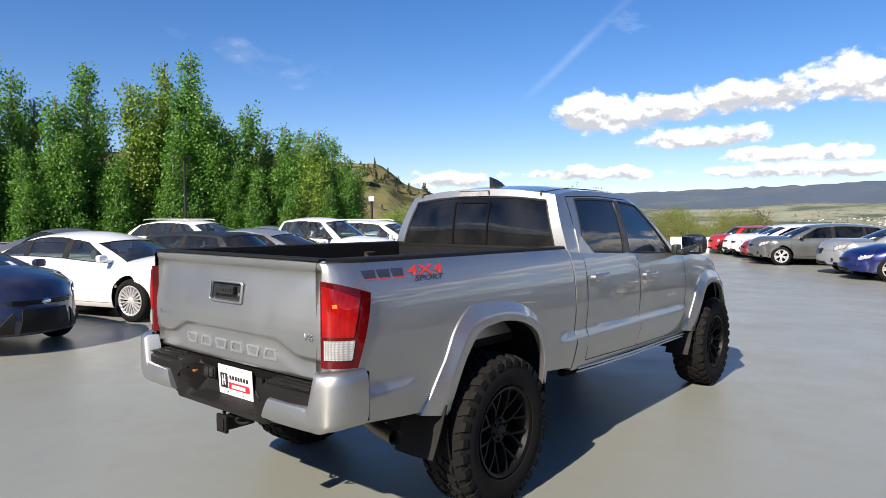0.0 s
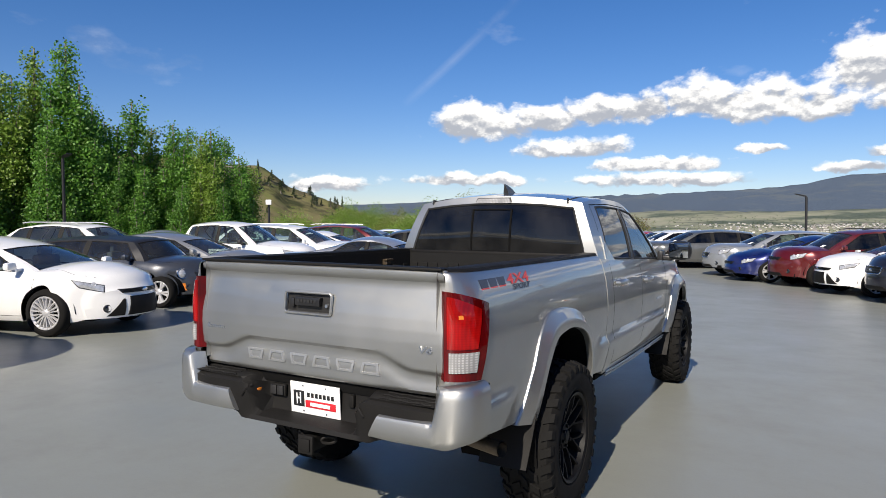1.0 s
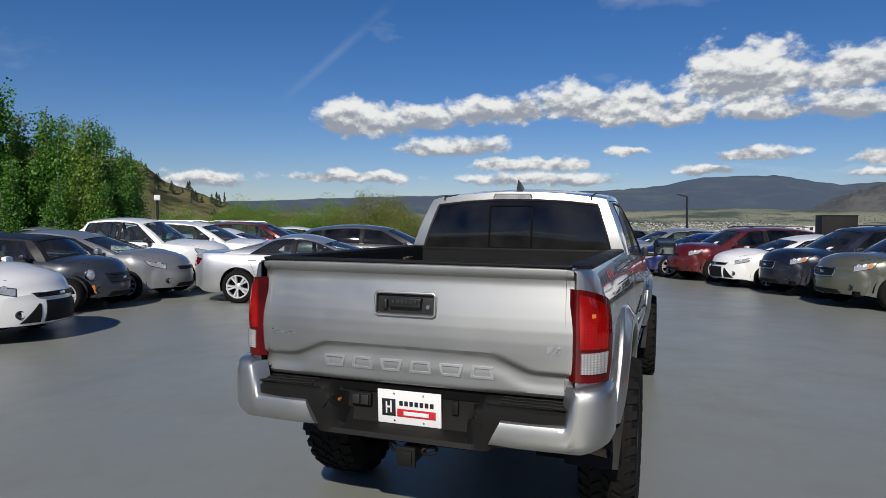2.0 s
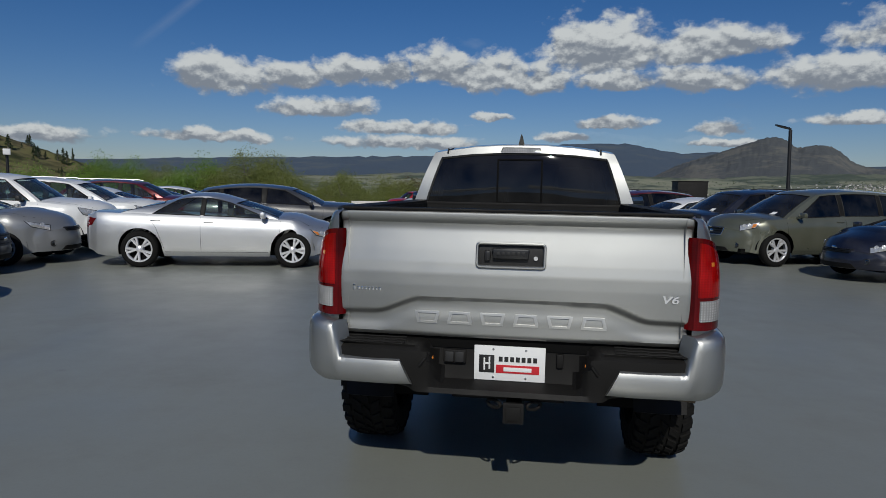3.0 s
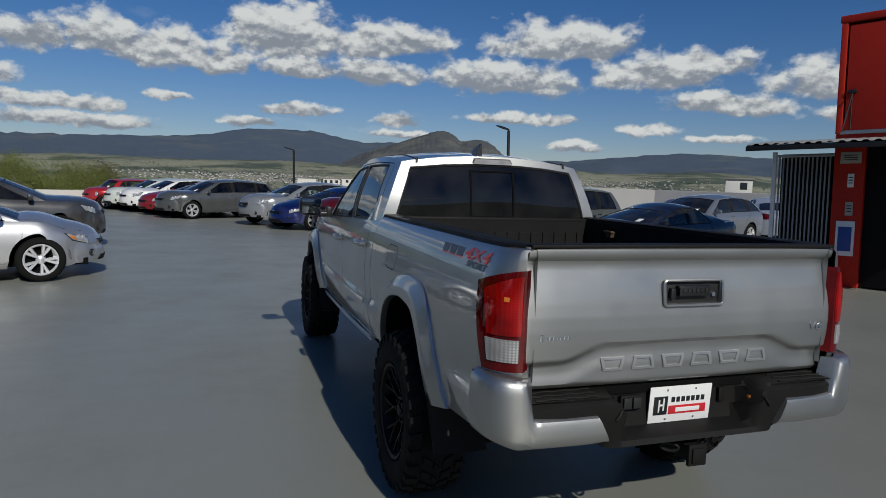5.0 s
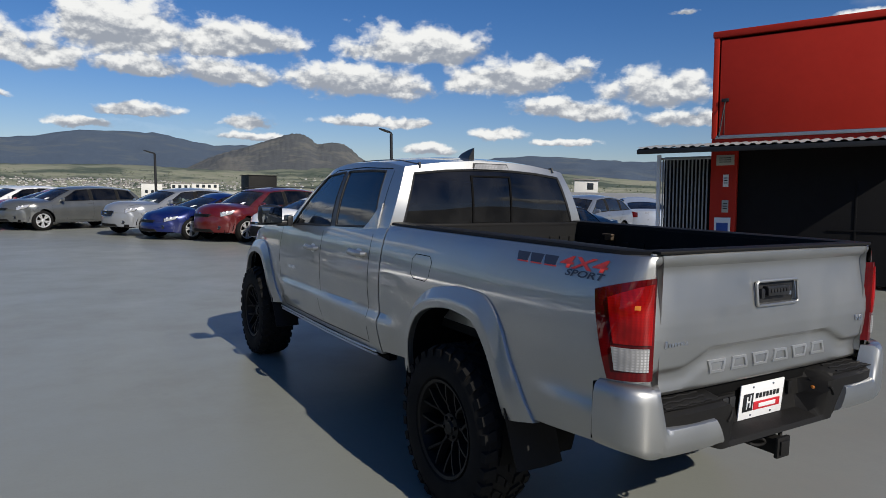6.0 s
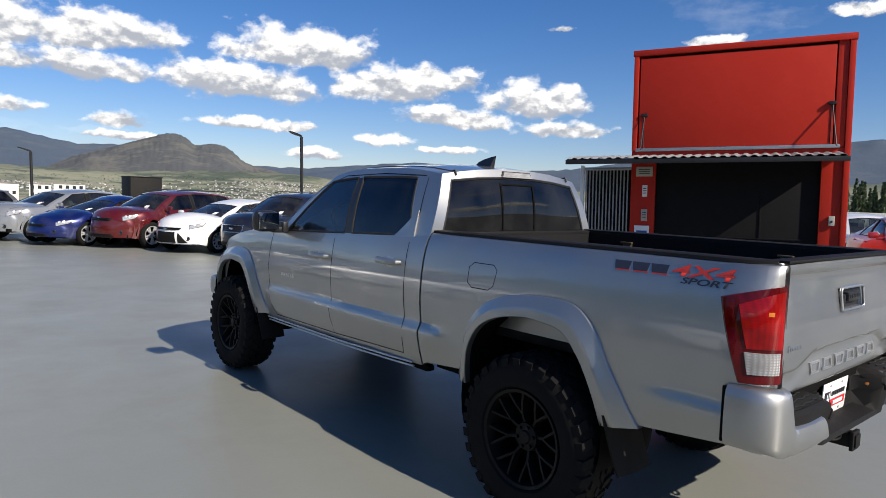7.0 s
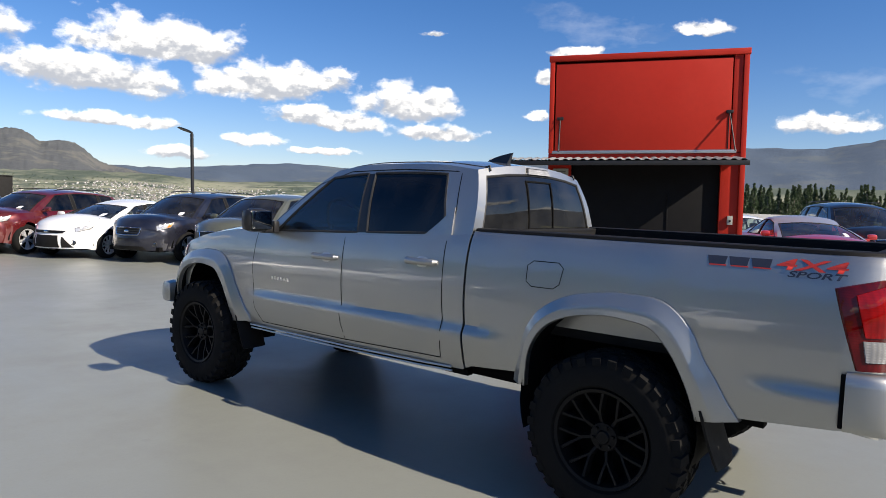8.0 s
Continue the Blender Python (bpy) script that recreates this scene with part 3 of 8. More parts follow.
def stations(y0, y1, arches, r, n=26):
    ys = {round(y0 + (y1 - y0) * k / n, 4) for k in range(n + 1)}
    for c in arches:
        ys = {y for y in ys if not c - r - 0.04 < y < c + r + 0.04}
        ys |= {round(c + r * 0.9999 * math.cos(math.pi * k / 18), 4) for k in range(19)}
        ys |= {round(c - r - 0.02, 4), round(c + r + 0.02, 4)}
    ys |= {round(y1 - d, 4) for d in (0.015, 0.05, 0.11, 0.18)} | {round(y0 + d, 4) for d in (0.015, 0.05, 0.11, 0.18)}
    return sorted(ys)


def cabin(base_f, base_r, roof_f, roof_r, wb_f, wb_r, wr_f, wr_r, zb, zr, crown, posts, bow=(0.22, 0.10, 0.10, 0.06), v_lo=0.05, v_hi=0.9, edge=0.86, drop=(0.05, 0.04), share=None, reach=0.35):
    """Greenhouse: returns the painted shell and its panes. posts: shares along the side (0 front, 1 back) of the panes' edges, two a pane."""
    us = sorted(set([-1, -edge, -0.55, -0.25, 0, 0.25, 0.55, edge, 1]))
    js = sorted(set([0.0, 1.0] + [p for q in posts for p in q] + [a + (b - a) * k / 5 for a, b in posts for k in range(1, 5)]))
    vs = [0, v_lo, 0.25, 0.45, 0.65, 0.8, v_hi, 1.0]

    share = share or [(0, 0), (1, 1)]

    def roof_pt(u, s):
        s = line(s, share)
        y = roof_f + (roof_r - roof_f) * s
        w = wr_f + (wr_r - wr_f) * s
        y += (bow[1] * (1 - s) ** 4 - bow[3] * s ** 4) * (1 - u * u)
        fall = drop[0] * max(0, 1 - s / reach) ** 2 + drop[1] * max(0, 1 - (1 - s) / reach) ** 2
        return Vector((u * w, y, zr(s) - fall + crown * (1 - abs(u) ** 2.2)))

    def base_front(u):
        return Vector((u * wb_f, base_f + bow[0] * (1 - u * u), zb(0)))

    def base_back(u):
        return Vector((u * wb_r, base_r - bow[2] * (1 - u * u), zb(1)))

    def base_side(sgn, s):
        return Vector((sgn * (wb_f + (wb_r - wb_f) * s), base_f + (base_r - base_f) * s, zb(s)))

    def between(a, b, v, out):
        p = a.lerp(b, v)
        return p + out * math.sin(math.pi * v)

    grids = {}
    grids["front"] = [[between(base_front(u), roof_pt(u, 0), v, Vector((0, 0.015, 0.02))) for u in us] for v in vs]
    grids["back"] = [[between(base_back(u), roof_pt(u, 1), v, Vector((0, -0.02, 0.015))) for u in us] for v in vs]
    for sg, nm in ((-1, "left"), (1, "right")):
        grids[nm] = []
        for v in vs:
            row = []
            for s in js:
                k = Vector((0, 0.015, 0.02)) * max(0, 1 - s / 0.15) + Vector((0, -0.02, 0.015)) * max(0, 1 - (1 - s) / 0.15) if s in (0.0, 1.0) else Vector()
                out = k if s in (0.0, 1.0) else Vector((sg * 0.022, 0, 0.004))
                row.append(between(base_side(sg, s), roof_pt(sg, s), v, out))
            grids[nm].append(row)
    paint_bm = bmesh.new()
    panes = []

    post_bm = bmesh.new()

    def emit(rows, keep, flip, into=None):
        into = into or paint_bm
        for j in range(len(rows) - 1):
            for i in range(len(rows[0]) - 1):
                if keep(i, j):
                    q = [rows[j][i], rows[j][i + 1], rows[j + 1][i + 1], rows[j + 1][i]]
                    if flip:
                        q.reverse()
                    into.faces.new([into.verts.new(p) for p in q])

    lo, hi = vs.index(v_lo), vs.index(v_hi)
    for nm in ("front", "back"):
        a, b = us.index(-edge), us.index(edge)
        g = grids[nm]
        emit(g, lambda i, j: not (a <= i < b and lo <= j < hi), nm == "front")
        sub = [[p - Vector((0, 0.006 if nm == "front" else -0.006, 0.003)) for p in r[a:b + 1]] for r in g[lo:hi + 1]]
        panes.append((nm, grid(sub, flip=nm == "front")))
    for nm, sg in (("left", -1), ("right", 1)):
        g = grids[nm]
        spans = [(js.index(p), js.index(q)) for p, q in posts]
        links_ = [(spans[q][1], spans[q + 1][0]) for q in range(len(spans) - 1)]
        emit(g, lambda i, j: not any(a <= i < b and lo <= j < hi for a, b in spans + links_), sg > 0)
        emit(g, lambda i, j: any(a <= i < b and lo <= j < hi for a, b in links_), sg > 0, post_bm)
        for a, b in spans:
            sub = [[p - Vector((sg * 0.006, 0, 0)) for p in r[a:b + 1]] for r in g[lo:hi + 1]]
            panes.append((nm, grid(sub, flip=sg > 0)))
    roof = [[roof_pt(u, s) for u in us] for s in js]
    emit(roof, lambda i, j: True, False)
    cleaned(paint_bm)
    bmesh.ops.recalc_face_normals(paint_bm, faces=paint_bm.faces[:])
    cleaned(post_bm)
    bmesh.ops.recalc_face_normals(post_bm, faces=post_bm.faces[:])
    return paint_bm, panes, post_bm


def post_share(bf, br, rf, rr, posts):
    """Stands the inner window posts nearly upright."""
    out = [(0, 0), (posts[0][0], posts[0][0])]
    for p in sorted({q for a in posts for q in a})[1:-1]:
        y = bf + (br - bf) * p
        out.append((p, min(max((rf - y - 0.02) / (rf - rr), out[-1][1] + 0.03), 0.93)))
    z = posts[-1][1]
    out.append((z, max(z, out[-1][1] + 0.03) if z < 0.97 else 0.97))
    return out + [(1, 1)]


_wheel_cache = {}


def rim_line(bm_pane, r=0.008):
    """A rubber seal round a pane's edge."""
    es = [e for e in bm_pane.edges if e.is_boundary]
    nxt = {}
    for e in es:
        for a, b in ((e.verts[0], e.verts[1]), (e.verts[1], e.verts[0])):
            nxt.setdefault(a, []).append(b)
    start = es[0].verts[0]
    loop, prev, cur = [start], None, start
    while True:
        step = [v for v in nxt[cur] if v is not prev]
        prev, cur = cur, step[0]
        if cur is start:
            break
        loop.append(cur)
    pts = [v.co.copy() for v in loop]
    return tube(pts + [pts[0], pts[1]], r, 6, ends=False)




def wheel_mesh(kind, r):
    """Rim and tyre meshes on the x axis, outside towards +x."""
    key = (kind, round(r, 3))
    if key in _wheel_cache:
        return _wheel_cache[key]
    w, rr = 0.20, r * 0.70
    prof = [(-w / 2 + 0.02, rr), (-w / 2, rr + 0.02), (-w / 2 + 0.005, r * 0.9), (-w / 2 + 0.03, r - 0.008), (-0.03, r), (0.03, r),
            (w / 2 - 0.03, r - 0.008), (w / 2 - 0.005, r * 0.9), (w / 2, rr + 0.02), (w / 2 - 0.02, rr), (0, rr - 0.01), (-w / 2 + 0.02, rr)]
    tyre = revolve(prof, 36)
    rim = revolve([(-w / 2 + 0.02, rr - 0.012), (w / 2 - 0.03, rr - 0.03), (w / 2 - 0.012, rr - 0.012), (w / 2 - 0.012, rr), (w / 2 - 0.02, rr + 0.002)], 36)
    count = {"five": 5, "ten": 10, "mesh": 10, "seven": 7, "six": 6, "cap": 9}[kind]
    wide = {"five": 0.05, "ten": 0.018, "mesh": 0.012, "seven": 0.032, "six": 0.05, "cap": 0.05}[kind]
    bars = []
    for sp in ((-1, 1) if kind in ("mesh", "five") else (0,)):
        a1 = sp * (0.16 if kind == "mesh" else 0.19)
        c0, c1 = rr * 0.16, rr - 0.012
        ww = wide * (0.50 if kind == "five" else 1)
        p0 = Vector((w / 2 - 0.035, c0, 0))
        p1 = Vector((w / 2 - 0.022, math.cos(a1) * c1, math.sin(a1) * c1))
        d = (p1 - p0).normalized()
        s = d.cross(Vector((1, 0, 0))).normalized()
        bar = bmesh.new()
        vs = []
        for p, q in ((p0, ww * 0.6), (p1, ww)):
            for sx, sv in ((0.012, -0.5), (0.012, 0.5), (-0.02, 0.8), (-0.02, -0.8)):
                vs.append(bar.verts.new(p + s * q * sv * 1.4 + Vector((sx, 0, 0))))
        for f in ((0, 1, 5, 4), (1, 2, 6, 5), (2, 3, 7, 6), (3, 0, 4, 7), (0, 3, 2, 1), (4, 5, 6, 7)):
            bar.faces.new([vs[i] for i in f])
        bars.append(bar)
    hub = revolve([(0.0, 0.0), (w / 2 - 0.012, 0.0), (w / 2 - 0.014, 0.028), (w / 2 - 0.03, 0.06), (w / 2 - 0.06, 0.07), (0, 0.07)], 20)
    back = revolve([(0.0, 0.01), (-0.005, rr * 0.6), (0.0, rr * 0.98)], 28)
    meshes = []
    for nm, bm, mat in (("tyre", tyre, MAT["rubber"]), ("rim", rim, MAT["alloy"]), ("brake_disc", back, MAT["dark_hole"]), ("hub", hub, MAT["alloy"]), *[("spoke", q, MAT["alloy"]) for q in bars]):
        bmesh.ops.recalc_face_normals(bm, faces=bm.faces[:])
        me = bpy.data.meshes.new(nm)
        for f in bm.faces:
            f.smooth = True
        for e in bm.edges:
            e.smooth = len(e.link_faces) == 2 and e.calc_face_angle(0) < radians(40)
        bm.to_mesh(me)
        bm.free()
        me.materials.append(mat)
        meshes.append(me)
    _wheel_cache[key] = (meshes, count)
    return _wheel_cache[key]


STYLE = {
    # body sizes: length, width, height, wheelbase, front overhang, tyre radius; lines as shares of the length from the back bumper
    "hatch": dict(L=4.36, W=1.82, H=1.39, wb=2.65, fo=0.90, r=0.32, belt=(0.96, 0.89), hood=(0.92, 0.755), cowl=0.745, roof=(0.54, 0.13), back=0.02, tail=0.96, trunk=False),
    "mini": dict(L=3.60, W=1.69, H=1.34, wb=2.47, fo=0.60, r=0.30, belt=(0.90, 0.87), hood=(0.86, 0.73), cowl=0.735, roof=(0.635, 0.06), back=0.02, tail=0.90, trunk=False),
    "sedan": dict(L=4.75, W=1.83, H=1.37, wb=2.74, fo=0.93, r=0.325, belt=(0.91, 0.86), hood=(0.87, 0.67), cowl=0.705, roof=(0.50, 0.30), back=0.125, tail=0.945, trunk=True),
    "suv": dict(L=4.70, W=1.87, H=1.60, wb=2.68, fo=0.90, r=0.355, belt=(1.06, 1.0), hood=(1.0, 0.885), cowl=0.735, roof=(0.56, 0.13), back=0.025, tail=1.04, trunk=False),
    "pickup": dict(L=5.2, W=1.85, H=1.66, wb=3.2, fo=0.90, r=0.37, belt=(1.10, 1.07), hood=(1.05, 0.92), cowl=0.75, roof=(0.63, 0.40), back=0.365, tail=1.08, trunk=True),
}


def corner_lamp(tree, sx, hw, y1, corners, nu=9, nv=4, off=0.008, deep=0.04):
    """A lamp plate that wraps a front corner; corners (degrees from straight ahead, height) go round: low inner, low outer, high outer, high inner."""
    cx_, cy_ = sx * (hw - 0.52), y1 - 0.62
    (a0, b0), (a1, b1), (a2, b2), (a3, b3) = corners
    rows = []
    for v in range(nv + 1):
        t = v / nv
        row = []
        for u in range(nu + 1):
            k = u / nu
            a = (a0 * (1 - k) + a1 * k) * (1 - t) + (a3 * (1 - k) + a2 * k) * t
            z = (b0 * (1 - k) + b1 * k) * (1 - t) + (b3 * (1 - k) + b2 * k) * t
            d = Vector((sx * math.sin(radians(a)), math.cos(radians(a)), 0))
            o = Vector((cx_, cy_, z))
            hit = tree.ray_cast(o + d * 3, -d)[0]
            if hit is None or (hit - o).length > 1.6:
                hit = tree.find_nearest(o + d * 0.6)[0]
            row.append(hit + d * (off + 0.006 * math.sin(math.pi * k) * math.sin(math.pi * t)))
        rows.append(row)
    bm = grid(rows)
    bm.normal_update()
    if sum((f.normal for f in bm.faces), Vector()).y < 0:
        bmesh.ops.reverse_faces(bm, faces=bm.faces[:])
    mid = Vector((cx_, cy_, 0))
    r = bmesh.ops.extrude_edge_only(bm, edges=[e for e in bm.edges if e.is_boundary])
    for v in r["geom"]:
        if isinstance(v, bmesh.types.BMVert):
            d = mid - Vector((v.co.x, v.co.y, 0))
            v.co += d.normalized() * deep
    return bm


def make_car(name, style, m, col, label, category="car", rim="five", glass_key="glass", rails=False, roof_col=None, small=False, markers=False, face="slim", bar_mat="black_rim", amber=False, group="parked cars", **over):
    """A car with its nose towards local +y, standing on z = 0, its middle between the axles at the origin."""
    P = dict(STYLE[style], **over)
    L, W, H, wb, r = P["L"], P["W"], P["H"], P["wb"], P["r"]
    yf, ya = wb / 2, -wb / 2
    y1 = yf + P["fo"]
    y0 = y1 - L
    Y = lambda s: y0 + s * L
    root = thing(name, m, label, category, group)
    pm = col if isinstance(col, bpy.types.Material) else paint(name + "_paint", col)
    R = r + 0.065
    base = 0.20 if style != "suv" else 0.25
    if style == "pickup":
        base = 0.38
    zsh = lambda y: curve((y - y0) / L, [(0.0, P["tail"] - 0.06), (0.04, P["tail"]), (0.3, P["belt"][0]), (P["cowl"] - 0.03, P["belt"][1]),
                                         (P["cowl"] + 0.07, P["hood"][0] - 0.02), (0.90, P["hood"][1] + 0.075), (0.955, P["hood"][1] + 0.02), (0.985, P["hood"][1] - 0.05), (1.0, P["hood"][1] - 0.16)])
    crown = lambda y: 0.085 * smooth(P["cowl"] - 0.06, P["cowl"] + 0.02, (y - y0) / L) * (1 - 0.6 * smooth(0.93, 1, (y - y0) / L)) + 0.03
    half = lambda y: W / 2 * curve((y - y0) / L, [(0, 0.86), (0.03, 0.93), (0.12, 0.98), (0.4, 1.0), (0.75, 0.985), (0.92, 0.95), (0.97, 0.885), (1.0, 0.80)])
    sill = lambda y: base - 0.0 + 0.04 * smooth(0.93, 1.0, (y - y0) / L) + 0.12 * smooth(0.06, 0.0, (y - y0) / L)

    def low(y):
        z = sill(y)
        for c in (yf, ya):
            q = R * R - (y - c) ** 2
            if q > 0:
                z = max(z, r - 0.01 + math.sqrt(q))
        return z

    side = lambda y, f: line(f, [(0, 0.90), (0.10, 0.955), (0.22, 0.975), (0.36, 0.985), (0.52, 1.0), (0.66, 0.998), (0.8, 0.985), (0.92, 0.955), (1.0, 0.905)])
    ys = stations(y0, y1, (ya, yf), R)
    body = part("body", shell(ys, (low, base), side, zsh, half, crown, 0.42, 0.16), pm, root, sharp=28)
    # cabin
    rf, rr = Y(P["roof"][0]), Y(P["roof"][1])
    bf, br = Y(P["cowl"] + 0.005), Y(P["back"])
    zb = lambda s: zsh(bf + (br - bf) * s) - 0.015
    wb_ = 0.895 * W / 2
    if style == "mini":
        posts = [(0.07, 0.50), (0.54, 0.90)]
    elif style in ("suv", "hatch"):
        posts = [(0.07, 0.40), (0.435, 0.70), (0.73, 0.93)]
    elif style == "pickup":
        posts = [(0.07, 0.50), (0.53, 0.80), (0.83, 0.95)]
    else:
        posts = [(0.06, 0.475), (0.50, 0.80)]
    zr = lambda s: H - 0.07 - P.get("fall", 0.16 if style in ("suv", "hatch") else 0.06) * max(0, s - 0.3) ** 2
    cab_bm, panes, post_bm = cabin(bf, br, rf, rr, wb_, wb_ * (0.93 if not P["trunk"] or style == "pickup" else 0.97), W * 0.335, W * 0.325, zb, zr, 0.065, posts,
                          share=post_share(bf, br, rf, rr, posts), bow=(0.30, 0.13, 0.10 if style != "pickup" else 0.03, 0.08 if style != "pickup" else 0.02), edge=0.90, drop={"suv": (0.085, 0.05), "pickup": (0.06, 0.03), "mini": (0.05, 0.04)}.get(style, (0.115, 0.12)), reach=0.45)
    for bm in islands(post_bm):
        part("window_post", bm, MAT["step_plastic"], root)
    part("cabin", cab_bm, pm if roof_col is None else roof_col, root, sharp=32)
    gm = {"front": MAT["glass"], "left": MAT[glass_key], "right": MAT[glass_key], "back": MAT["glass_dark"]}
    nm = {"front": "windscreen", "left": "side_window", "right": "side_window", "back": "rear_window"}
    for k, (where, bm) in enumerate(panes):
        seal = rim_line(bm, 0.011)
        pane = part(nm[where], bm, gm[where], root)
        part("window_seal", seal, MAT["step_plastic"], pane)
        if where == "front" and not small:
            tp = tree_of(pane)
            zs_ = zb(0) + 0.10
            part("windscreen_sticker", patch(tp, "+y", [(-W * 0.27, zs_), (-W * 0.22, zs_), (-W * 0.22, zs_ + 0.055), (-W * 0.27, zs_ + 0.055)], 2, 2, 0.004, 0.003), MAT["white_card"], pane, "small white sticker")
    # inside: dark deck at belt height, seats with head rests
    bm = boxes((((0), (bf + br) / 2, zb(0.5) - 0.045), (W * 0.78, (bf - br) * 0.93, 0.05)))
    part("interior", bm, MAT["car_interior"], root)
    zq = zb(0.5)
    seats = boxes(*[((sx * W * 0.2, Y(P["cowl"]) - 0.90 - dy, zq - 0.06), (0.46, 0.13, 0.42)) for sx in (-1, 1) for dy in (0,)],
                  *[((sx * W * 0.2, Y(P["cowl"]) - 0.93, zq + 0.20), (0.24, 0.09, 0.15)) for sx in (-1, 1)], bevel=0.05)
    part("seats", seats, MAT["seat"], root)
    tree = tree_of(body)
    # wheels
    meshes, count = wheel_mesh(rim, r)
    for sx in (-1, 1):
        for yc in (yf, ya):
            wz = new("wheel", meshes[1])
            wz.parent = root
            wz.matrix_basis = pose(sx * (W / 2 - 0.105), yc, r, random.uniform(0, 70), 0, 0 if sx > 0 else 180)
            for nme, me in (("tyre", meshes[0]), ("brake_disc", meshes[2]), ("hub", meshes[3])):
                o = new(nme, me)
                o.parent = wz
            for me in meshes[4:]:
                for k in range(count):
                    o = new("spoke", me)
                    o.parent = wz
                    o.matrix_basis = pose(0, 0, 0, 360 * k / count, 0, 0)
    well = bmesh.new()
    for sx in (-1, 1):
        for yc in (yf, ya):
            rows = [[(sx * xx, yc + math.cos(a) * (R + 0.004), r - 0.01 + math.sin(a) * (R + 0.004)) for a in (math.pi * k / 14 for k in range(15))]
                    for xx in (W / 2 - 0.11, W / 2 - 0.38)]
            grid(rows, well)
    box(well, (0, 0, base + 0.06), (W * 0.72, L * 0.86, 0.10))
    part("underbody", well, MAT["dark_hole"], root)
    # face
    zn = P["hood"][1] - 0.10
    lamp_z = {"suv": (-0.05, 0.09), "pickup": (-0.07, 0.10), "mini": (-0.05, 0.10)}.get(style, (-0.035, 0.085))
    hw = W / 2
    for sx in (-1, 1):
        pf, _ = onto(tree, "+y", sx * hw * 0.60, base + 0.18, 0.004)
        fog = part("fog_lamp", revolve([(-0.05, 0.055), (0.006, 0.055), (0.009, 0.049), (0.0, 0.038), (-0.004, 0.037)], 18), MAT["trim_black"], root)
        fog.matrix_basis = Matrix.Translation(pf) @ pose(0, 0, 0, 0, 0, 90 - sx * 32)
        part("fog_lens", revolve([(-0.02, 0.042), (-0.003, 0.040), (0.001, 0.026), (0.002, 0.0)], 16), MAT["mirror"], fog)
        lo_, up_ = lamp_z
        if style == "mini":
            d_ = Vector((sx * math.sin(radians(30)), math.cos(radians(30)), 0.18)).normalized()
            hit_, _ = onto(tree, "+y", sx * hw * 0.66, zn + 0.01, 0.0)
            rot_ = Vector((1, 0, 0)).rotation_difference(d_).to_matrix().to_4x4()
            lamp_ob = part("headlight", revolve([(-0.10, 0.105), (0.008, 0.105), (0.016, 0.10), (0.014, 0.092), (0.0, 0.09)], 28), MAT["chrome"], root, "round chrome-ringed headlight")
            lamp_ob.matrix_basis = Matrix.Translation(hit_) @ rot_
            part("headlight_lens", revolve([(-0.01, 0.092), (0.010, 0.075), (0.022, 0.04), (0.026, 0.0)], 24), MAT["headlamp"], lamp_ob)
            continue
        lamp_ob = part("headlight", corner_lamp(tree, sx, hw, y1, [(24, zn + lo_), (66, zn + lo_ + 0.075), (80, zn + up_ + 0.05), (22, zn + up_ - 0.035)]), MAT["headlamp"], root)
        if amber:
            part("turn_signal", corner_lamp(tree, sx, hw, y1, [(55, zn + lo_ + 0.062), (65, zn + lo_ + 0.085), (75, zn + up_ + 0.030), (60, zn + up_ + 0.002)], 4, 3, 0.013), MAT["amber"], lamp_ob, "amber turn signal lens")
        for ad in ((34, 49) if style != "hatch" else (40,)):
            zc_ = zn + (lo_ + up_) / 2 + 0.001 * (ad - 30)
            d_ = Vector((sx * math.sin(radians(ad)), math.cos(radians(ad)), 0.10)).normalized()
            o_ = Vector((sx * (hw - 0.52), y1 - 0.62, zc_))
            hit_ = tree.ray_cast(o_ + d_ * 3, -d_)[0]
            if hit_ is not None and (hit_ - o_).length < 1.4:
                bowl = part("lamp_bowl", revolve([(0.0, 0.030), (0.015, 0.032), (0.016, 0.028), (0.012, 0.018), (0.015, 0.010), (0.016, 0.0)], 20), MAT["alloy"], lamp_ob, "bright reflector bowl")
                bowl.matrix_basis = Matrix.Translation(hit_) @ Vector((1, 0, 0)).rotation_difference(d_).to_matrix().to_4x4()
        part("headlight_trim", corner_lamp(tree, sx, hw, y1, [(22, zn + lo_ - 0.010), (67, zn + lo_ + 0.062), (84, zn + up_ + 0.058), (20, zn + up_ - 0.025)], off=0.004), MAT["trim_black"], lamp_ob, "black lamp surround")
    gz0, gz1 = {"slim": (zn - 0.06, zn + 0.015), "tall": (zn - 0.16, zn + 0.03), "wide": (zn - 0.065, zn - 0.005), "framed": (zn - 0.15, zn + 0.0)}[face]
    gw = {"framed": 0.30, "slim": 0.34}.get(face, 0.40)
    gr = part("grille", patch(tree, "+y", [(-hw * gw, gz0), (hw * gw, gz0), (hw * gw * 1.15, gz1), (-hw * gw * 1.15, gz1)], 12, 4, 0.014, 0.05), MAT["plate_black"], root)
    bars = bmesh.new()
    for k in range(3):
        z = gz0 + (gz1 - gz0) * (k + 0.5) / 3
        pts = [onto(tree, "+y", x, z, 0.019)[0] for x in np.linspace(-hw * gw, hw * gw, 9)]
        tube(pts, 0.006, 6, bars)
    for bm in islands(bars):
        part("grille_bar", bm, MAT[bar_mat], gr)
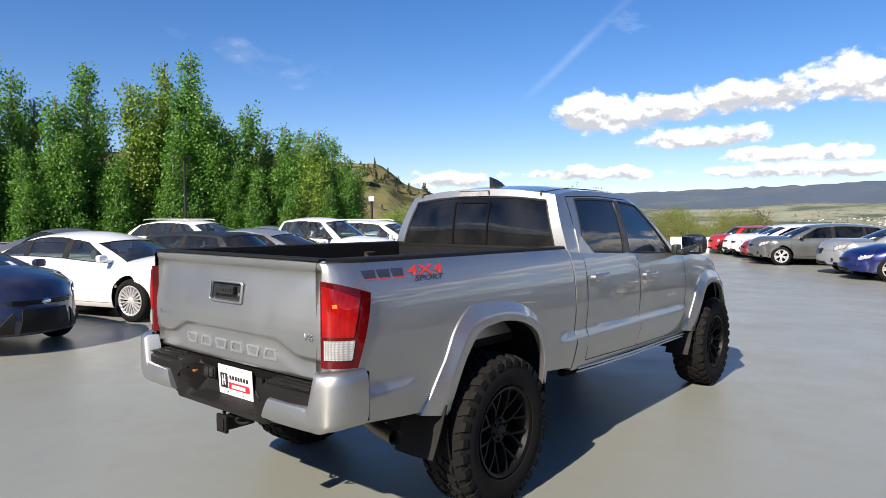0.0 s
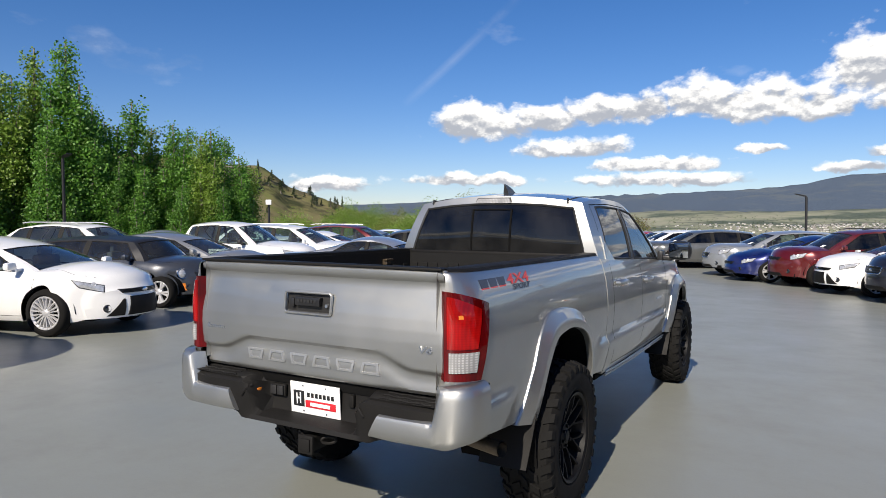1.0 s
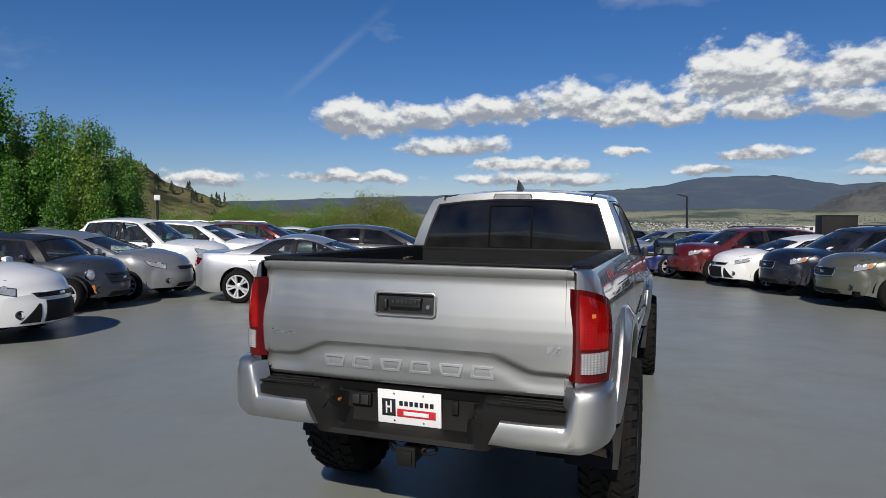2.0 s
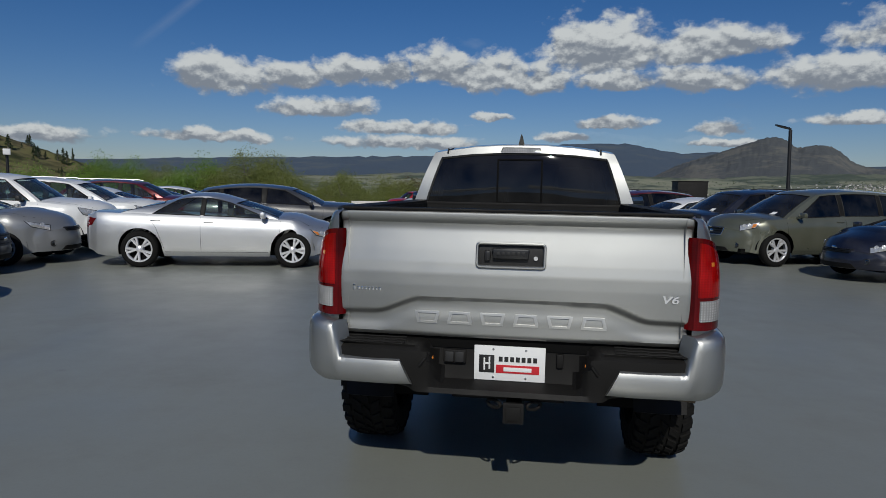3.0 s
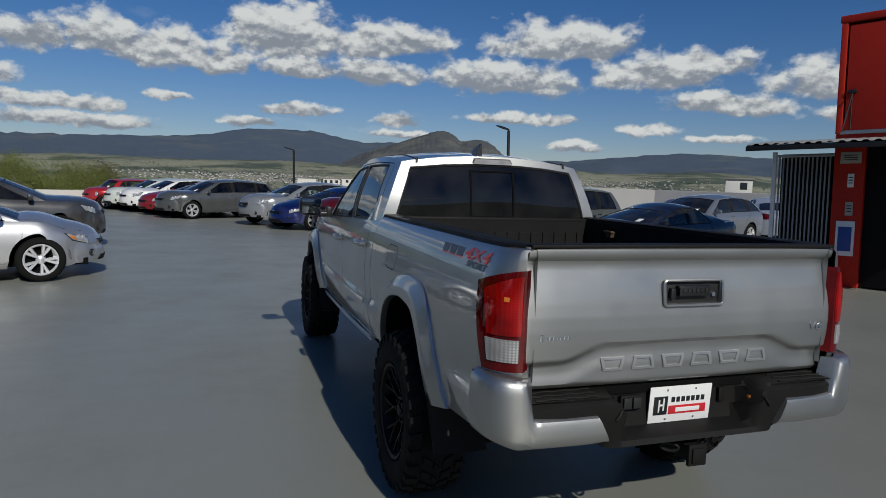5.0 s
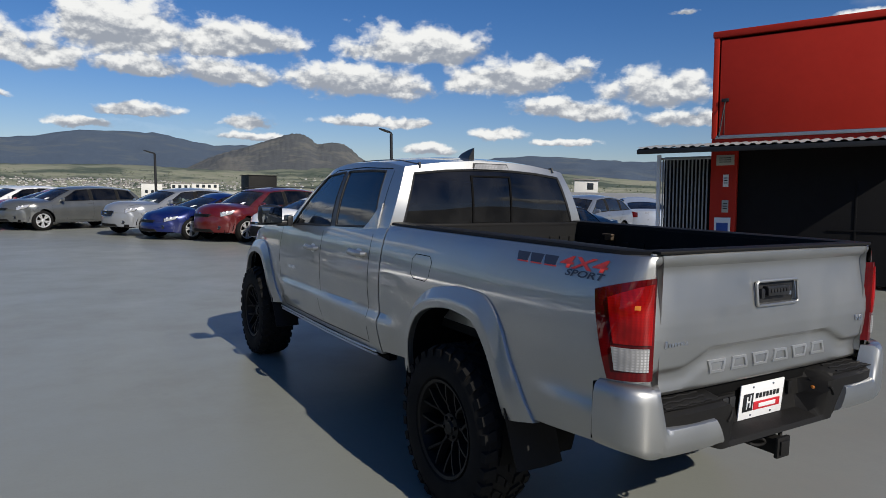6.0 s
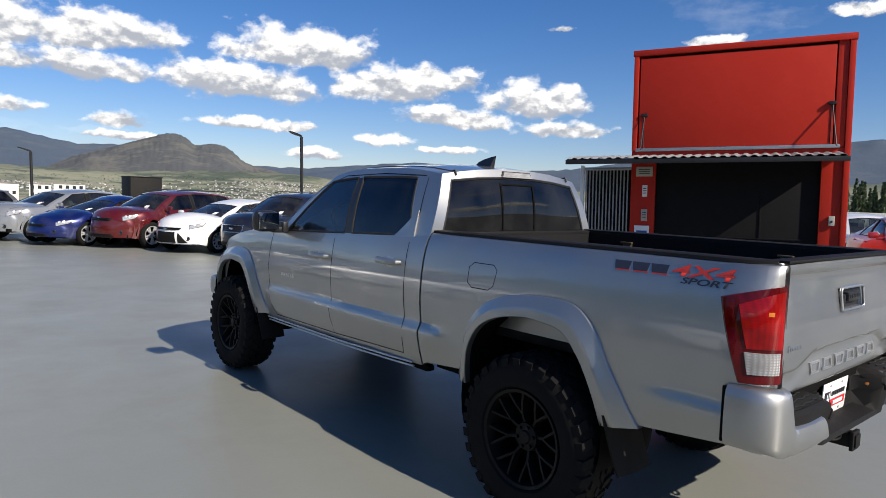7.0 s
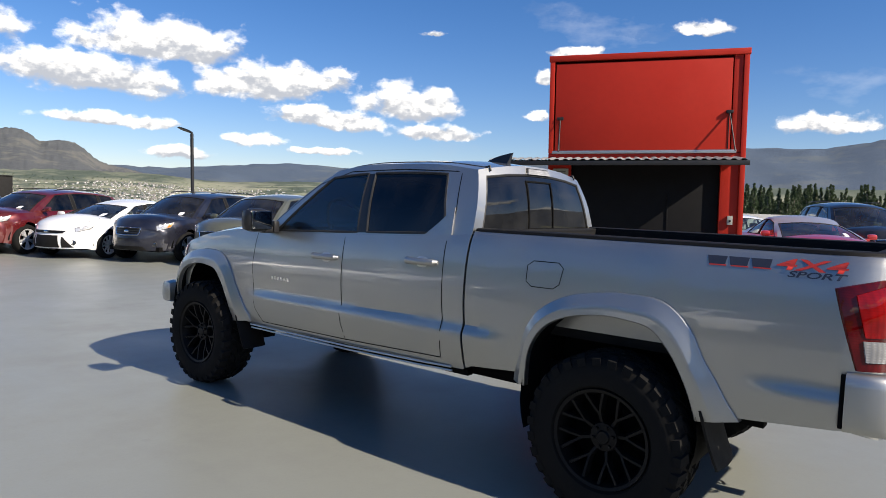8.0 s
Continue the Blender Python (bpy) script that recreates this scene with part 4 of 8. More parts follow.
    if face == "framed":
        ring = [(-gw, gz0), (0, gz0 - 0.01), (gw, gz0), (gw * 1.12, (gz0 + gz1) / 2), (gw * 1.15, gz1), (0, gz1 + 0.008), (-gw * 1.15, gz1), (-gw * 1.12, (gz0 + gz1) / 2), (-gw, gz0)]
        pts = []
        for (xa, za), (xb, zb_) in zip(ring, ring[1:]):
            pts += [onto(tree, "+y", hw * (xa + (xb - xa) * q / 4), za + (zb_ - za) * q / 4, 0.017)[0] for q in range(4)]
        part("grille_frame", tube(pts + [pts[0]], 0.011, 8), MAT["chrome"], gr, "chrome grille frame")
    pe, _ = onto(tree, "+y", 0, gz1 + 0.005 if face == "slim" else (gz0 + gz1) / 2, 0.016)
    part("emblem", revolve([(0.0, 0.0005), (0.010, 0.0005), (0.008, 0.030), (0.0, 0.042)], 16), MAT["chrome"], gr, "small plain chrome emblem").matrix_basis = Matrix.Translation(pe) @ pose(0, 0, 0, 0, 0, 90) @ Matrix.Diagonal((1, 1.5, 0.8, 1))
    if face == "wide":
        part("lower_grille", patch(tree, "+y", [(-hw * 0.34, base + 0.07), (hw * 0.34, base + 0.07), (hw * 0.30, gz0 - 0.05), (-hw * 0.30, gz0 - 0.05)], 10, 4, 0.014, 0.06), MAT["step_plastic"], root)
        for sx in (-1, 1):
            part("side_grille", patch(tree, "+y", [(sx * hw * 0.39, base + 0.07), (sx * hw * 0.60, base + 0.07), (sx * hw * 0.40, gz0 - 0.08), (sx * hw * 0.385, gz0 - 0.08)], 5, 4, 0.012, 0.05), MAT["step_plastic"], root, "black three-cornered side grille")
        part("front_lip", patch(tree, "+y", [(-hw * 0.42, base + 0.015), (hw * 0.42, base + 0.015), (hw * 0.42, base + 0.045), (-hw * 0.42, base + 0.045)], 10, 1, 0.012, 0.05), MAT["trim_black"], root)
    else:
        part("lower_grille", patch(tree, "+y", [(-hw * 0.46, base + 0.05), (hw * 0.46, base + 0.05), (hw * 0.40, base + 0.13), (-hw * 0.40, base + 0.13)], 12, 4, 0.012, 0.06), MAT["step_plastic"], root)
    # tail
    for sx in (-1, 1):
        part("tail_light", patch(tree, "-y", [(sx * hw * 0.58, P["tail"] - 0.26), (sx * hw * 0.85, P["tail"] - 0.26), (sx * hw * 0.83, P["tail"] - 0.08), (sx * hw * 0.58, P["tail"] - 0.10)], 6, 4, 0.008, 0.05), MAT["red_lens"], root)
        sk_ = "-x" if sx < 0 else "+x"
        if style != "pickup":
            part("tail_light_side", patch(tree, sk_, [(y0 + 0.07, P["tail"] - 0.24), (y0 + 0.22, P["tail"] - 0.22), (y0 + 0.30, P["tail"] - 0.10), (y0 + 0.09, P["tail"] - 0.08)], 5, 4, 0.007, 0.02), MAT["red_lens"], root)
        if markers:
            part("side_marker", patch(tree, sk_, [(yf + 0.36, r + 0.02), (yf + 0.40, r + 0.02), (yf + 0.37, r + 0.16), (yf + 0.33, r + 0.15)], 2, 3, 0.007, 0.01), MAT["amber"], root, "amber side marker")
    # doors: gap lines, handles, mirrors
    if not small:
        gaps = bmesh.new()
        db = Y(P["cowl"]) + 0.02
        mid = bf + (br - bf) * (posts[0][1] + 0.02)
        rear = bf + (br - bf) * (posts[1][1] + 0.02) if len(posts) > 1 else ya
        for side_k in ("-x", "+x"):
            seam(tree, side_k, [(db, zsh(db) - 0.03), (db - 0.02, base + 0.2), (db - 0.10, base + 0.08)], bm=gaps)
            seam(tree, side_k, [(mid, zsh(mid) - 0.02), (mid + 0.01, base + 0.08)], bm=gaps)
            seam(tree, side_k, [(db - 0.10, base + 0.08), (mid, base + 0.08), (max(rear, ya + R + 0.05), base + 0.08)], bm=gaps)
            if style != "mini":
                seam(tree, side_k, [(rear, zsh(rear) - 0.02), (max(rear, ya + R * 0.75), r + R + 0.0), (max(rear, ya + R + 0.05), base + 0.08)], bm=gaps)
        for sx in (-1, 1):
            seam(tree, "+z", [(sx * hw * 0.62, y1 - 0.34), (sx * hw * 0.76, y1 - 0.6), (sx * hw * 0.80, bf)], bm=gaps, w=0.006)
        for bm in islands(gaps):
            part("door_gap", bm, MAT["dark_hole"], root)
        for sx, sk in ((-1, "-x"), (1, "+x")):
            for yh in ([mid + 0.14] if style == "mini" else [mid + 0.14, rear + 0.16]):
                p, _ = onto(tree, sk, yh, zsh(yh) - 0.10, 0.012)
                part("door_handle", tube([p + Vector((0, d, 0)) for d in (-0.09, -0.04, 0.04, 0.09)], [0.008, 0.016, 0.016, 0.008], 8), pm, root)
    for sx in (-1, 1):
        bm = bmesh.new()
        box(bm, (sx * (W / 2 + 0.05), bf - 0.30, zb(0) + 0.10), (0.17, 0.10, 0.115), bevel=0.046)
        box(bm, (sx * (W / 2 - 0.06), bf - 0.29, zb(0) + 0.045), (0.14, 0.06, 0.05), bevel=0.015)
        part("mirror", bm, MAT["trim_black"] if style == "pickup" else pm, root)
    if rails:
        for sx in (-1, 1):
            pts = [(sx * W * 0.315, rf - 0.15 + (rr - rf + 0.3) * k / 8, H - 0.035 + 0.028 * min(1, math.sin(math.pi * k / 8) * 3)) for k in range(9)]
            part("roof_rail", tube(pts, 0.013, 8), MAT["trim_black" if rails == "black" else "alloy"], root)
    return root

# ---- the roof deck, its parapet, the land round it ----
deck_outline = [(-22.5, -16), (23, -16), (25, 8), (18, 24), (10.8, 31), (4, 36.6), (-4, 33), (-10, 30.8), (-25.5, 30.6), (-25, 12)]
bm = bmesh.new()
top = [bm.verts.new((x, y, 0)) for x, y in deck_outline]
bm.faces.new(top)
r_ = bmesh.ops.extrude_face_region(bm, geom=bm.faces[:])
for v in r_["geom"]:
    if isinstance(v, bmesh.types.BMVert):
        v.co.z = -0.4
bmesh.ops.recalc_face_normals(bm, faces=bm.faces[:])
tagged(part("floor", bm, MAT["deck"], flat=True), "grey coated concrete parking deck, clean and slightly glossy", "floor", kind="structure")


def parapet(name, pts, h=1.0, t=0.22):
    """A concrete wall along pts on the deck's edge, with a cap."""
    bm = bmesh.new()
    for (xa, ya_), (xb, yb) in zip(pts, pts[1:]):
        d = Vector((xb - xa, yb - ya_, 0))
        ang = math.degrees(math.atan2(d.y, d.x))
        n = max(1, int(d.length / 6))
        for k in range(n):
            c = Vector((xa, ya_, 0)) + d * ((k + 0.5) / n)
            mm = pose(c.x, c.y, 0, 0, 0, ang)
            box(bm, (0, 0, h / 2), (d.length / n - 0.012, t, h), mm, 0.01)
    return tagged(part(name, bm, MAT["concrete"], flat=True), "pale concrete parapet wall round the roof deck", "wall", kind="structure")


parapet("wall_north", [(-9.3, 30.4), (-4, 32.6), (4, 36), (10.5, 30), (13.2, 26.4)], 0.76)
parapet("wall_east", [(13.3, 26.3), (16.5, 22.5), (20, 13), (24, 4), (22.5, -15.5)], 1.62)
parapet("wall_west", [(-22.2, -15.5), (-24.7, 12), (-25.2, 30.1), (-11.0, 30.3)], 0.76)

# ground sheet to the horizon, below the deck
bm = bmesh.new()
rows = []
for ri in (0.5, 20, 45, 90, 160, 260, 420, 700, 1100, 1800, 2900, 4400):
    row = []
    for k in range(97):
        a = 2 * math.pi * k / 96
        z = -5.0 - 7 * smooth(40, 300, ri) + noise.noise(Vector((ri * 0.01 * math.cos(a), ri * 0.01 * math.sin(a), 3))) * min(5, ri * 0.01)
        row.append((ri * math.sin(a), ri * math.cos(a), z))
    rows.append(row)
grid(rows, bm)
bmesh.ops.recalc_face_normals(bm, faces=bm.faces[:])
tagged(part("ground", cleaned(bm), MAT["mid_land"]), "valley floor of green fields and dry grass reaching the hills", "ground", kind="structure")


def ridge(name, mat, skyline, r_low, r_top, el_low, label, az0, az1, rough=0.2, n=220, rows_n=16, seed=0.0, feature=0.05):
    """A range of hills: its crest follows skyline [(azimuth, elevation)], seen from the deck."""
    rows = []
    for j in range(rows_n + 1):
        t = j / rows_n
        row = []
        for k in range(n + 1):
            az = az0 + (az1 - az0) * k / n
            crest = curve(az, skyline)
            fold = noise.fractal(Vector((az * feature * 2.2, seed, t * 1.3)), 1.0, 2.1, 4)
            rr = r_low + (r_top - r_low) * t * (1 + 0.12 * fold)
            e = el_low + (crest - el_low) * (t ** 0.85)
            e += rough * fold * math.sin(math.pi * t) + rough * 0.22 * noise.fractal(Vector((az * feature * 24, seed + 5, t * 6)), 1.0, 2.0, 4) * (0.3 + 0.7 * t)
            a = radians(az)
            row.append((rr * math.sin(a), rr * math.cos(a), 1.55 + rr * math.tan(radians(e))))
        rows.append(row)
    # back slope
    rows.append([(x * 1.25, y * 1.25, -40) for x, y, z in rows[-1]])
    bm = grid(rows)
    bmesh.ops.recalc_face_normals(bm, faces=bm.faces[:])
    return tagged(part(name, bm, mat, sharp=180), label, "hill", kind="structure")


# haze sits in its colour; the unseen southern crest is raised to darken reflections
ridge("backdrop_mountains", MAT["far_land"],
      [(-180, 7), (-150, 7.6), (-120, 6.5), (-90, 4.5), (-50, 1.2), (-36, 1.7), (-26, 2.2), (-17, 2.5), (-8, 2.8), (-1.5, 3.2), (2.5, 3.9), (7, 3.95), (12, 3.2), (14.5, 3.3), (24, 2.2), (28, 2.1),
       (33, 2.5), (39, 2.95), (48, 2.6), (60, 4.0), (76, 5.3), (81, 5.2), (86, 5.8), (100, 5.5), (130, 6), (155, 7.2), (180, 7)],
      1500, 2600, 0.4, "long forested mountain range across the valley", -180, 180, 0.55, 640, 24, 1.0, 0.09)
ridge("backdrop_peak", MAT["peak_land"],
      [(8, 0.8), (12, 2.4), (14.5, 3.2), (16.5, 3.9), (18.4, 4.4), (19.3, 4.2), (20.2, 3.6), (21.5, 3.75), (22.6, 3.5), (24, 2.4), (26, 1.9), (29, 1.2), (33, 0.8)],
      900, 1300, 0.6, "rounded rocky peak rising above the valley", 8, 33, 0.4, 200, 24, 7.0, 0.2)
ridge("backdrop_foothills", MAT["mid_land"],
      [(-60, 0.2), (-36, 0.6), (-26, 1.0), (-18, 0.9), (-10, 1.3), (-3, 1.2), (5, 1.4), (12, 1.2), (18, 1.5), (27, 1.6), (33, 1.2), (40, 1.5), (50, 1.0), (62, 1.5), (78, 2.2), (100, 2), (120, 1)],
      420, 1000, -1.2, "dry grassy foothills and fields with scattered woods", -60, 120, 0.30, 420, 20, 13.0, 0.10)

ridge("backdrop_near_hill", MAT["near_land"],
      [(-110, 3), (-80, 4.5), (-60, 5.6), (-50, 5.4), (-47.5, 5.0), (-45.6, 5.0), (-44, 4.3), (-42.8, 3.3), (-41, 2.7), (-38, 1.6), (-35, 0.7), (-32, -0.2), (-28, -2.0)],
      56, 96, -4.0, "steep dry grass hillside with rock outcrops", -110, -28, 0.45, 260, 26, 3.0, 0.2)

# ---- the silver pickup truck ----
RW, FW, TR = 1.135, 4.706, 0.425       # axles, tyre radius
ARC, AZ = {RW: 0.548, FW: 0.515}, 0.525   # wheel opening radii in the body side, and their height
truck = thing("pickup_truck", pose(0, 0, 0), "lifted silver double-cab pickup truck with black wheels and mud tyres", "pickup truck")
SILVER = MAT["silver"]


def tk_low(y):
    z = line(y, [(0.0, 0.66), (0.12, 0.69), (0.6, 0.64), (1.7, 0.64), (2.0, 0.615), (2.06, 0.58), (4.1, 0.56), (4.4, 0.6), (5.2, 0.66), (5.56, 0.70)])
    for c in (RW, FW):
        q = ARC[c] ** 2 - (y - c) ** 2
        if q > 0:
            z = max(z, AZ + math.sqrt(q))
    return z


def tk_x(y, z):
    """Half width of the side at height z."""
    plain = curve(z, [(0.54, 0.812), (0.62, 0.838), (0.72, 0.856), (0.86, 0.866), (1.0, 0.870), (1.12, 0.865), (1.22, 0.853), (1.30, 0.836), (1.36, 0.815), (1.40, 0.796)])
    step = line(z, [(0.54, 0.0), (0.66, 0.006), (0.785, 0.020), (0.805, 0.018), (0.855, -0.010), (0.93, -0.004), (1.0, 0.0)])
    on = smooth(1.78, 1.90, y) * smooth(4.10, 4.0, y) + smooth(0.52, 0.44, y) * 0.8 * smooth(0.1, 0.16, y)
    return plain + step * on


def tk_taper(y):
    if y < 0.17:
        return (0.745 + 0.125 * math.sqrt(max(0.0, 1 - ((0.17 - y) / 0.17) ** 2))) / 0.870
    return curve(y, [(0.17, 1.0), (4.2, 1.0), (4.9, 0.985), (5.25, 0.94), (5.45, 0.86), (5.56, 0.80)])


def bed_x(y, z):
    """Half width of the bed side: its rear corner is rounded towards the gate's edge."""
    if y < 0.17:
        return 0.742 + (tk_x(y, z) - 0.742) * math.sqrt(max(0.0, 1 - ((0.17 - y) / 0.17) ** 2))
    return tk_x(y, z)


LEVELS = [0.56, 0.60, 0.64, 0.68, 0.72, 0.76, 0.785, 0.805, 0.83, 0.855, 0.89, 0.94, 1.0, 1.05, 1.10, 1.15, 1.20, 1.24, 1.28, 1.32, 1.355, 1.385]

# bed sides
for sx in (-1, 1):
    ys = [y for y in stations(0.0, 2.035, (RW,), ARC[RW], 24) if 0 <= y <= 2.035]
    ys = sorted(set(ys) | {0.01, 0.025, 0.045, 0.07, 0.10, 0.13, 0.15, 0.2})
    rows = []
    for y in ys:
        zl = tk_low(y)
        row = [(sx * bed_x(y, max(z, zl)), y, max(z, zl)) for z in LEVELS]
        x = bed_x(y, 1.385)
        row += [(sx * (x - 0.012), y, 1.397), (sx * (x - 0.03), y, 1.401), (sx * 0.705, y, 1.401), (sx * 0.70, y, 1.38), (sx * 0.70, y, 0.9)]
        rows.append(row)
    bm = cleaned(grid(rows, flip=sx < 0))
    bmesh.ops.recalc_face_normals(bm, faces=bm.faces[:])
    if sx < 0:
        bed_l = part("bed_side", bm, SILVER, truck, sharp=32)
    else:
        bed_r = part("bed_side", bm, SILVER, truck, sharp=32)
# front body: doors, wings, bonnet
zsh_t = lambda y: curve(y, [(2.05, 1.375), (2.4, 1.35), (3.0, 1.325), (3.9, 1.295), (4.15, 1.30), (4.6, 1.255), (5.0, 1.19), (5.3, 1.12), (5.48, 1.03), (5.56, 0.93)])
crown_t = lambda y: 0.02 + 0.07 * smooth(3.9, 4.25, y) * (1 - 0.5 * smooth(5.1, 5.56, y))
ys = [y for y in stations(2.05, 5.56, (FW,), ARC[FW], 34)]
bs = 0.54
bm = shell(ys, (tk_low, bs), lambda y, f: tk_x(y, bs + f * (max(zsh_t(y), 1.31) - bs)), zsh_t, tk_taper, crown_t, 0.30, 0.0,
           levels=[(z - bs) / (1.34 - bs) for z in LEVELS[:-2]] + [1.0])
cab_low = part("front_body", bm, SILVER, truck, sharp=28)
# cabin
cab_bm, panes, post_bm = cabin(3.98, 2.05, 3.36, 2.13, 0.835, 0.805, 0.645, 0.650, lambda s: line(s, [(0, 1.275), (0.5, 1.31), (1, 1.355)]), lambda s: 1.794 + 0.012 * math.sin(math.pi * s), 0.056,
                      [(0.065, 0.515), (0.56, 0.90)], bow=(0.26, 0.12, 0.02, 0.03), v_lo=0.055, v_hi=0.865, edge=0.885, drop=(0.035, 0.03),
                      share=[(0, 0), (0.065, 0.05), (0.515, 0.27), (0.56, 0.32), (0.90, 0.82), (1, 1)])
for bm in islands(post_bm):
    part("window_post", bm, MAT["plate_black"], truck, "gloss black window post")
cabin_ob = part("cabin_shell", cab_bm, SILVER, truck, sharp=30)
for where, bm in panes:
    seal = rim_line(bm, 0.010)
    pane = part({"front": "windscreen", "back": "rear_window"}.get(where, "side_window"), bm, MAT["glass_dark"] if where == "back" or (where != "front" and min(v.co.y for v in bm.verts) < 2.6) else MAT["truck_glass"], truck,
                "dark tinted rear window with a sliding centre pane" if where == "back" else "")
    part("window_seal", seal, MAT["trim_black"], pane)
    if where == "back":
        back_pane = pane
T = tree_of(bed_l, bed_r, cab_low)
TC = tree_of(cabin_ob, *[o for o in truck.children if o.name.startswith(("side_window", "rear_window", "windscreen"))])
# painted corner behind the back door glass
for sk in ("-x", "+x"):
    part("window_corner", patch(TC, sk, [(2.44, 1.325), (2.19, 1.325), (2.205, 1.53), (2.23, 1.50)], 6, 6, 0.009, 0.012), SILVER, truck)
# sliding rear window frame
bm = bmesh.new()
for x0, x1, z0, z1 in ((-0.185, -0.172, 1.385, 1.72), (0.130, 0.143, 1.385, 1.72), (-0.185, 0.143, 1.712, 1.722), (-0.185, 0.143, 1.40, 1.412)):
    r2 = patch(TC, "-y", [(x0, z0), (x1, z0), (x1, z1), (x0, z1)], 6, 6, 0.006, 0.006)
    me = bpy.data.meshes.new("t")
    r2.to_mesh(me)
    r2.free()
    bm.from_mesh(me)
    bpy.data.meshes.remove(me)
part("slider_frame", bm, MAT["dark_hole"], back_pane)
# roof ditch strips, stop lamp, aerial
for sx in (-1, 1):
    pts = [onto(TC, "+z", sx * 0.545, y, 0.002)[0] for y in np.linspace(2.16, 3.30, 16)]
    pts = [Vector((sx * 0.552, 2.106, 1.766)), Vector((sx * 0.549, 2.116, 1.796))] + pts
    part("roof_ditch_strip", tube([(p[0], p[1], p[2] - 0.004) for p in pts], 0.007, 6), MAT["trim_black"], truck, "black rubber strip in the roof channel")
stop_lamp = part("stop_lamp", patch(TC, "-y", [(-0.160, 1.765), (0.130, 1.765), (0.112, 1.800), (-0.142, 1.800)], 8, 3, 0.014, 0.03, 0.004), MAT["clear_lens"], truck, "clear high stop lamp")
part("gasket", patch(TC, "-y", [(-0.169, 1.760), (0.139, 1.760), (0.119, 1.806), (-0.149, 1.806)], 8, 3, 0.009, 0.03, 0.003), MAT["trim_black"], stop_lamp, "black gasket round the lamp")
bm = bmesh.new()
rows = []
for k in range(9):
    t = k / 8
    h = 0.075 * (1 - t) ** 0.6
    y = 2.34 + 0.15 * t - 0.02 * (1 - t)
    z0 = onto(TC, "+z", -0.02, min(y, 3.0), 0)[0].z
    w = 0.022 * (1 - 0.7 * t)
    rows.append([(-0.02 - w, y, z0), (-0.02 - w * 0.4, y - 0.02 * (1 - t), z0 + h * 0.7), (-0.02, y - 0.035 * (1 - t), z0 + h), (-0.02 + w * 0.4, y - 0.02 * (1 - t), z0 + h * 0.7), (-0.02 + w, y, z0)])
grid(rows, bm)
bm.faces.new([v for v in bm.verts][:5])
bmesh.ops.recalc_face_normals(bm, faces=bm.faces[:])
part("aerial_fin", bm, MAT["plate_black"], truck, "black shark-fin aerial")

# wheel opening flares: flat-topped, with a sloping upper band, a plain face and a long rear leg
FLARE_OUT = [(5, 0.570), (20, 0.562), (38, 0.612), (52, 0.630), (66, 0.626), (80, 0.616), (98, 0.628), (113, 0.656), (125, 0.637), (144, 0.578), (162, 0.592), (172, 0.625)]
FLARE_IN = [(5, 0.478), (18, 0.486), (34, 0.520), (49, 0.535), (62, 0.524), (76, 0.508), (98, 0.505), (113, 0.518), (128, 0.486), (145, 0.452), (172, 0.432)]
for sx in (-1, 1):
    for c, a0, a1, k_out, k_in in ((RW, 7, 170, 1.0, 1.0), (FW, 12, 174, 0.945, 0.925)):
        rows = []
        for k in range(43):
            deg = a0 + (a1 - a0) * k / 42
            a = radians(deg)
            ro, ri = curve(deg, FLARE_OUT) * k_out, curve(deg, FLARE_IN) * k_in
            row = []
            for t, out in ((1.02, 0.008), (1.01, 0.030), (1.0, 0.041), (0.965, 0.0455), (0.70, 0.0455), (0.55, 0.044), (0.50, 0.041), (0.30, 0.028), (0.08, 0.014), (0.035, 0.012), (0.012, 0.009), (0.0, 0.002), (-0.02, -0.02)):
                rad = ro + (ri - ro) * t
                y, z = c + math.cos(a) * rad, AZ + math.sin(a) * rad
                x = tk_taper(min(max(y, 0.2), 5.2)) * tk_x(1.2, max(z, 0.6)) + out
                row.append((sx * x, y, z))
            rows.append(row)
        bm = grid(rows, flip=sx < 0)
        bmesh.ops.recalc_face_normals(bm, faces=bm.faces[:])
        part("wheel_arch_flare", bm, SILVER, truck, "silver wheel opening flare", sharp=24)
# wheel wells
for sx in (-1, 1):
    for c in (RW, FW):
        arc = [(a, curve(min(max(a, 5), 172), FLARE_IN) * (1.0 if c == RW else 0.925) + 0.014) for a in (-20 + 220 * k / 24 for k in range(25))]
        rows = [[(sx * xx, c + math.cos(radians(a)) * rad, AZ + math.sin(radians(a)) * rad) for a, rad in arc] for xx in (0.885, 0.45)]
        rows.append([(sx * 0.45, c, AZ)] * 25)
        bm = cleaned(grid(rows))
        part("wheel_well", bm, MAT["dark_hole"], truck)

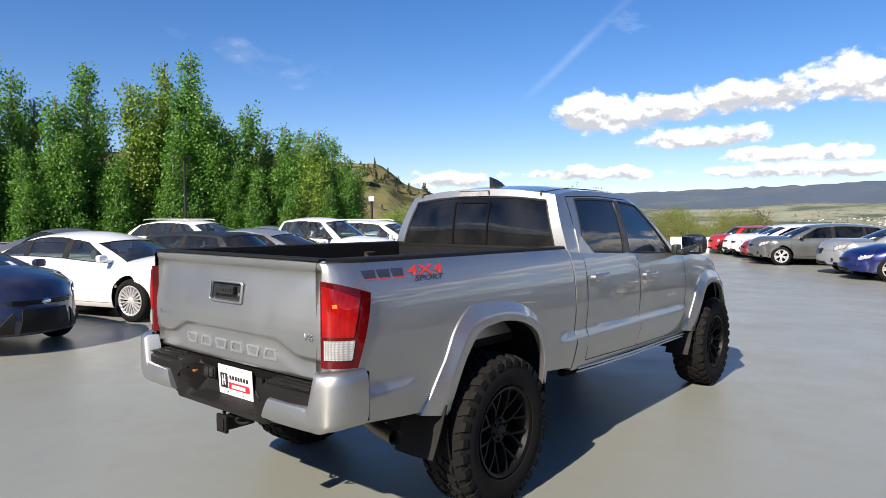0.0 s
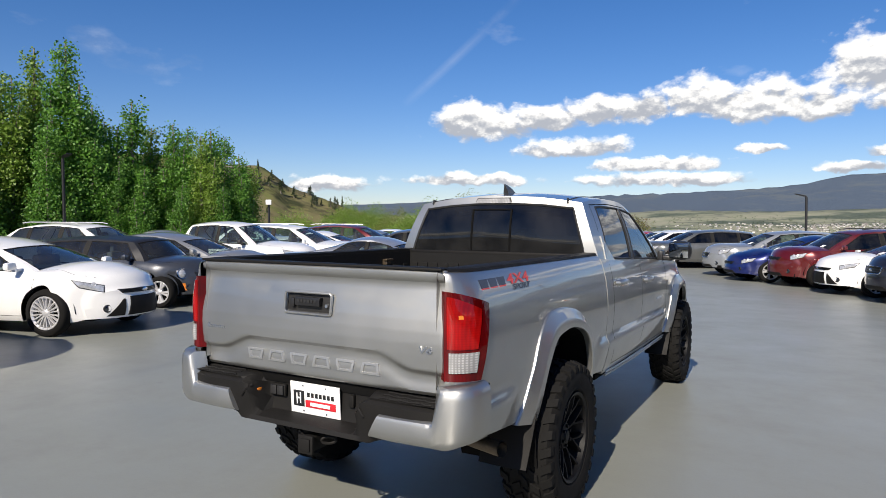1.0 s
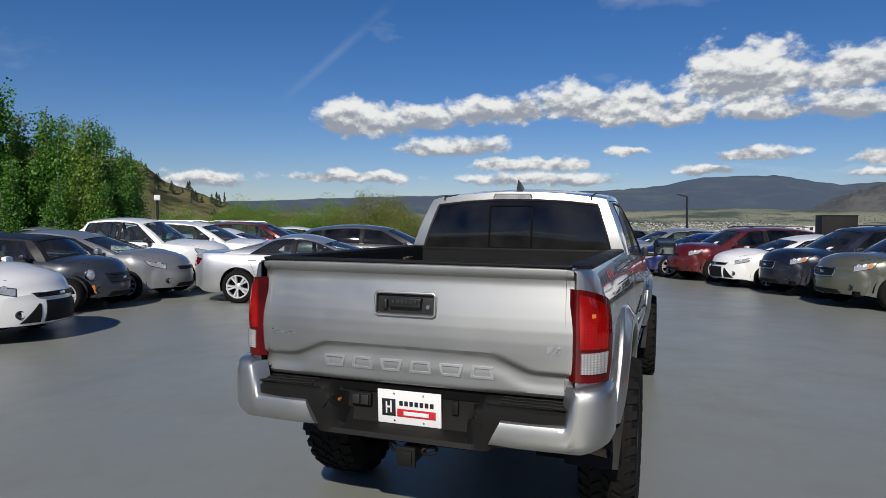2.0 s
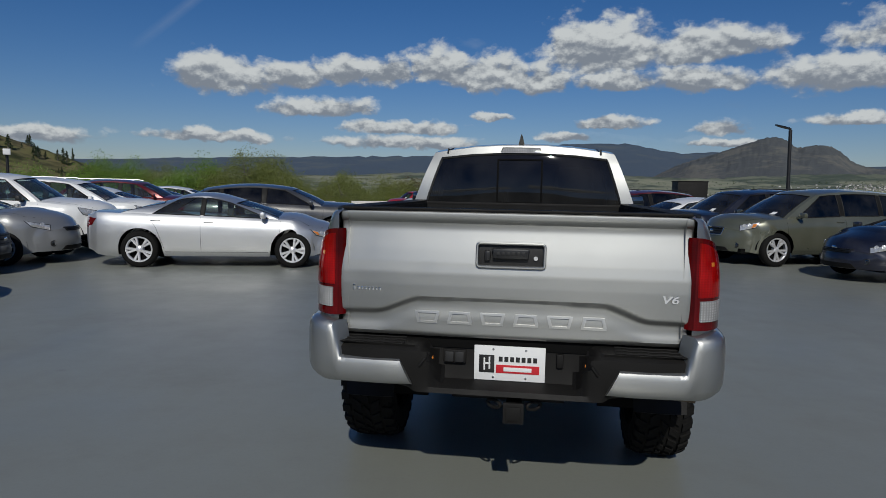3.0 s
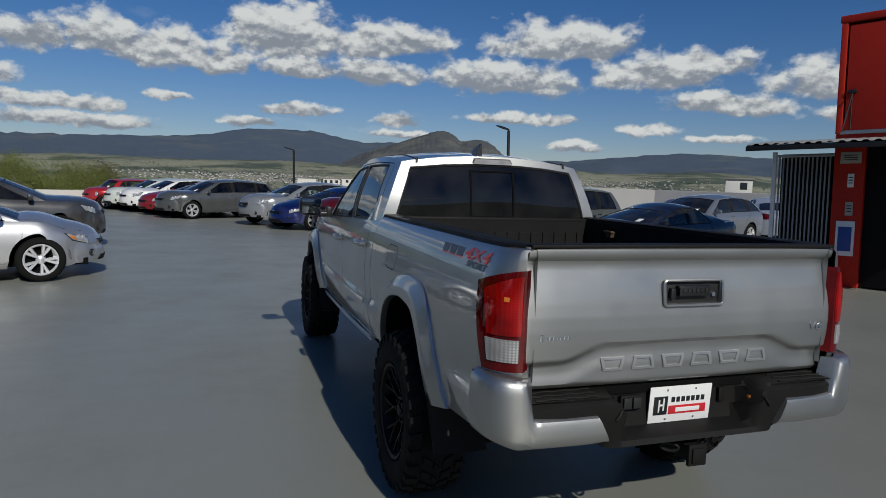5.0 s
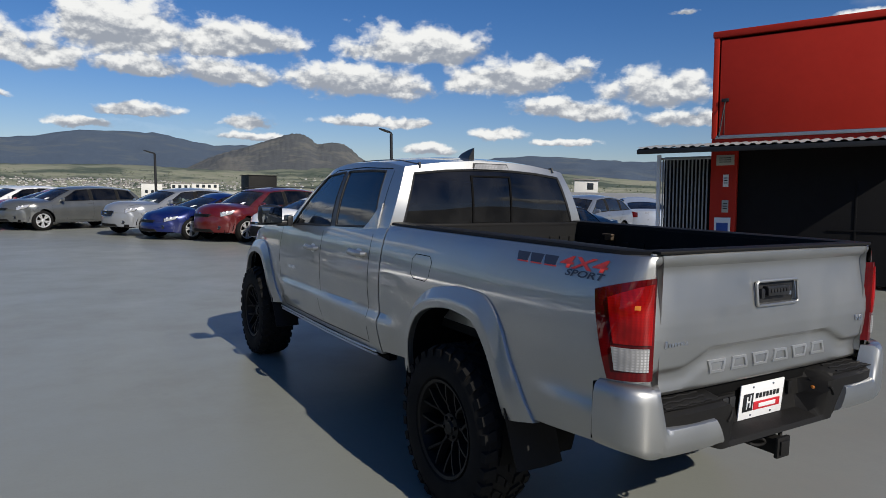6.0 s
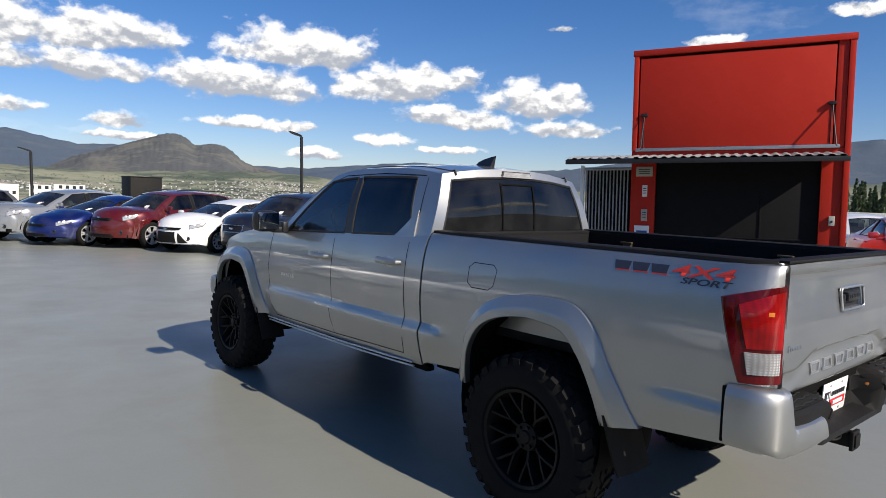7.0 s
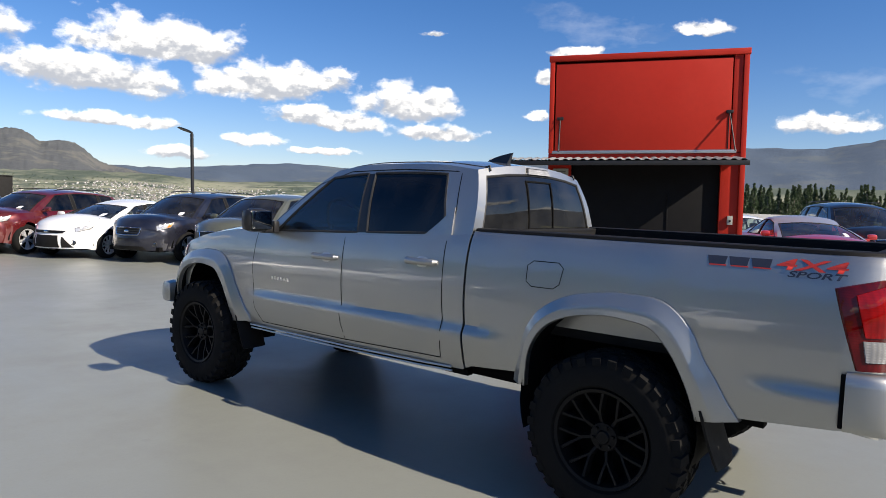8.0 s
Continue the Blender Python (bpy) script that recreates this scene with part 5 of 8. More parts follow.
# tyres with deep tread blocks, black alloy rims
def mud_wheel():
    w = 0.285
    rr = 0.245
    prof = [(-w / 2 + 0.03, rr), (-w / 2 + 0.004, rr + 0.02), (-w / 2 - 0.004, rr + 0.06), (-w / 2, TR * 0.87), (-w / 2 + 0.022, TR - 0.022), (-0.07, TR - 0.014), (0.07, TR - 0.014),
            (w / 2 - 0.022, TR - 0.022), (w / 2, TR * 0.87), (w / 2 + 0.004, rr + 0.06), (w / 2 - 0.004, rr + 0.02), (w / 2 - 0.03, rr), (0, rr - 0.01), (-w / 2 + 0.03, rr)]
    tyre = revolve(prof, 56)
    blocks = []
    for row_k, (u, wid, ln, sk) in enumerate(((-0.118, 0.056, 0.052, 0.010), (-0.052, 0.050, 0.050, -0.016), (0.0, 0.034, 0.046, 0.018), (0.052, 0.050, 0.050, 0.016), (0.118, 0.056, 0.052, -0.010))):
        bm = bmesh.new()
        vs = []
        for top_ in (0, 1):
            for su, sv in ((-1, -1), (1, -1), (1, 1), (-1, 1)):
                uu = u + su * wid / 2 * (0.92 if top_ else 1.0)
                rad = (TR - 0.002 - 0.020 * smooth(0.085, 0.145, abs(uu)) ** 1.5) if top_ else TR - 0.032
                if not top_ and abs(uu) > 0.135:
                    rad = TR - 0.06
                an = (sv * ln / 2 * (0.9 if top_ else 1.0) + su * sk) / TR
                vs.append(bm.verts.new((uu, rad * math.cos(an), rad * math.sin(an))))
        for f in ((4, 5, 6, 7), (0, 1, 5, 4), (1, 2, 6, 5), (2, 3, 7, 6), (3, 0, 4, 7), (3, 2, 1, 0)):
            bm.faces.new([vs[i] for i in f])
        bmesh.ops.recalc_face_normals(bm, faces=bm.faces[:])
        blocks.append((bm, 0.5 * (row_k % 2)))
    # shoulder lugs on the side walls
    for sg in (-1, 1):
        bm = bmesh.new()
        vs = []
        for out in (-0.004, 0.003):
            for rad, da in ((TR - 0.072, -0.030), (TR - 0.072, 0.030), (TR - 0.026, 0.045), (TR - 0.026, -0.045)):
                vs.append(bm.verts.new((sg * (w / 2 - 0.004 - 0.018 * smooth(TR - 0.06, TR - 0.02, rad) + out), rad * math.cos(da), rad * math.sin(da))))
        for f in ((4, 5, 6, 7), (0, 1, 5, 4), (1, 2, 6, 5), (2, 3, 7, 6), (3, 0, 4, 7), (3, 2, 1, 0)):
            bm.faces.new([vs[i] for i in f])
        bmesh.ops.recalc_face_normals(bm, faces=bm.faces[:])
        blocks.append((bm, 0.0))
    bmesh.ops.recalc_face_normals(tyre, faces=tyre.faces[:])
    rim = revolve([(-w / 2 + 0.04, rr - 0.005), (0.02, rr - 0.04), (w / 2 - 0.05, rr - 0.022), (w / 2 - 0.012, rr - 0.012), (w / 2 - 0.006, rr + 0.004), (w / 2 - 0.02, rr + 0.008)], 48)
    # a spoke: one bar from the hub that forks half way out, leaning in towards the hub
    spoke = bmesh.new()
    p0, pm_ = Vector((w / 2 - 0.082, 0.058, 0)), Vector((w / 2 - 0.062, 0.128, 0))
    bars = [(p0, pm_, 0.016, 0.013)]
    for sp in (-1, 1):
        bars.append((pm_ - Vector((0, 0.012, 0)), Vector((w / 2 - 0.034, math.cos(sp * 0.21) * (rr - 0.016), math.sin(sp * 0.21) * (rr - 0.016))), 0.010, 0.013))
    for pa, pb, wa, wb2 in bars:
        s = (pb - pa).normalized().cross(Vector((1, 0, 0))).normalized()
        vs = []
        for p, q in ((pa, wa), (pa.lerp(pb, 0.5) + Vector((0.004, 0, 0)), (wa + wb2) * 0.46), (pb, wb2)):
            for sxx, sv in ((0.010, -0.55), (0.010, 0.55), (-0.034, 1.0), (-0.034, -1.0)):
                vs.append(spoke.verts.new(p + s * q * sv + Vector((sxx, 0, 0))))
        for b0 in (0, 4):
            for f in ((0, 1, 5, 4), (1, 2, 6, 5), (2, 3, 7, 6), (3, 0, 4, 7)):
                spoke.faces.new([vs[b0 + i] for i in f])
    bmesh.ops.recalc_face_normals(spoke, faces=spoke.faces[:])
    bmesh.ops.recalc_face_normals(rim, faces=rim.faces[:])
    hub = revolve([(0.0, 0.0005), (w / 2 - 0.045, 0.0005), (w / 2 - 0.046, 0.030), (w / 2 - 0.055, 0.036), (w / 2 - 0.06, 0.070), (w / 2 - 0.085, 0.078), (0, 0.078)], 24)
    disc = revolve([(-0.045, 0.01), (-0.045, rr * 0.97)], 32)
    nut = revolve([(w / 2 - 0.062, 0.0), (w / 2 - 0.045, 0.0005), (w / 2 - 0.045, 0.009), (w / 2 - 0.062, 0.010)], 6)
    return tyre, rim, hub, disc, nut, spoke, blocks


t_bm, r_bm, h_bm, d_bm, n_bm, s_bm, tread = mud_wheel()
BLOCKS = 30
first = None
for sx in (-1, 1):
    for c in (RW, FW):
        spin = {(-1, RW): 12, (-1, FW): 31, (1, RW): 20, (1, FW): 5}[(sx, c)]
        m_w = pose(sx * 0.805, c, TR - 0.004, spin, 0, 0 if sx > 0 else 180)
        if first is None:
            wheel = part("wheel", r_bm, MAT["black_rim"], truck, "black split-spoke alloy wheel", sharp=30)
            first = [wheel, part("tyre", t_bm, MAT["rubber"], wheel, "chunky mud-terrain tyre", sharp=30), part("hub_cap", h_bm, MAT["black_rim"], wheel),
                     part("brake_disc", d_bm, MAT["dark_hole"], wheel), part("wheel_nut", n_bm, MAT["black_rim"], wheel), part("spoke", s_bm, MAT["black_rim"], wheel)]
            first[4].matrix_basis = Matrix.Translation((0, 0.053, 0))
        else:
            wheel = same_part("wheel", first[0], truck, label="black split-spoke alloy wheel")
            for o in first[1:4]:
                same_part(o.name.split(".")[0], o, wheel, label="chunky mud-terrain tyre" if o is first[1] else "")
            same_part("wheel_nut", first[4], wheel, Matrix.Translation((0, 0.053, 0)))
            same_part("spoke", first[5], wheel)
        for k in range(1, 6):
            an = 2 * math.pi * k / 6
            same_part("wheel_nut", first[4], wheel, Matrix.Translation((0, 0.053 * math.cos(an), 0.053 * math.sin(an))))
        if len(first) == 6:
            first.append([(part("tread_block", bm, MAT["rubber"], wheel), ph) for bm, ph in tread])
            for ob, ph in first[6]:
                ob.matrix_basis = pose(0, 0, 0, 360 * ph / BLOCKS, 0, 0)
            start = 1
        else:
            start = 0
        for ob, ph in first[6]:
            for k in range(start, BLOCKS):
                same_part("tread_block", ob, wheel, pose(0, 0, 0, 360 * (k + ph) / BLOCKS, 0, 0))
        for k in range(1, 8):
            same_part("spoke", first[5], wheel, pose(0, 0, 0, 45 * k, 0, 0))
        wheel.matrix_basis = m_w
# mud flaps
for sx in (-1, 1):
    for yb, z0, z1, x0, x1 in ((RW - 0.49, 0.395, 0.66, 0.62, 0.895), (FW - 0.49, 0.36, 0.62, 0.66, 0.885)):
        rows = []
        for k in range(9):
            t = k / 8
            z = z1 + (z0 - z1) * t
            y = yb - 0.055 * t ** 2 + (0.03 * (1 - t) ** 2)
            rows.append([(sx * x, y - 0.012 * math.sin(math.pi * j / 6), z) for j, x in enumerate(np.linspace(x0, x1 - 0.02 * t, 7))])
        bm = thick(grid(rows), 0.012)
        bmesh.ops.recalc_face_normals(bm, faces=bm.faces[:])
        part("mud_flap", bm, MAT["step_plastic"], truck, "black rubber mud flap")

# tailgate
def gate_y(x, z):
    y = 0.0
    y += line(z, [(0.86, 0.026), (0.875, 0.008), (0.95, -0.001), (1.04, -0.009), (1.09, -0.0115), (1.14, -0.009), (1.19, -0.002), (1.24, 0.0065), (1.29, 0.0155), (1.325, 0.0215), (1.342, 0.0225), (1.354, 0.0185), (1.368, 0.0005), (1.388, -0.005), (1.400, -0.003), (1.408, 0.005)])
    ax = abs(x)
    edge = line(ax, [(0.0, 1.035), (0.40, 1.030), (0.43, 1.020), (0.54, 0.975), (0.57, 0.968), (0.75, 0.965)])
    y += 0.020 * smooth(edge + 0.010, edge - 0.014, z) * (1 - 0.15 * smooth(0.93, 0.88, z)) - 0.010 * smooth(edge - 0.03, edge - 0.10, z)
    y += 0.009 * smooth(0.726, 0.737, ax) ** 2
    y += 0.03 * (ax / 0.74) ** 4 * 0.35
    # handle pocket
    hx, hz = smooth(0.140, 0.132, ax), smooth(1.180, 1.186, z) * smooth(1.272, 1.266, z)
    y += 0.030 * hx * hz
    return y


xs = np.unique(np.round(np.concatenate([np.linspace(-0.737, 0.737, 66), np.array([-0.145, -0.14, -0.136, -0.132, 0.132, 0.136, 0.14, 0.145, -0.73, -0.722, 0.722, 0.73])]), 4))
zs = np.unique(np.round(np.concatenate([np.linspace(0.862, 1.408, 62), np.array([1.178, 1.181, 1.184, 1.187, 1.265, 1.268, 1.271, 1.274])]), 4))
bm = grid([[(x, gate_y(x, z), z) for x in xs] for z in zs])
ex = bmesh.ops.extrude_edge_only(bm, edges=[e for e in bm.edges if e.is_boundary])
for v in ex["geom"]:
    if isinstance(v, bmesh.types.BMVert):
        v.co.y = 0.075
bmesh.ops.recalc_face_normals(bm, faces=bm.faces[:])
gate = part("tailgate", bm, SILVER, truck, "silver tailgate with a raised lettering shelf", sharp=30)
bm = boxes(((0, 0.072, 1.13), (1.46, 0.02, 0.53)), bevel=0.006)
part("gate_lining", bm, MAT["liner"], gate)
bm = boxes(((0, 0.034, 1.412), (1.45, 0.080, 0.012)), bevel=0.005)
part("gate_cap", bm, MAT["step_plastic"], gate, "black plastic tailgate top cap")
# handle
hb = bmesh.new()
loop = []
for cx_, cz_, a0 in ((0.127, 1.262, 0), (-0.127, 1.262, 90), (-0.127, 1.191, 180), (0.127, 1.191, 270)):
    loop += [(cx_ + 0.014 * math.cos(radians(a0 + 22.5 * k)), -0.007 + 0.12 * (cz_ - 1.2265), cz_ + 0.014 * math.sin(radians(a0 + 22.5 * k))) for k in range(5)]
tube(loop + loop[:2], 0.0065, 8, hb, ends=False)
part("handle_frame", hb, SILVER, gate, "silver frame round the tailgate handle")
part("handle_pocket", boxes(((0, 0.018, 1.2265), (0.272, 0.012, 0.09)), bevel=0.004), MAT["trim_black"], gate)
part("handle_lever", boxes(((0.0, 0.0, 1.2335), (0.150, 0.030, 0.040)), ((0.0, 0.004, 1.249), (0.156, 0.034, 0.012)), bevel=0.006), MAT["plate_black"], gate, "black tailgate lever")
for k in range(6):
    part("handle_mark", boxes(((-0.052 + 0.0208 * k, -0.0165, 1.236), (0.014, 0.003, 0.015)), bevel=0.001), MAT["trim_black"], gate)
cyl = revolve([(0, 0.0005), (0.012, 0.0005), (0.012, 0.009), (0.0, 0.010)], 16)
lk = part("lock", cyl, MAT["chrome"], gate)
lk.matrix_basis = pose(0.104, 0.014, 1.2165, 0, 0, -90)
part("camera_pod", boxes(((-0.098, 0.004, 1.224), (0.026, 0.026, 0.045)), bevel=0.01), MAT["plate_black"], gate)
# six raised marks on the shelf, and small badges
TG = tree_of(gate)
for k in range(6):
    xc = -0.352 + 0.1408 * k
    w0, w1 = (0.053, 0.044) if k % 2 else (0.044, 0.053)
    mark = bmesh.new()
    lo, hi, e_ = 0.924, 0.976, 0.009
    for q in ([(xc - w0, lo), (xc + w0, lo), (xc + w0 - 0.002, lo + e_), (xc - w0 + 0.002, lo + e_)], [(xc - w1, hi - e_), (xc + w1, hi - e_), (xc + w1, hi), (xc - w1, hi)],
              [(xc - w0, lo + e_), (xc - w0 + 0.013, lo + e_), (xc - w1 + 0.013, hi - e_), (xc - w1, hi - e_)], [(xc + w0 - 0.013, lo + e_), (xc + w0, lo + e_), (xc + w1, hi - e_), (xc + w1 - 0.013, hi - e_)]):
        piece = patch(TG, "-y", q, 2, 2, 0.007, 0.009)
        tmp_me = bpy.data.meshes.new("t")
        piece.to_mesh(tmp_me)
        piece.free()
        mark.from_mesh(tmp_me)
        bpy.data.meshes.remove(tmp_me)
    # brighter than the gate's silver: the light on the edges, put into colour
    part("raised_mark", mark, MAT["mark_silver"], gate, "raised silver mark, brightened for its lit edges")
letters("V6", 0.042, 0.002, "badge_letters", MAT["chrome"], gate, Matrix.Translation((0.648, gate_y(0.64, 1.065) - 0.004, 1.065)) @ pose(0, 0, 0, 90, 0, 0), 0.2, "chrome badge letters", 1.5)
part("dealer_badge", boxes(((-0.672, gate_y(0.67, 1.07) - 0.002, 1.07), (0.012, 0.004, 0.026)), bevel=0.001), MAT["chrome"], gate, "small chrome badge")
for k in range(7):
    part("badge_mark", boxes(((-0.652 + 0.0155 * k, gate_y(0.65, 1.07) - 0.002, 1.066), (0.010, 0.003, 0.013)), bevel=0.001), MAT["chrome"], gate)

# tail lamps, wrapped round the corners
for sx, bd in ((-1, bed_l), (1, bed_r)):
    TB = tree_of(bd)

    def lamp(z0, z1, inner, outer, off, nu=14, nv=8, bulge=0.0):
        rows = []
        for j in range(nv + 1):
            t = j / nv
            row = []
            for i in range(nu + 1):
                s = i / nu
                z = z0(s) + (z1(s) - z0(s)) * t
                y = inner(t) + (outer(t) - inner(t)) * s ** 1.5
                x = bed_x(max(0.0, y), z)
                ang = smooth(0.0, 0.17, y)
                nx, ny = 0.25 + 0.75 * ang, -(1 - ang)
                o = off + bulge * math.sin(math.pi * s) * math.sin(math.pi * t)
                row.append((sx * (x + nx * o), y + ny * o, z))
            rows.append(row)
        bm = grid(rows)
        ex = bmesh.ops.extrude_edge_only(bm, edges=[e for e in bm.edges if e.is_boundary])
        for v in ex["geom"]:
            if isinstance(v, bmesh.types.BMVert):
                v.co.x -= sx * 0.03
                v.co.y += 0.03
        bmesh.ops.recalc_face_normals(bm, faces=bm.faces[:])
        return bm
    top_l = lambda s: 1.322 - 0.058 * s ** 1.6
    tl = part("tail_light", lamp(lambda s: 0.945, top_l, lambda t: 0.0, lambda t: 0.10 + 0.085 * t, 0.012), MAT["red_lens"], truck, "red tail light with a clear reversing lens")
    part("red_lens", lamp(lambda s: 1.080, lambda s: top_l(s) - 0.02, lambda t: 0.0012, lambda t: 0.085 + 0.035 * t, 0.017, bulge=0.006), MAT["red_bright"], tl)
    part("reversing_lens", lamp(lambda s: 0.982, lambda s: 1.066, lambda t: 0.003, lambda t: 0.078 + 0.012 * t, 0.018, bulge=0.004), MAT["clear_lens"], tl, "clear reversing lens")
    # amber plate on the lens: the bulb's reflected glint, painted as colour
    part("indicator_bulb", lamp(lambda s: 1.208, lambda s: 1.224, lambda t: 0.024, lambda t: 0.038, 0.0225, 6, 4), MAT["amber"], tl, "amber patch painted as the indicator bulb's glint")

# rear bumper: silver corners, black step
def bump_path(s):
    """Plan of the bumper from its middle (0) to the side (1)."""
    knots = [(0.0, (0.38, -0.074)), (0.35, (0.60, -0.070)), (0.55, (0.74, -0.060)), (0.66, (0.815, -0.046)), (0.76, (0.855, -0.012)), (0.87, (0.877, 0.045)), (1.0, (0.886, 0.130))]
    return curve(s, [(a, b[0]) for a, b in knots]), curve(s, [(a, b[1]) for a, b in knots])


for sx in (-1, 1):
    rows = []
    for k in range(-1, 41):
        s = max(k, 0) / 40
        x, y = bump_path(s)
        up = smooth(0.722, 0.756, x)
        zt = 0.775 + 0.145 * up + 0.012 * smooth(0.8, 0.9, x)
        zb_ = 0.672 + 0.028 * smooth(0.76, 0.885, x) + 0.004 * smooth(0.5, 0.38, x)
        nx, ny = (smooth(0.6, 0.87, x), -(1 - smooth(0.7, 0.9, x)))
        row = []
        for t, inn in ((0.0, 0.05), (0.0, 0.012), (0.04, 0.003), (0.14, -0.005), (0.45, -0.008), (0.78, -0.006), (0.92, -0.001), (0.97, 0.008), (1.0, 0.02), (1.0, 0.075)):
            shift = (0.030 + 0.050 * t) * (1 - smooth(0.38, 0.62, x))
            row.append((sx * (x + shift - nx * inn), y - ny * inn * 1.0 + (0.05 if k < 0 else 0.0), zb_ + (zt - zb_) * t))
        rows.append(row)
    bm = grid(rows)
    bmesh.ops.recalc_face_normals(bm, faces=bm.faces[:])
    part("bumper_corner", thick(bm, -0.006), SILVER, truck, "silver painted bumper corner", sharp=40)
rows = []
for x in np.linspace(-0.76, 0.76, 117):
    ax = abs(x)
    lift = 0.035 * smooth(0.43, 0.6, ax)
    front_b = -0.072 + 0.03 * smooth(0.5, 0.8, ax) ** 2
    a_ = [(0.09, 0.852), (0.02, 0.848), (-0.05, 0.838), (front_b + 0.025, 0.828), (front_b + 0.006, 0.815), (front_b + 0.004, 0.77), (front_b + 0.010, 0.72), (front_b + 0.014, 0.668 + lift), (front_b + 0.04, 0.652 + lift), (0.05, 0.645 + lift)]
    c_ = [(0.09, 0.852), (0.075, 0.848), (0.062, 0.838), (0.060, 0.80), (0.056, 0.73), (0.044, 0.676), (-0.008, 0.668), (-0.048, 0.657), (-0.056, 0.636), (0.05, 0.625)]
    row = []
    for p, q in zip(a_, c_):
        edge = line(q[1], [(0.625, 0.41), (0.640, 0.40), (0.672, 0.29), (0.73, 0.315), (0.85, 0.365)])
        b = smooth(edge + 0.035, edge - 0.02, ax)
        row.append((x, p[0] + (q[0] - p[0]) * b, p[1] + (q[1] - p[1]) * b))
    rows.append(row)
bm = grid(rows)
bmesh.ops.recalc_face_normals(bm, faces=bm.faces[:])
step_ob = part("bumper_step", bm, MAT["step_plastic"], truck, "black textured plastic bumper step", sharp=25)
for sx in (-1, 1):
    part("bumper_gap", boxes(((sx * 0.868, 0.140, 0.815), (0.03, 0.016, 0.22)), bevel=0.002), MAT["dark_hole"], truck)
part("gate_gap", boxes(((0, 0.062, 0.855), (1.46, 0.02, 0.09)), bevel=0.002), MAT["dark_hole"], truck)
TS = tree_of(step_ob)
for sx in (-1, 1):
    for k in range(3):
        pts = [onto(TS, "+z", sx * (0.44 + 0.026 * j), -0.038 + 0.034 * k + 0.005 * math.sin(j * 1.9), 0.001)[0] for j in range(11)]
        part("step_tread", tube(pts, 0.005, 6), MAT["step_plastic"], step_ob)
    part("step_rib", tube([onto(TS, "-y", sx * (0.335 + 0.012 * j), 0.800 - 0.016 * j, 0.003)[0] for j in range(4)], 0.007, 6), MAT["step_plastic"], step_ob)
for sx in (-1, 1):
    part("plate_lamp", boxes(((sx * 0.335, 0.005, 0.765), (0.03, 0.036, 0.032)), bevel=0.008), MAT["amber"], step_ob, "small brownish plate lamp")
# trailer socket with its flap
sock = part("trailer_socket", boxes(((-0.232, 0.046, 0.775), (0.10, 0.02, 0.062)), bevel=0.012), MAT["step_plastic"], step_ob, "black trailer socket with a sprung flap")
for dx_ in (-0.022, 0.022):
    part("flap", boxes(((-0.232 + dx_, 0.032, 0.775), (0.038, 0.012, 0.046)), bevel=0.005), MAT["trim_black"], sock)
part("pad", boxes(((0.22, 0.050, 0.775), (0.03, 0.02, 0.06)), bevel=0.006), MAT["step_plastic"], step_ob)
# dealer plate
pl = part("dealer_plate", boxes(((0, 0, 0), (0.305, 0.006, 0.155)), bevel=0.003), MAT["white_card"], truck, "white dealer plate with a dark square and red bar")
pl.matrix_basis = pose(0.006, 0.040, 0.7545, 4, 0, 0)
part("plate_square", boxes(((-0.098, -0.004, -0.003), (0.066, 0.004, 0.078)), bevel=0.001), MAT["plate_black"], pl)
part("plate_mark", boxes(((-0.108, -0.007, -0.003), (0.007, 0.003, 0.055)), ((-0.086, -0.007, 0.002), (0.007, 0.003, 0.055)), ((-0.097, -0.007, 0.0), (0.03, 0.003, 0.008)), bevel=0.001), MAT["white_card"], pl)
part("plate_red_bar", boxes(((0.035, -0.004, -0.024), (0.185, 0.004, 0.036)), bevel=0.001), MAT["plate_red"], pl)
part("plate_text_bar", boxes(((0.035, -0.007, -0.024), (0.12, 0.003, 0.018)), bevel=0.001), MAT["white_card"], pl)
for k in range(7):
    part("plate_text_block", boxes(((-0.038 + 0.0245 * k, -0.004, 0.020), (0.017, 0.003, 0.022)), bevel=0.001), MAT["plate_black"], pl)
for px in (-0.07, 0.07):
    for pz in (-0.062, 0.062):
        part("plate_screw", revolve([(0, 0.0005), (0.004, 0.0005), (0.003, 0.005), (0, 0.006)], 10), MAT["chrome"], pl).matrix_basis = pose(px, -0.002, pz, 0, 0, -90)
# tow hitch and chain loops
hitch = part("tow_hitch", boxes(((0.03, 0.03, 0.568), (0.066, 0.17, 0.066)), ((0.03, -0.052, 0.568), (0.088, 0.018, 0.090)), ((0.03, -0.064, 0.568), (0.060, 0.010, 0.060)), ((0, 0.14, 0.60), (0.5, 0.06, 0.06)), bevel=0.006), MAT["step_plastic"], truck, "black square tow hitch")
for sx in (-1, 1):
    part("chain_loop", tube([(0.03 + sx * (0.085 + 0.028 * math.cos(a)), 0.01 + 0.02 * math.cos(a), 0.585 + 0.016 * math.sin(a)) for a in np.linspace(0, 2 * math.pi, 17)], 0.007, 8), MAT["step_plastic"], hitch)
# exhaust
pts = [(0.45, 1.0, 0.57), (0.50, 0.6, 0.57), (0.56, 0.45, 0.568), (0.70, 0.39, 0.572), (0.855, 0.34, 0.572)]
bm = tube(pts, 0.036, 14, ends=False)
tube([(p[0] - 0.002, p[1] + 0.002, p[2]) for p in pts], 0.031, 14, bm, ends=False)
part("exhaust_pipe", bm, MAT["rust"], truck, "tarnished steel exhaust pipe")
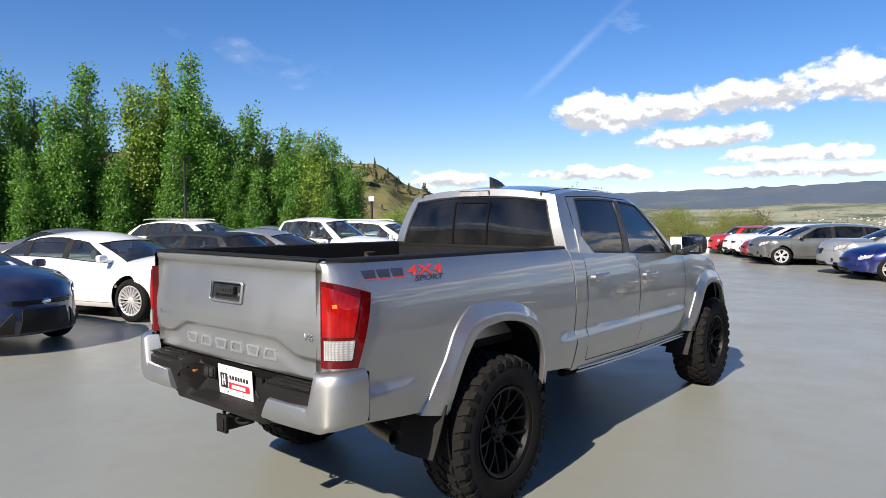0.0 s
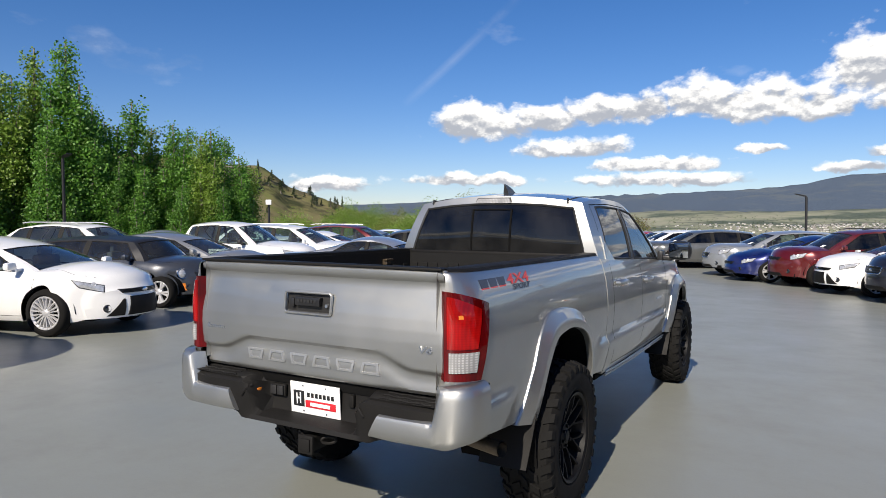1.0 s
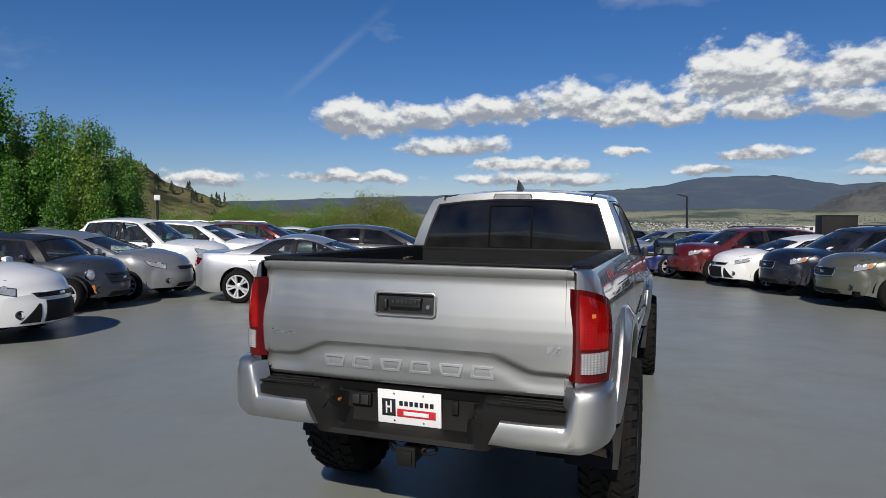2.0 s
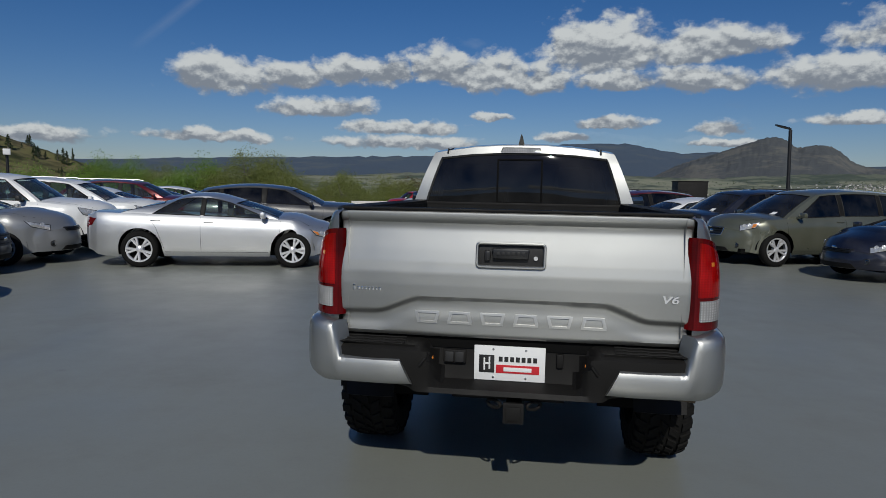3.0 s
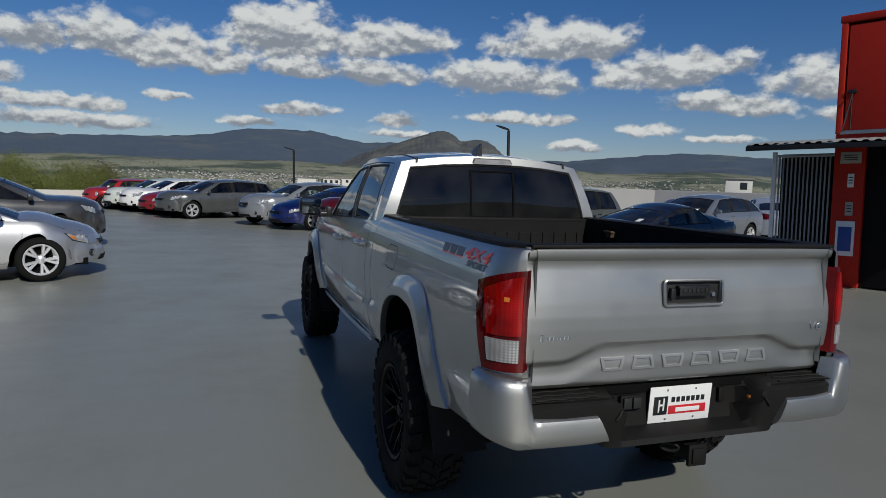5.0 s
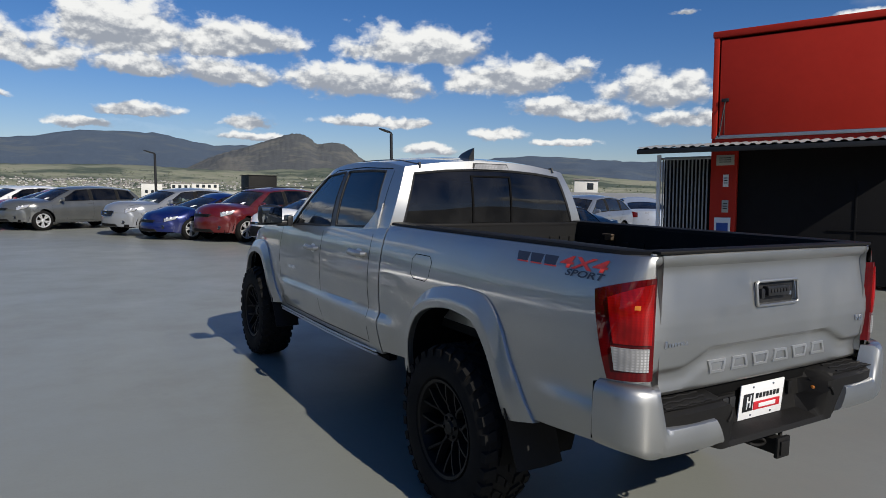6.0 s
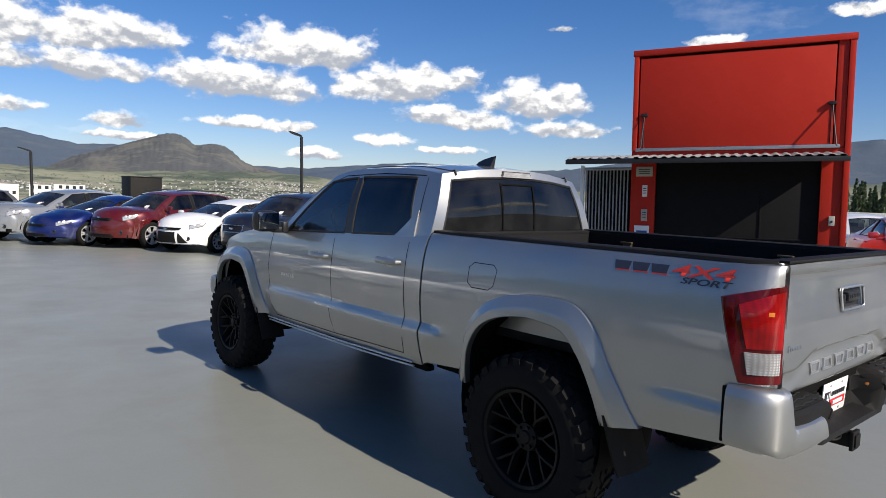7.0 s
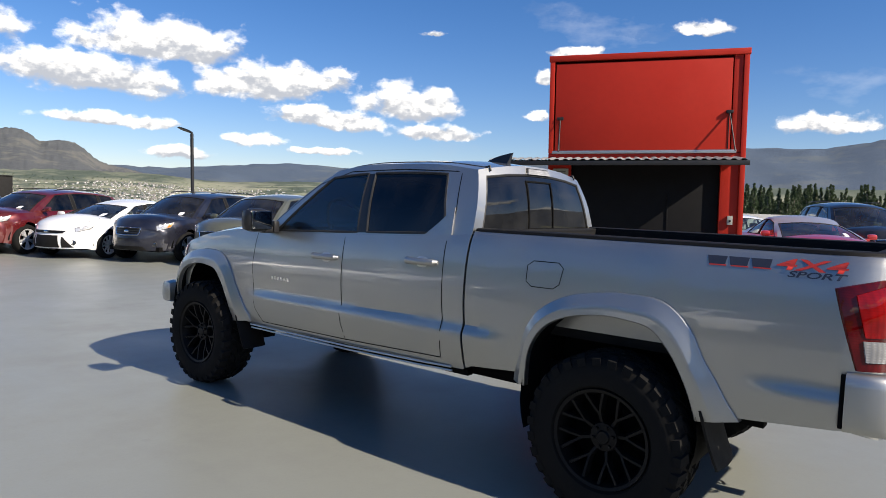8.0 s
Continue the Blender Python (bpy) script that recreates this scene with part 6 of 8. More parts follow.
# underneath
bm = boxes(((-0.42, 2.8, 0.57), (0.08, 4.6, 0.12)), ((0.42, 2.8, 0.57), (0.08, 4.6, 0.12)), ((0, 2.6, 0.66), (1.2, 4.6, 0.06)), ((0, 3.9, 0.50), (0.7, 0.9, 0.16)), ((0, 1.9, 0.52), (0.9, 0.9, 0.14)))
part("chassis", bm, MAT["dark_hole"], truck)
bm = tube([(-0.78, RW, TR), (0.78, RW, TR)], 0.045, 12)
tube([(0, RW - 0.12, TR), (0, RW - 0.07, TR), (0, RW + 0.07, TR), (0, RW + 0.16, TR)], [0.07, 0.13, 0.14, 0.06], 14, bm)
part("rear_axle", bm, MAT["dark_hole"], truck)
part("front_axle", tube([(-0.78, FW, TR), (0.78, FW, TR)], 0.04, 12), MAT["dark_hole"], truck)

# bed inside
bm = bmesh.new()
box(bm, (0, 1.02, 0.865), (1.39, 1.93, 0.03))
for sx in (-1, 1):
    box(bm, (sx * 0.688, 1.02, 1.13), (0.02, 1.93, 0.53))
    for k in range(14):
        box(bm, (sx * 0.676, 0.14 + k * 0.135, 1.09), (0.012, 0.06, 0.42), bevel=0.004)
    box(bm, (sx * 0.60, RW, 0.97), (0.18, 0.75, 0.2), bevel=0.04)
box(bm, (0, 1.985, 1.12), (1.39, 0.03, 0.53))
for k in range(15):
    box(bm, (-0.63 + k * 0.09, 1.02, 0.886), (0.045, 1.9, 0.014), bevel=0.004)
    box(bm, (-0.63 + k * 0.09, 1.966, 1.10), (0.05, 0.014, 0.42), bevel=0.004)
part("bed_liner", bm, MAT["liner"], truck, "black ribbed bed liner", flat=True)
for sx in (-1, 1):
    rows = []
    for y in np.linspace(0.03, 2.03, 24):
        w = tk_taper(y) * tk_x(y, 1.385)
        rows.append([(sx * (w - 0.010), y, 1.398), (sx * (w - 0.016), y, 1.412), (sx * (w - 0.03), y, 1.417), (sx * 0.70, y, 1.417), (sx * 0.685, y, 1.412), (sx * 0.68, y, 1.36)])
    bm = grid(rows)
    bmesh.ops.recalc_face_normals(bm, faces=bm.faces[:])
    part("rail_cap", bm, MAT["step_plastic"], truck, "black plastic bed rail cap")
    for yc in (0.55, 1.62):
        part("tie_down_cleat", boxes(((sx * 0.660, yc, 1.325), (0.04, 0.06, 0.04)), ((sx * 0.645, yc, 1.342), (0.03, 0.09, 0.014)), bevel=0.006), MAT["rust"], truck, "small metal tie-down cleat")
part("front_rail_cap", boxes(((0, 2.0, 1.392), (1.40, 0.06, 0.03)), bevel=0.008), MAT["step_plastic"], truck, "black plastic bed rail cap")

# doors: gap lines, handles, badges, fuel flap
for sx, sk in ((-1, "-x"), (1, "+x")):
    gaps = bmesh.new()
    seam(T, sk, [(3.075, 1.30), (3.07, 0.72), (3.05, 0.61)], bm=gaps)
    seam(T, sk, [(2.215, 1.33), (2.20, 0.80), (2.215, 0.635)], bm=gaps)
    seam(T, sk, [(4.03, 1.28), (4.06, 1.0), (4.03, 0.70), (3.96, 0.60)], bm=gaps)
    seam(T, sk, [(3.96, 0.60), (3.05, 0.607), (2.215, 0.63)], bm=gaps)
    seam(TC, sk, [(2.215, 1.36), (2.20, 1.52), (2.235, 1.74)], bm=gaps)
    seam(TC, sk, [(2.235, 1.752), (2.7, 1.768), (3.2, 1.752), (3.5, 1.66), (3.80, 1.43), (3.95, 1.29)], bm=gaps, w=0.006)
    for bm in islands(gaps):
        part("door_gap", bm, MAT["dark_hole"], truck)
    part("bed_gap", boxes(((sx * 0.755, 2.043, 1.0), (0.09, 0.008, 0.76)), bevel=0.001), MAT["dark_hole"], truck)
    for yh, zh_ in ((3.235, 1.158), (2.375, 1.195)):
        part("handle_cup", patch(T, sk, [(yh - 0.045, zh_ - 0.040), (yh + 0.045, zh_ - 0.040), (yh + 0.055, zh_ + 0.036), (yh - 0.055, zh_ + 0.036)], 6, 6, -0.002, 0.004, 0.010), MAT["mark_silver"], truck, "rounded finger cup behind the door handle")
        pts = [onto(T, sk, yh + d, zh_ + 0.003, o)[0] for d, o in ((-0.118, 0.002), (-0.100, 0.022), (-0.06, 0.033), (0.0, 0.038), (0.06, 0.034), (0.10, 0.023), (0.118, 0.002))]
        part("door_handle", tube(pts, [0.013, 0.020, 0.021, 0.020, 0.021, 0.024, 0.015], 12), SILVER, truck, "silver door pull handle")
    for k in range(6):
        yk = 3.62 + 0.036 * k
        part("door_badge", patch(T, sk, [(yk, 0.945), (yk + 0.026, 0.945), (yk + 0.024, 0.968), (yk + 0.002, 0.968)], 1, 1, 0.004, 0.004), MAT["chrome"], truck, "small chrome badge mark")
    # bedside graphics: three plain dark marks, red 4X4, dark SPORT
    dr = 1 if sx > 0 else -1          # reading direction along y
    y_start = 0.155 if sx > 0 else 0.715
    for k, (w0, cut) in enumerate(((0.080, 0.0), (0.080, 0.0), (0.080, 0.0))):
        a0 = y_start + dr * (0.005 + 0.092 * k)
        quad = [(a0 + dr * 0.01, 1.325), (a0 + dr * w0, 1.325), (a0 + dr * (w0 + 0.006), 1.362), (a0, 1.362)]
        part("graphic_mark", patch(T, sk, quad, 4, 2, 0.0015, 0.002), MAT["decal_dark"], truck, "dark graphic mark with a red edge")
        edge_q = [(a0 + dr * 0.012, 1.319), (a0 + dr * (w0 + 0.004), 1.319), (a0 + dr * (w0 + 0.004), 1.3245), (a0 + dr * 0.012, 1.3245)]
        part("graphic_edge", patch(T, sk, edge_q, 4, 1, 0.0015, 0.002), MAT["decal_red"], truck)

    def side_text(txt, size, y_mid, z_mid, mat, shear, wide):
        o = letters(txt, size, 0.0, "graphic_letters", mat, truck, Matrix.Identity(4), shear, wide=wide)
        for v in o.data.vertices:
            p, _ = onto(T, sk, y_mid + dr * v.co.x, z_mid + v.co.y, 0.003)
            v.co = p
        return o
    side_text("4X4", 0.066, y_start + dr * 0.422, 1.344, MAT["decal_red"], 0.15, 2.35)
    side_text("SPORT", 0.036, y_start + dr * 0.442, 1.306, MAT["decal_dark"], 0.25, 1.95)
gaps = bmesh.new()
loop = [(1.635, 1.15), (1.60, 1.125), (1.47, 1.125), (1.435, 1.15), (1.42, 1.235), (1.45, 1.262), (1.60, 1.262), (1.635, 1.235), (1.635, 1.15)]
seam(T, "-x", loop, bm=gaps, w=0.0045)
part("fuel_flap_gap", gaps, MAT["dark_hole"], truck)
# rocker step and lower trim
for sx in (-1, 1):
    part("rocker_trim", boxes(((sx * 0.755, 3.05, 0.552), (0.06, 2.0, 0.04)), bevel=0.012), MAT["dark_hole"], truck, "black rocker trim under the doors")
    for zs_, xs_ in ((0.563, 0.832), (0.538, 0.822)):
        part("sill_strip", tube([(sx * xs_, 2.14, zs_ + 0.02), (sx * (xs_ + 0.004), 2.4, zs_ + 0.012), (sx * (xs_ + 0.004), 3.0, zs_), (sx * xs_, 4.12, zs_ - 0.004)], 0.007, 8), MAT["mark_silver"], truck, "bright moulding strip along the sill")
# door mirrors
for sx in (-1, 1):
    bm = bmesh.new()
    box(bm, (sx * 1.03, 3.80, 1.385), (0.20, 0.13, 0.168), bevel=0.058)
    box(bm, (sx * 0.90, 3.83, 1.315), (0.14, 0.07, 0.05), bevel=0.015)
    mir = part("door_mirror", bm, MAT["plate_black"], truck, "black door mirror", sharp=60)
    part("mirror_glass", boxes(((sx * 1.03, 3.733, 1.387), (0.165, 0.012, 0.130)), bevel=0.03), MAT["mirror"], mir, "mirror glass")
    part("mirror_arm", boxes(((sx * 0.86, 3.84, 1.335), (0.05, 0.12, 0.09)), bevel=0.015), MAT["plate_black"], mir)
# lamps and grille at the front
for sx in (-1, 1):
    part("headlight", patch(T, "+y", [(sx * 0.52, 0.93), (sx * 0.78, 0.96), (sx * 0.80, 1.08), (sx * 0.56, 1.05)], 8, 4, 0.008, 0.05), MAT["clear_lens"], truck)
    part("headlight_side", patch(T, "-x" if sx < 0 else "+x", [(5.12, 0.98), (5.26, 0.96), (5.24, 1.06), (5.06, 1.12)], 5, 4, 0.006, 0.02), MAT["clear_lens"], truck)
part("grille", patch(T, "+y", [(-0.46, 0.82), (0.46, 0.82), (0.50, 1.02), (-0.50, 1.02)], 8, 4, 0.006, 0.04), MAT["plate_black"], truck)
part("front_bumper", boxes(((0, 5.50, 0.66), (1.56, 0.16, 0.20)), bevel=0.06), SILVER, truck, "silver front bumper")
part("front_air_dam", boxes(((0, 5.42, 0.53), (1.40, 0.14, 0.08)), bevel=0.03), MAT["step_plastic"], truck)
# cab inside
part("cab_floor", boxes(((0, 3.0, 1.24), (1.5, 1.85, 0.05))), MAT["interior"], truck)
part("dashboard", boxes(((0, 3.86, 1.29), (1.46, 0.30, 0.12)), bevel=0.05), MAT["interior"], truck)
for sx in (-1, 1):
    for ys_, tilt in ((3.02, 12), (2.36, 10)):
        bm = bmesh.new()
        box(bm, (0, 0, 0.10), (0.48, 0.13, 0.46), bevel=0.05)
        box(bm, (0, -0.02, 0.43), (0.26, 0.10, 0.17), bevel=0.045)
        part("seat", bm, MAT["seat"], truck).matrix_basis = pose(sx * 0.38, ys_, 1.18, -tilt if False else tilt, 0, 0)
part("steering_wheel", tube([(-0.38 + 0.18 * math.cos(a), 3.56 + 0.07 * math.sin(a), 1.40 + 0.16 * math.sin(a)) for a in np.linspace(0, 2 * math.pi, 25)], 0.014, 8), MAT["interior"], truck)

# ---- parked cars ----
def car_at(wheel, heading, style, right=True):
    """The pose of a car whose front wheel (right or left one) touches the deck at wheel, nose along heading (degrees from +x)."""
    P = STYLE[style]
    m = pose(0, 0, 0, 0, 0, heading - 90)
    o = m @ Vector(((1 if right else -1) * (P["W"] / 2 - 0.1), P["wb"] / 2, 0))
    return Matrix.Translation((wheel[0] - o.x, wheel[1] - o.y, 0)) @ m


NAVY, WHITE, GREY = (0.012, 0.016, 0.05), (0.80, 0.80, 0.785), (0.10, 0.10, 0.105)
RED, BLUE = (0.115, 0.006, 0.005), (0.005, 0.013, 0.105)
# along the west side, noses to the aisle
make_car("hatchback", "hatch", car_at((-6.25, 0.05), 18, "hatch"), NAVY, "dark navy compact wagon with a black grille, nose to the aisle", rim="seven", face="wide")
make_car("hatchback", "hatch", car_at((-7.2, 2.87), 18, "hatch"), WHITE, "white five-door hatchback with multi-spoke alloy wheels", rim="mesh", face="wide", r=0.335)
make_car("mini_car", "mini", car_at((-8.6, 5.75), 18, "mini"), (0.045, 0.05, 0.06), "small dark grey hatchback with a black roof", markers=True, rim="five", roof_col=MAT["plate_black"], face="tall")
make_car("hatchback", "hatch", car_at((-9.05, 7.5), 18, "hatch"), (0.25, 0.255, 0.26), "silver grey hatchback beside a small black-roofed car", rim="ten")
make_car("pickup_truck", "pickup", car_at((-9.53, 9.5), 18, "pickup"), WHITE, "white crew-cab pickup truck among smaller cars", "pickup truck", rim="six", face="tall")
make_car("crossover", "suv", car_at((-10.2, 12.5), 18, "suv"), WHITE, "white crossover beside a white pickup truck", rails=True)
make_car("sedan", "sedan", car_at((-10.7, 15.1), 18, "sedan"), WHITE, "white sedan in a row of parked cars")
make_car("crossover", "suv", car_at((-11.8, 17.8), 18, "suv"), RED, "red crossover in a row of parked cars", rails=True)
make_car("sedan", "sedan", car_at((-12.4, 20.5), 18, "sedan"), (0.2, 0.21, 0.22), "grey sedan in a row of parked cars")
make_car("hatchback", "hatch", car_at((-13.2, 23.2), 18, "hatch"), WHITE, "white hatchback near the deck's edge", rim="ten")
make_car("crossover", "suv", pose(-15.5, 8.8, 0, 0, 0, 18 - 90), WHITE, "white long-roofed crossover with roof rails", rails=True, rim="ten")
make_car("sedan", "sedan", pose(-15.0, 5.2, 0, 0, 0, 18 - 90), GREY, "dark grey sedan behind a row of hatchbacks")
make_car("crossover", "suv", pose(-16.0, 1.8, 0, 0, 0, 18 - 90), (0.03, 0.03, 0.033), "black crossover behind a row of hatchbacks", H=1.54)
make_car("sedan", "sedan", pose(-16.8, 12.6, 0, 0, 0, 18 - 90), (0.24, 0.25, 0.25), "grey sedan behind a white pickup truck")
make_car("crossover", "suv", pose(-18.2, 17.5, 0, 0, 0, 18 - 90), WHITE, "white crossover parked near the trees", H=1.54)
make_car("sedan", "sedan", car_at((-4.22, 8.76), 15.5, "sedan"), MAT["sedan_silver"], "silver four-door sedan with five-spoke alloy wheels", rim="five", amber=True, cowl=0.755, roof=(0.555, 0.325), back=0.14, belt=(0.945, 0.88), hood=(0.875, 0.66), tail=0.965, H=1.35, wb=2.65, fo=0.88, L=4.55)
make_car("crossover", "suv", car_at((-4.85, 13.1), 18, "suv"), (0.075, 0.074, 0.074), "dark grey crossover behind a silver sedan", rim="five", H=1.54, glass_key="glass_dark", roof=(0.57, 0.16), cowl=0.75)
# along the east side
make_car("small_hatchback", "mini", car_at((-6.5, 30.0), 212, "mini", False), (0.5, 0.02, 0.02), "small red hatchback by the concrete parapet", rim="six")
make_car("crossover", "suv", car_at((-5.2, 28.9), 208, "suv", False), (0.62, 0.66, 0.60), "pale green-white crossover in a row", rim="five", H=1.42, r=0.32, belt=(0.95, 0.91), hood=(0.90, 0.79), tail=0.93)
make_car("crossover", "suv", car_at((-4.4, 27.3), 207, "suv", False), WHITE, "white crossover with dark windows", rim="five", H=1.44, r=0.32, belt=(0.96, 0.92), hood=(0.91, 0.80), tail=0.94, glass_key="glass_dark")
make_car("sedan", "sedan", car_at((-3.5, 25.5), 206, "sedan", False), (0.30, 0.015, 0.02), "dark red sedan between crossovers", rim="five")
make_car("crossover", "suv", car_at((-2.75, 23.6), 206, "suv", False), (0.105, 0.11, 0.108), "grey-green large crossover with alloy wheels", rim="five", glass_key="glass_dark", L=4.6, H=1.49, r=0.33, belt=(0.99, 0.94), hood=(0.935, 0.82), tail=0.97, fall=0.10, roof=(0.56, 0.10))
make_car("crossover", "suv", car_at((0.1, 20.4), 205, "suv", False), (0.27, 0.285, 0.30), "silver crossover with an angular nose", rim="ten", face="framed", H=1.50, belt=(1.02, 0.97), hood=(0.97, 0.86), tail=1.0)
make_car("sedan", "sedan", car_at((0.98, 18.6), 204, "sedan", False), BLUE, "bright blue sedan with alloy wheels", rim="five", L=4.5, cowl=0.74, roof=(0.53, 0.31))
make_car("crossover", "suv", car_at((2.24, 17.35), 205, "suv", False), RED, "red crossover with five-spoke alloy wheels", rim="five", H=1.58, L=4.5, rails="black", cowl=0.75, roof=(0.58, 0.10), fall=0.10, glass_key="glass_dark")
make_car("hatchback", "hatch", car_at((3.32, 15.55), 204, "hatch", False), WHITE, "white hatchback with a black lower grille", rim="ten", face="wide")
make_car("crossover", "suv", car_at((4.3, 13.8), 202, "suv", False), (0.013, 0.014, 0.024), "dark navy crossover with a chrome-framed grille and alloy wheels", rim="five", face="framed", amber=True, rails="black", H=1.64, fall=0.08, roof=(0.57, 0.10), glass_key="glass_dark")
make_car("crossover", "suv", car_at((5.08, 11.75), 201, "suv", False), (0.115, 0.12, 0.088), "olive grey crossover with alloy wheels", rim="five", glass_key="glass_dark", H=1.66, roof=(0.57, 0.085), fall=0.07, amber=True, cowl=0.755, face="framed")
make_car("sedan", "sedan", car_at((6.55, 9.32), 197, "sedan", False), (0.014, 0.015, 0.027), "dark navy sedan with alloy wheels", rim="five", amber=True, cowl=0.775, roof=(0.55, 0.31), L=4.5, H=1.35)
make_car("sedan", "sedan", pose(16.2, 15.8, 0, 0, 0, 58 - 90), (0.42, 0.47, 0.55), "pale blue-silver sedan seen from behind near the parapet", H=1.50, belt=(1.05, 1.0), tail=1.08, hood=(1.0, 0.8))
make_car("crossover", "suv", pose(11.7, 13.9, 0, 0, 0, 200 - 90), (0.19, 0.21, 0.24), "blue-grey crossover near the parapet", H=1.56)
make_car("sedan", "sedan", pose(13.6, 17.2, 0, 0, 0, 205 - 90), RED, "red sedan near the parapet wall")
# the red car's roof highlight is painted in as a pale colour
make_car("coupe", "sedan", pose(11.37, 2.34, 0.0, 0, 0, 208 - 90), (0.50, 0.02, 0.02), "red two-door car beside the kiosk, its roof highlight painted pale", roof_col=paint("pale_roof", (0.34, 0.34, 0.36)), H=1.60, r=0.36, belt=(1.16, 1.14), hood=(1.12, 0.92), tail=1.16, roof=(0.52, 0.33), cowl=0.72)
make_car("crossover", "suv", pose(15.8, 2.0, 0.0, 0, 0, 206 - 90), (0.012, 0.012, 0.014), "black crossover with a chrome twin grille", rails="black", face="framed", fall=0.06, bar_mat="chrome", H=2.0, r=0.42, belt=(1.36, 1.32), hood=(1.32, 1.22), tail=1.34)
make_car("crossover", "suv", pose(18.6, 5.4, 0.0, 0, 0, 215 - 90), WHITE, "white crossover behind the red kiosk")

# ---- lamp posts ----
def lamp_post(x, y, h, yaw, label, flood=False):
    o = thing("lamp_post", Matrix.Translation((x, y, 0)) @ pose(0, 0, 0, 0, 0, yaw) @ pose(0, 0, 0, -1.2, -0.8, 0), label, "lamp post", "deck lamp posts")
    part("pole", tube([(0, 0, 0), (0, 0, h * 0.5), (0, 0, h)], [0.062, 0.058, 0.055], 12), MAT["post_black"], o)
    part("base_plate", boxes(((0, 0, 0.012), (0.3, 0.3, 0.024)), bevel=0.004), MAT["post_black"], o)
    if flood:
        part("floodlight", boxes(((0.0, -0.13, h - 0.04), (0.26, 0.14, 0.24)), bevel=0.02), MAT["white_card"], o, "white floodlight box")
    else:
        bm = bmesh.new()
        rows = []
        for k in range(9):
            t = k / 8
            w = 0.05 + 0.10 * math.sin(math.pi * min(1, t * 0.9 + 0.05)) ** 0.7
            z = h + 0.03 + 0.13 * t
            rows.append([(-0.05 - 0.42 * t, -w, z), (-0.05 - 0.42 * t, -w * 0.7, z + 0.045 * (1 - 0.5 * t)), (-0.05 - 0.42 * t, w * 0.7, z + 0.045 * (1 - 0.5 * t)), (-0.05 - 0.42 * t, w, z), (-0.05 - 0.42 * t, 0, z - 0.02)])
        grid(rows, bm, close=True)
        bm.verts.ensure_lookup_table()
        bm.faces.new([bm.verts[i] for i in range(5)])
        bm.faces.new([bm.verts[40 + i] for i in range(5)][::-1])
        bmesh.ops.recalc_face_normals(bm, faces=bm.faces[:])
        part("lamp_head", bm, MAT["post_black"], o, "flat black lamp head")
        part("neck", tube([(0, 0, h - 0.02), (0, 0, h + 0.03), (-0.06, 0, h + 0.06)], 0.035, 10), MAT["post_black"], o)
    return o


lamp_post(8.3, 20.15, 3.60, 0, "black lamp post with a single flat head")
lamp_post(1.75, 31.3, 2.95, 0, "black lamp post with a single flat head")
lamp_post(-22.2, 12.0, 3.95, 180, "black lamp post with a single flat head")
lamp_post(-20.7, 21.0, 2.65, 40, "black post with a white floodlight", True)

# ---- red kiosk ----
KA = math.degrees(math.atan2(3.27 - 6.87, 10.25 - 8.72))
KM = Matrix.Translation((8.72, 6.87, 0)) @ pose(0, 0, 0, 0, 0, KA) @ pose(0, 0, 0, 0.6, -1.2, 0)
# local x runs along the front from its west end, local y goes into the box
kiosk = thing("kiosk", KM, "red steel two-storey kiosk box with a dark screened hatch", "kiosk")
KW, KD, KH = 3.91, 2.4, 4.70
red = MAT["kiosk_red"]
part("shell", boxes(((KW / 2, KD / 2 + 0.07, KH - 0.02), (KW - 0.02, KD, 0.06)), ((KW / 2, KD, KH / 2), (KW - 0.02, 0.06, KH - 0.08)),
                    ((0.03, KD / 2, KH / 2), (0.06, KD - 0.08, KH - 0.08)), ((KW - 0.03, KD / 2, KH / 2), (0.06, KD - 0.08, KH - 0.08)), bevel=0.01), red, kiosk)
part("pillar", boxes(((0.245, 0.06, 1.36), (0.49, 0.14, 2.72)), bevel=0.01), red, kiosk)
part("pillar", boxes(((KW - 0.27, 0.06, 1.36), (0.36, 0.14, 2.72)), bevel=0.01), red, kiosk)
part("corner_post", boxes(((KW - 0.05, 0.02, KH / 2), (0.10, 0.16, KH)), ((KW - 0.19, 0.03, (2.72 + KH) / 2), (0.17, 0.12, KH - 2.74)), bevel=0.012), red, kiosk)
part("corner_post", boxes(((0.05, 0.02, 2.72 + (KH - 2.72) / 2), (0.10, 0.16, KH - 2.72)), bevel=0.012), red, kiosk)
part("beam", boxes(((KW / 2, 0.05, 2.60), (KW, 0.15, 0.22)), bevel=0.01), red, kiosk)
part("top_trim", boxes(((KW / 2, 0.02, KH + 0.01), (KW + 0.04, 0.18, 0.12)), bevel=0.012), MAT["kiosk_red"], kiosk)
hatch = part("raised_hatch", boxes((((0.13 + KW - 0.30) / 2, -0.005, (2.78 + KH - 0.1) / 2), (KW - 0.43, 0.07, KH - 0.1 - 2.78)), bevel=0.012), red, kiosk, "large red hatch panel raised above the canopy")
part("hatch_sill", boxes(((KW / 2 - 0.05, -0.03, 2.745), (KW - 0.25, 0.06, 0.065)), bevel=0.006), MAT["galvanised"], kiosk, "pale metal flashing")
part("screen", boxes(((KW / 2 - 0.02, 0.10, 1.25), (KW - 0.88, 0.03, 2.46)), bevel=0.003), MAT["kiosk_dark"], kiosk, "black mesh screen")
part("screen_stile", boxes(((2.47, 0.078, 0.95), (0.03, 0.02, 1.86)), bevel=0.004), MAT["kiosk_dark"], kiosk)
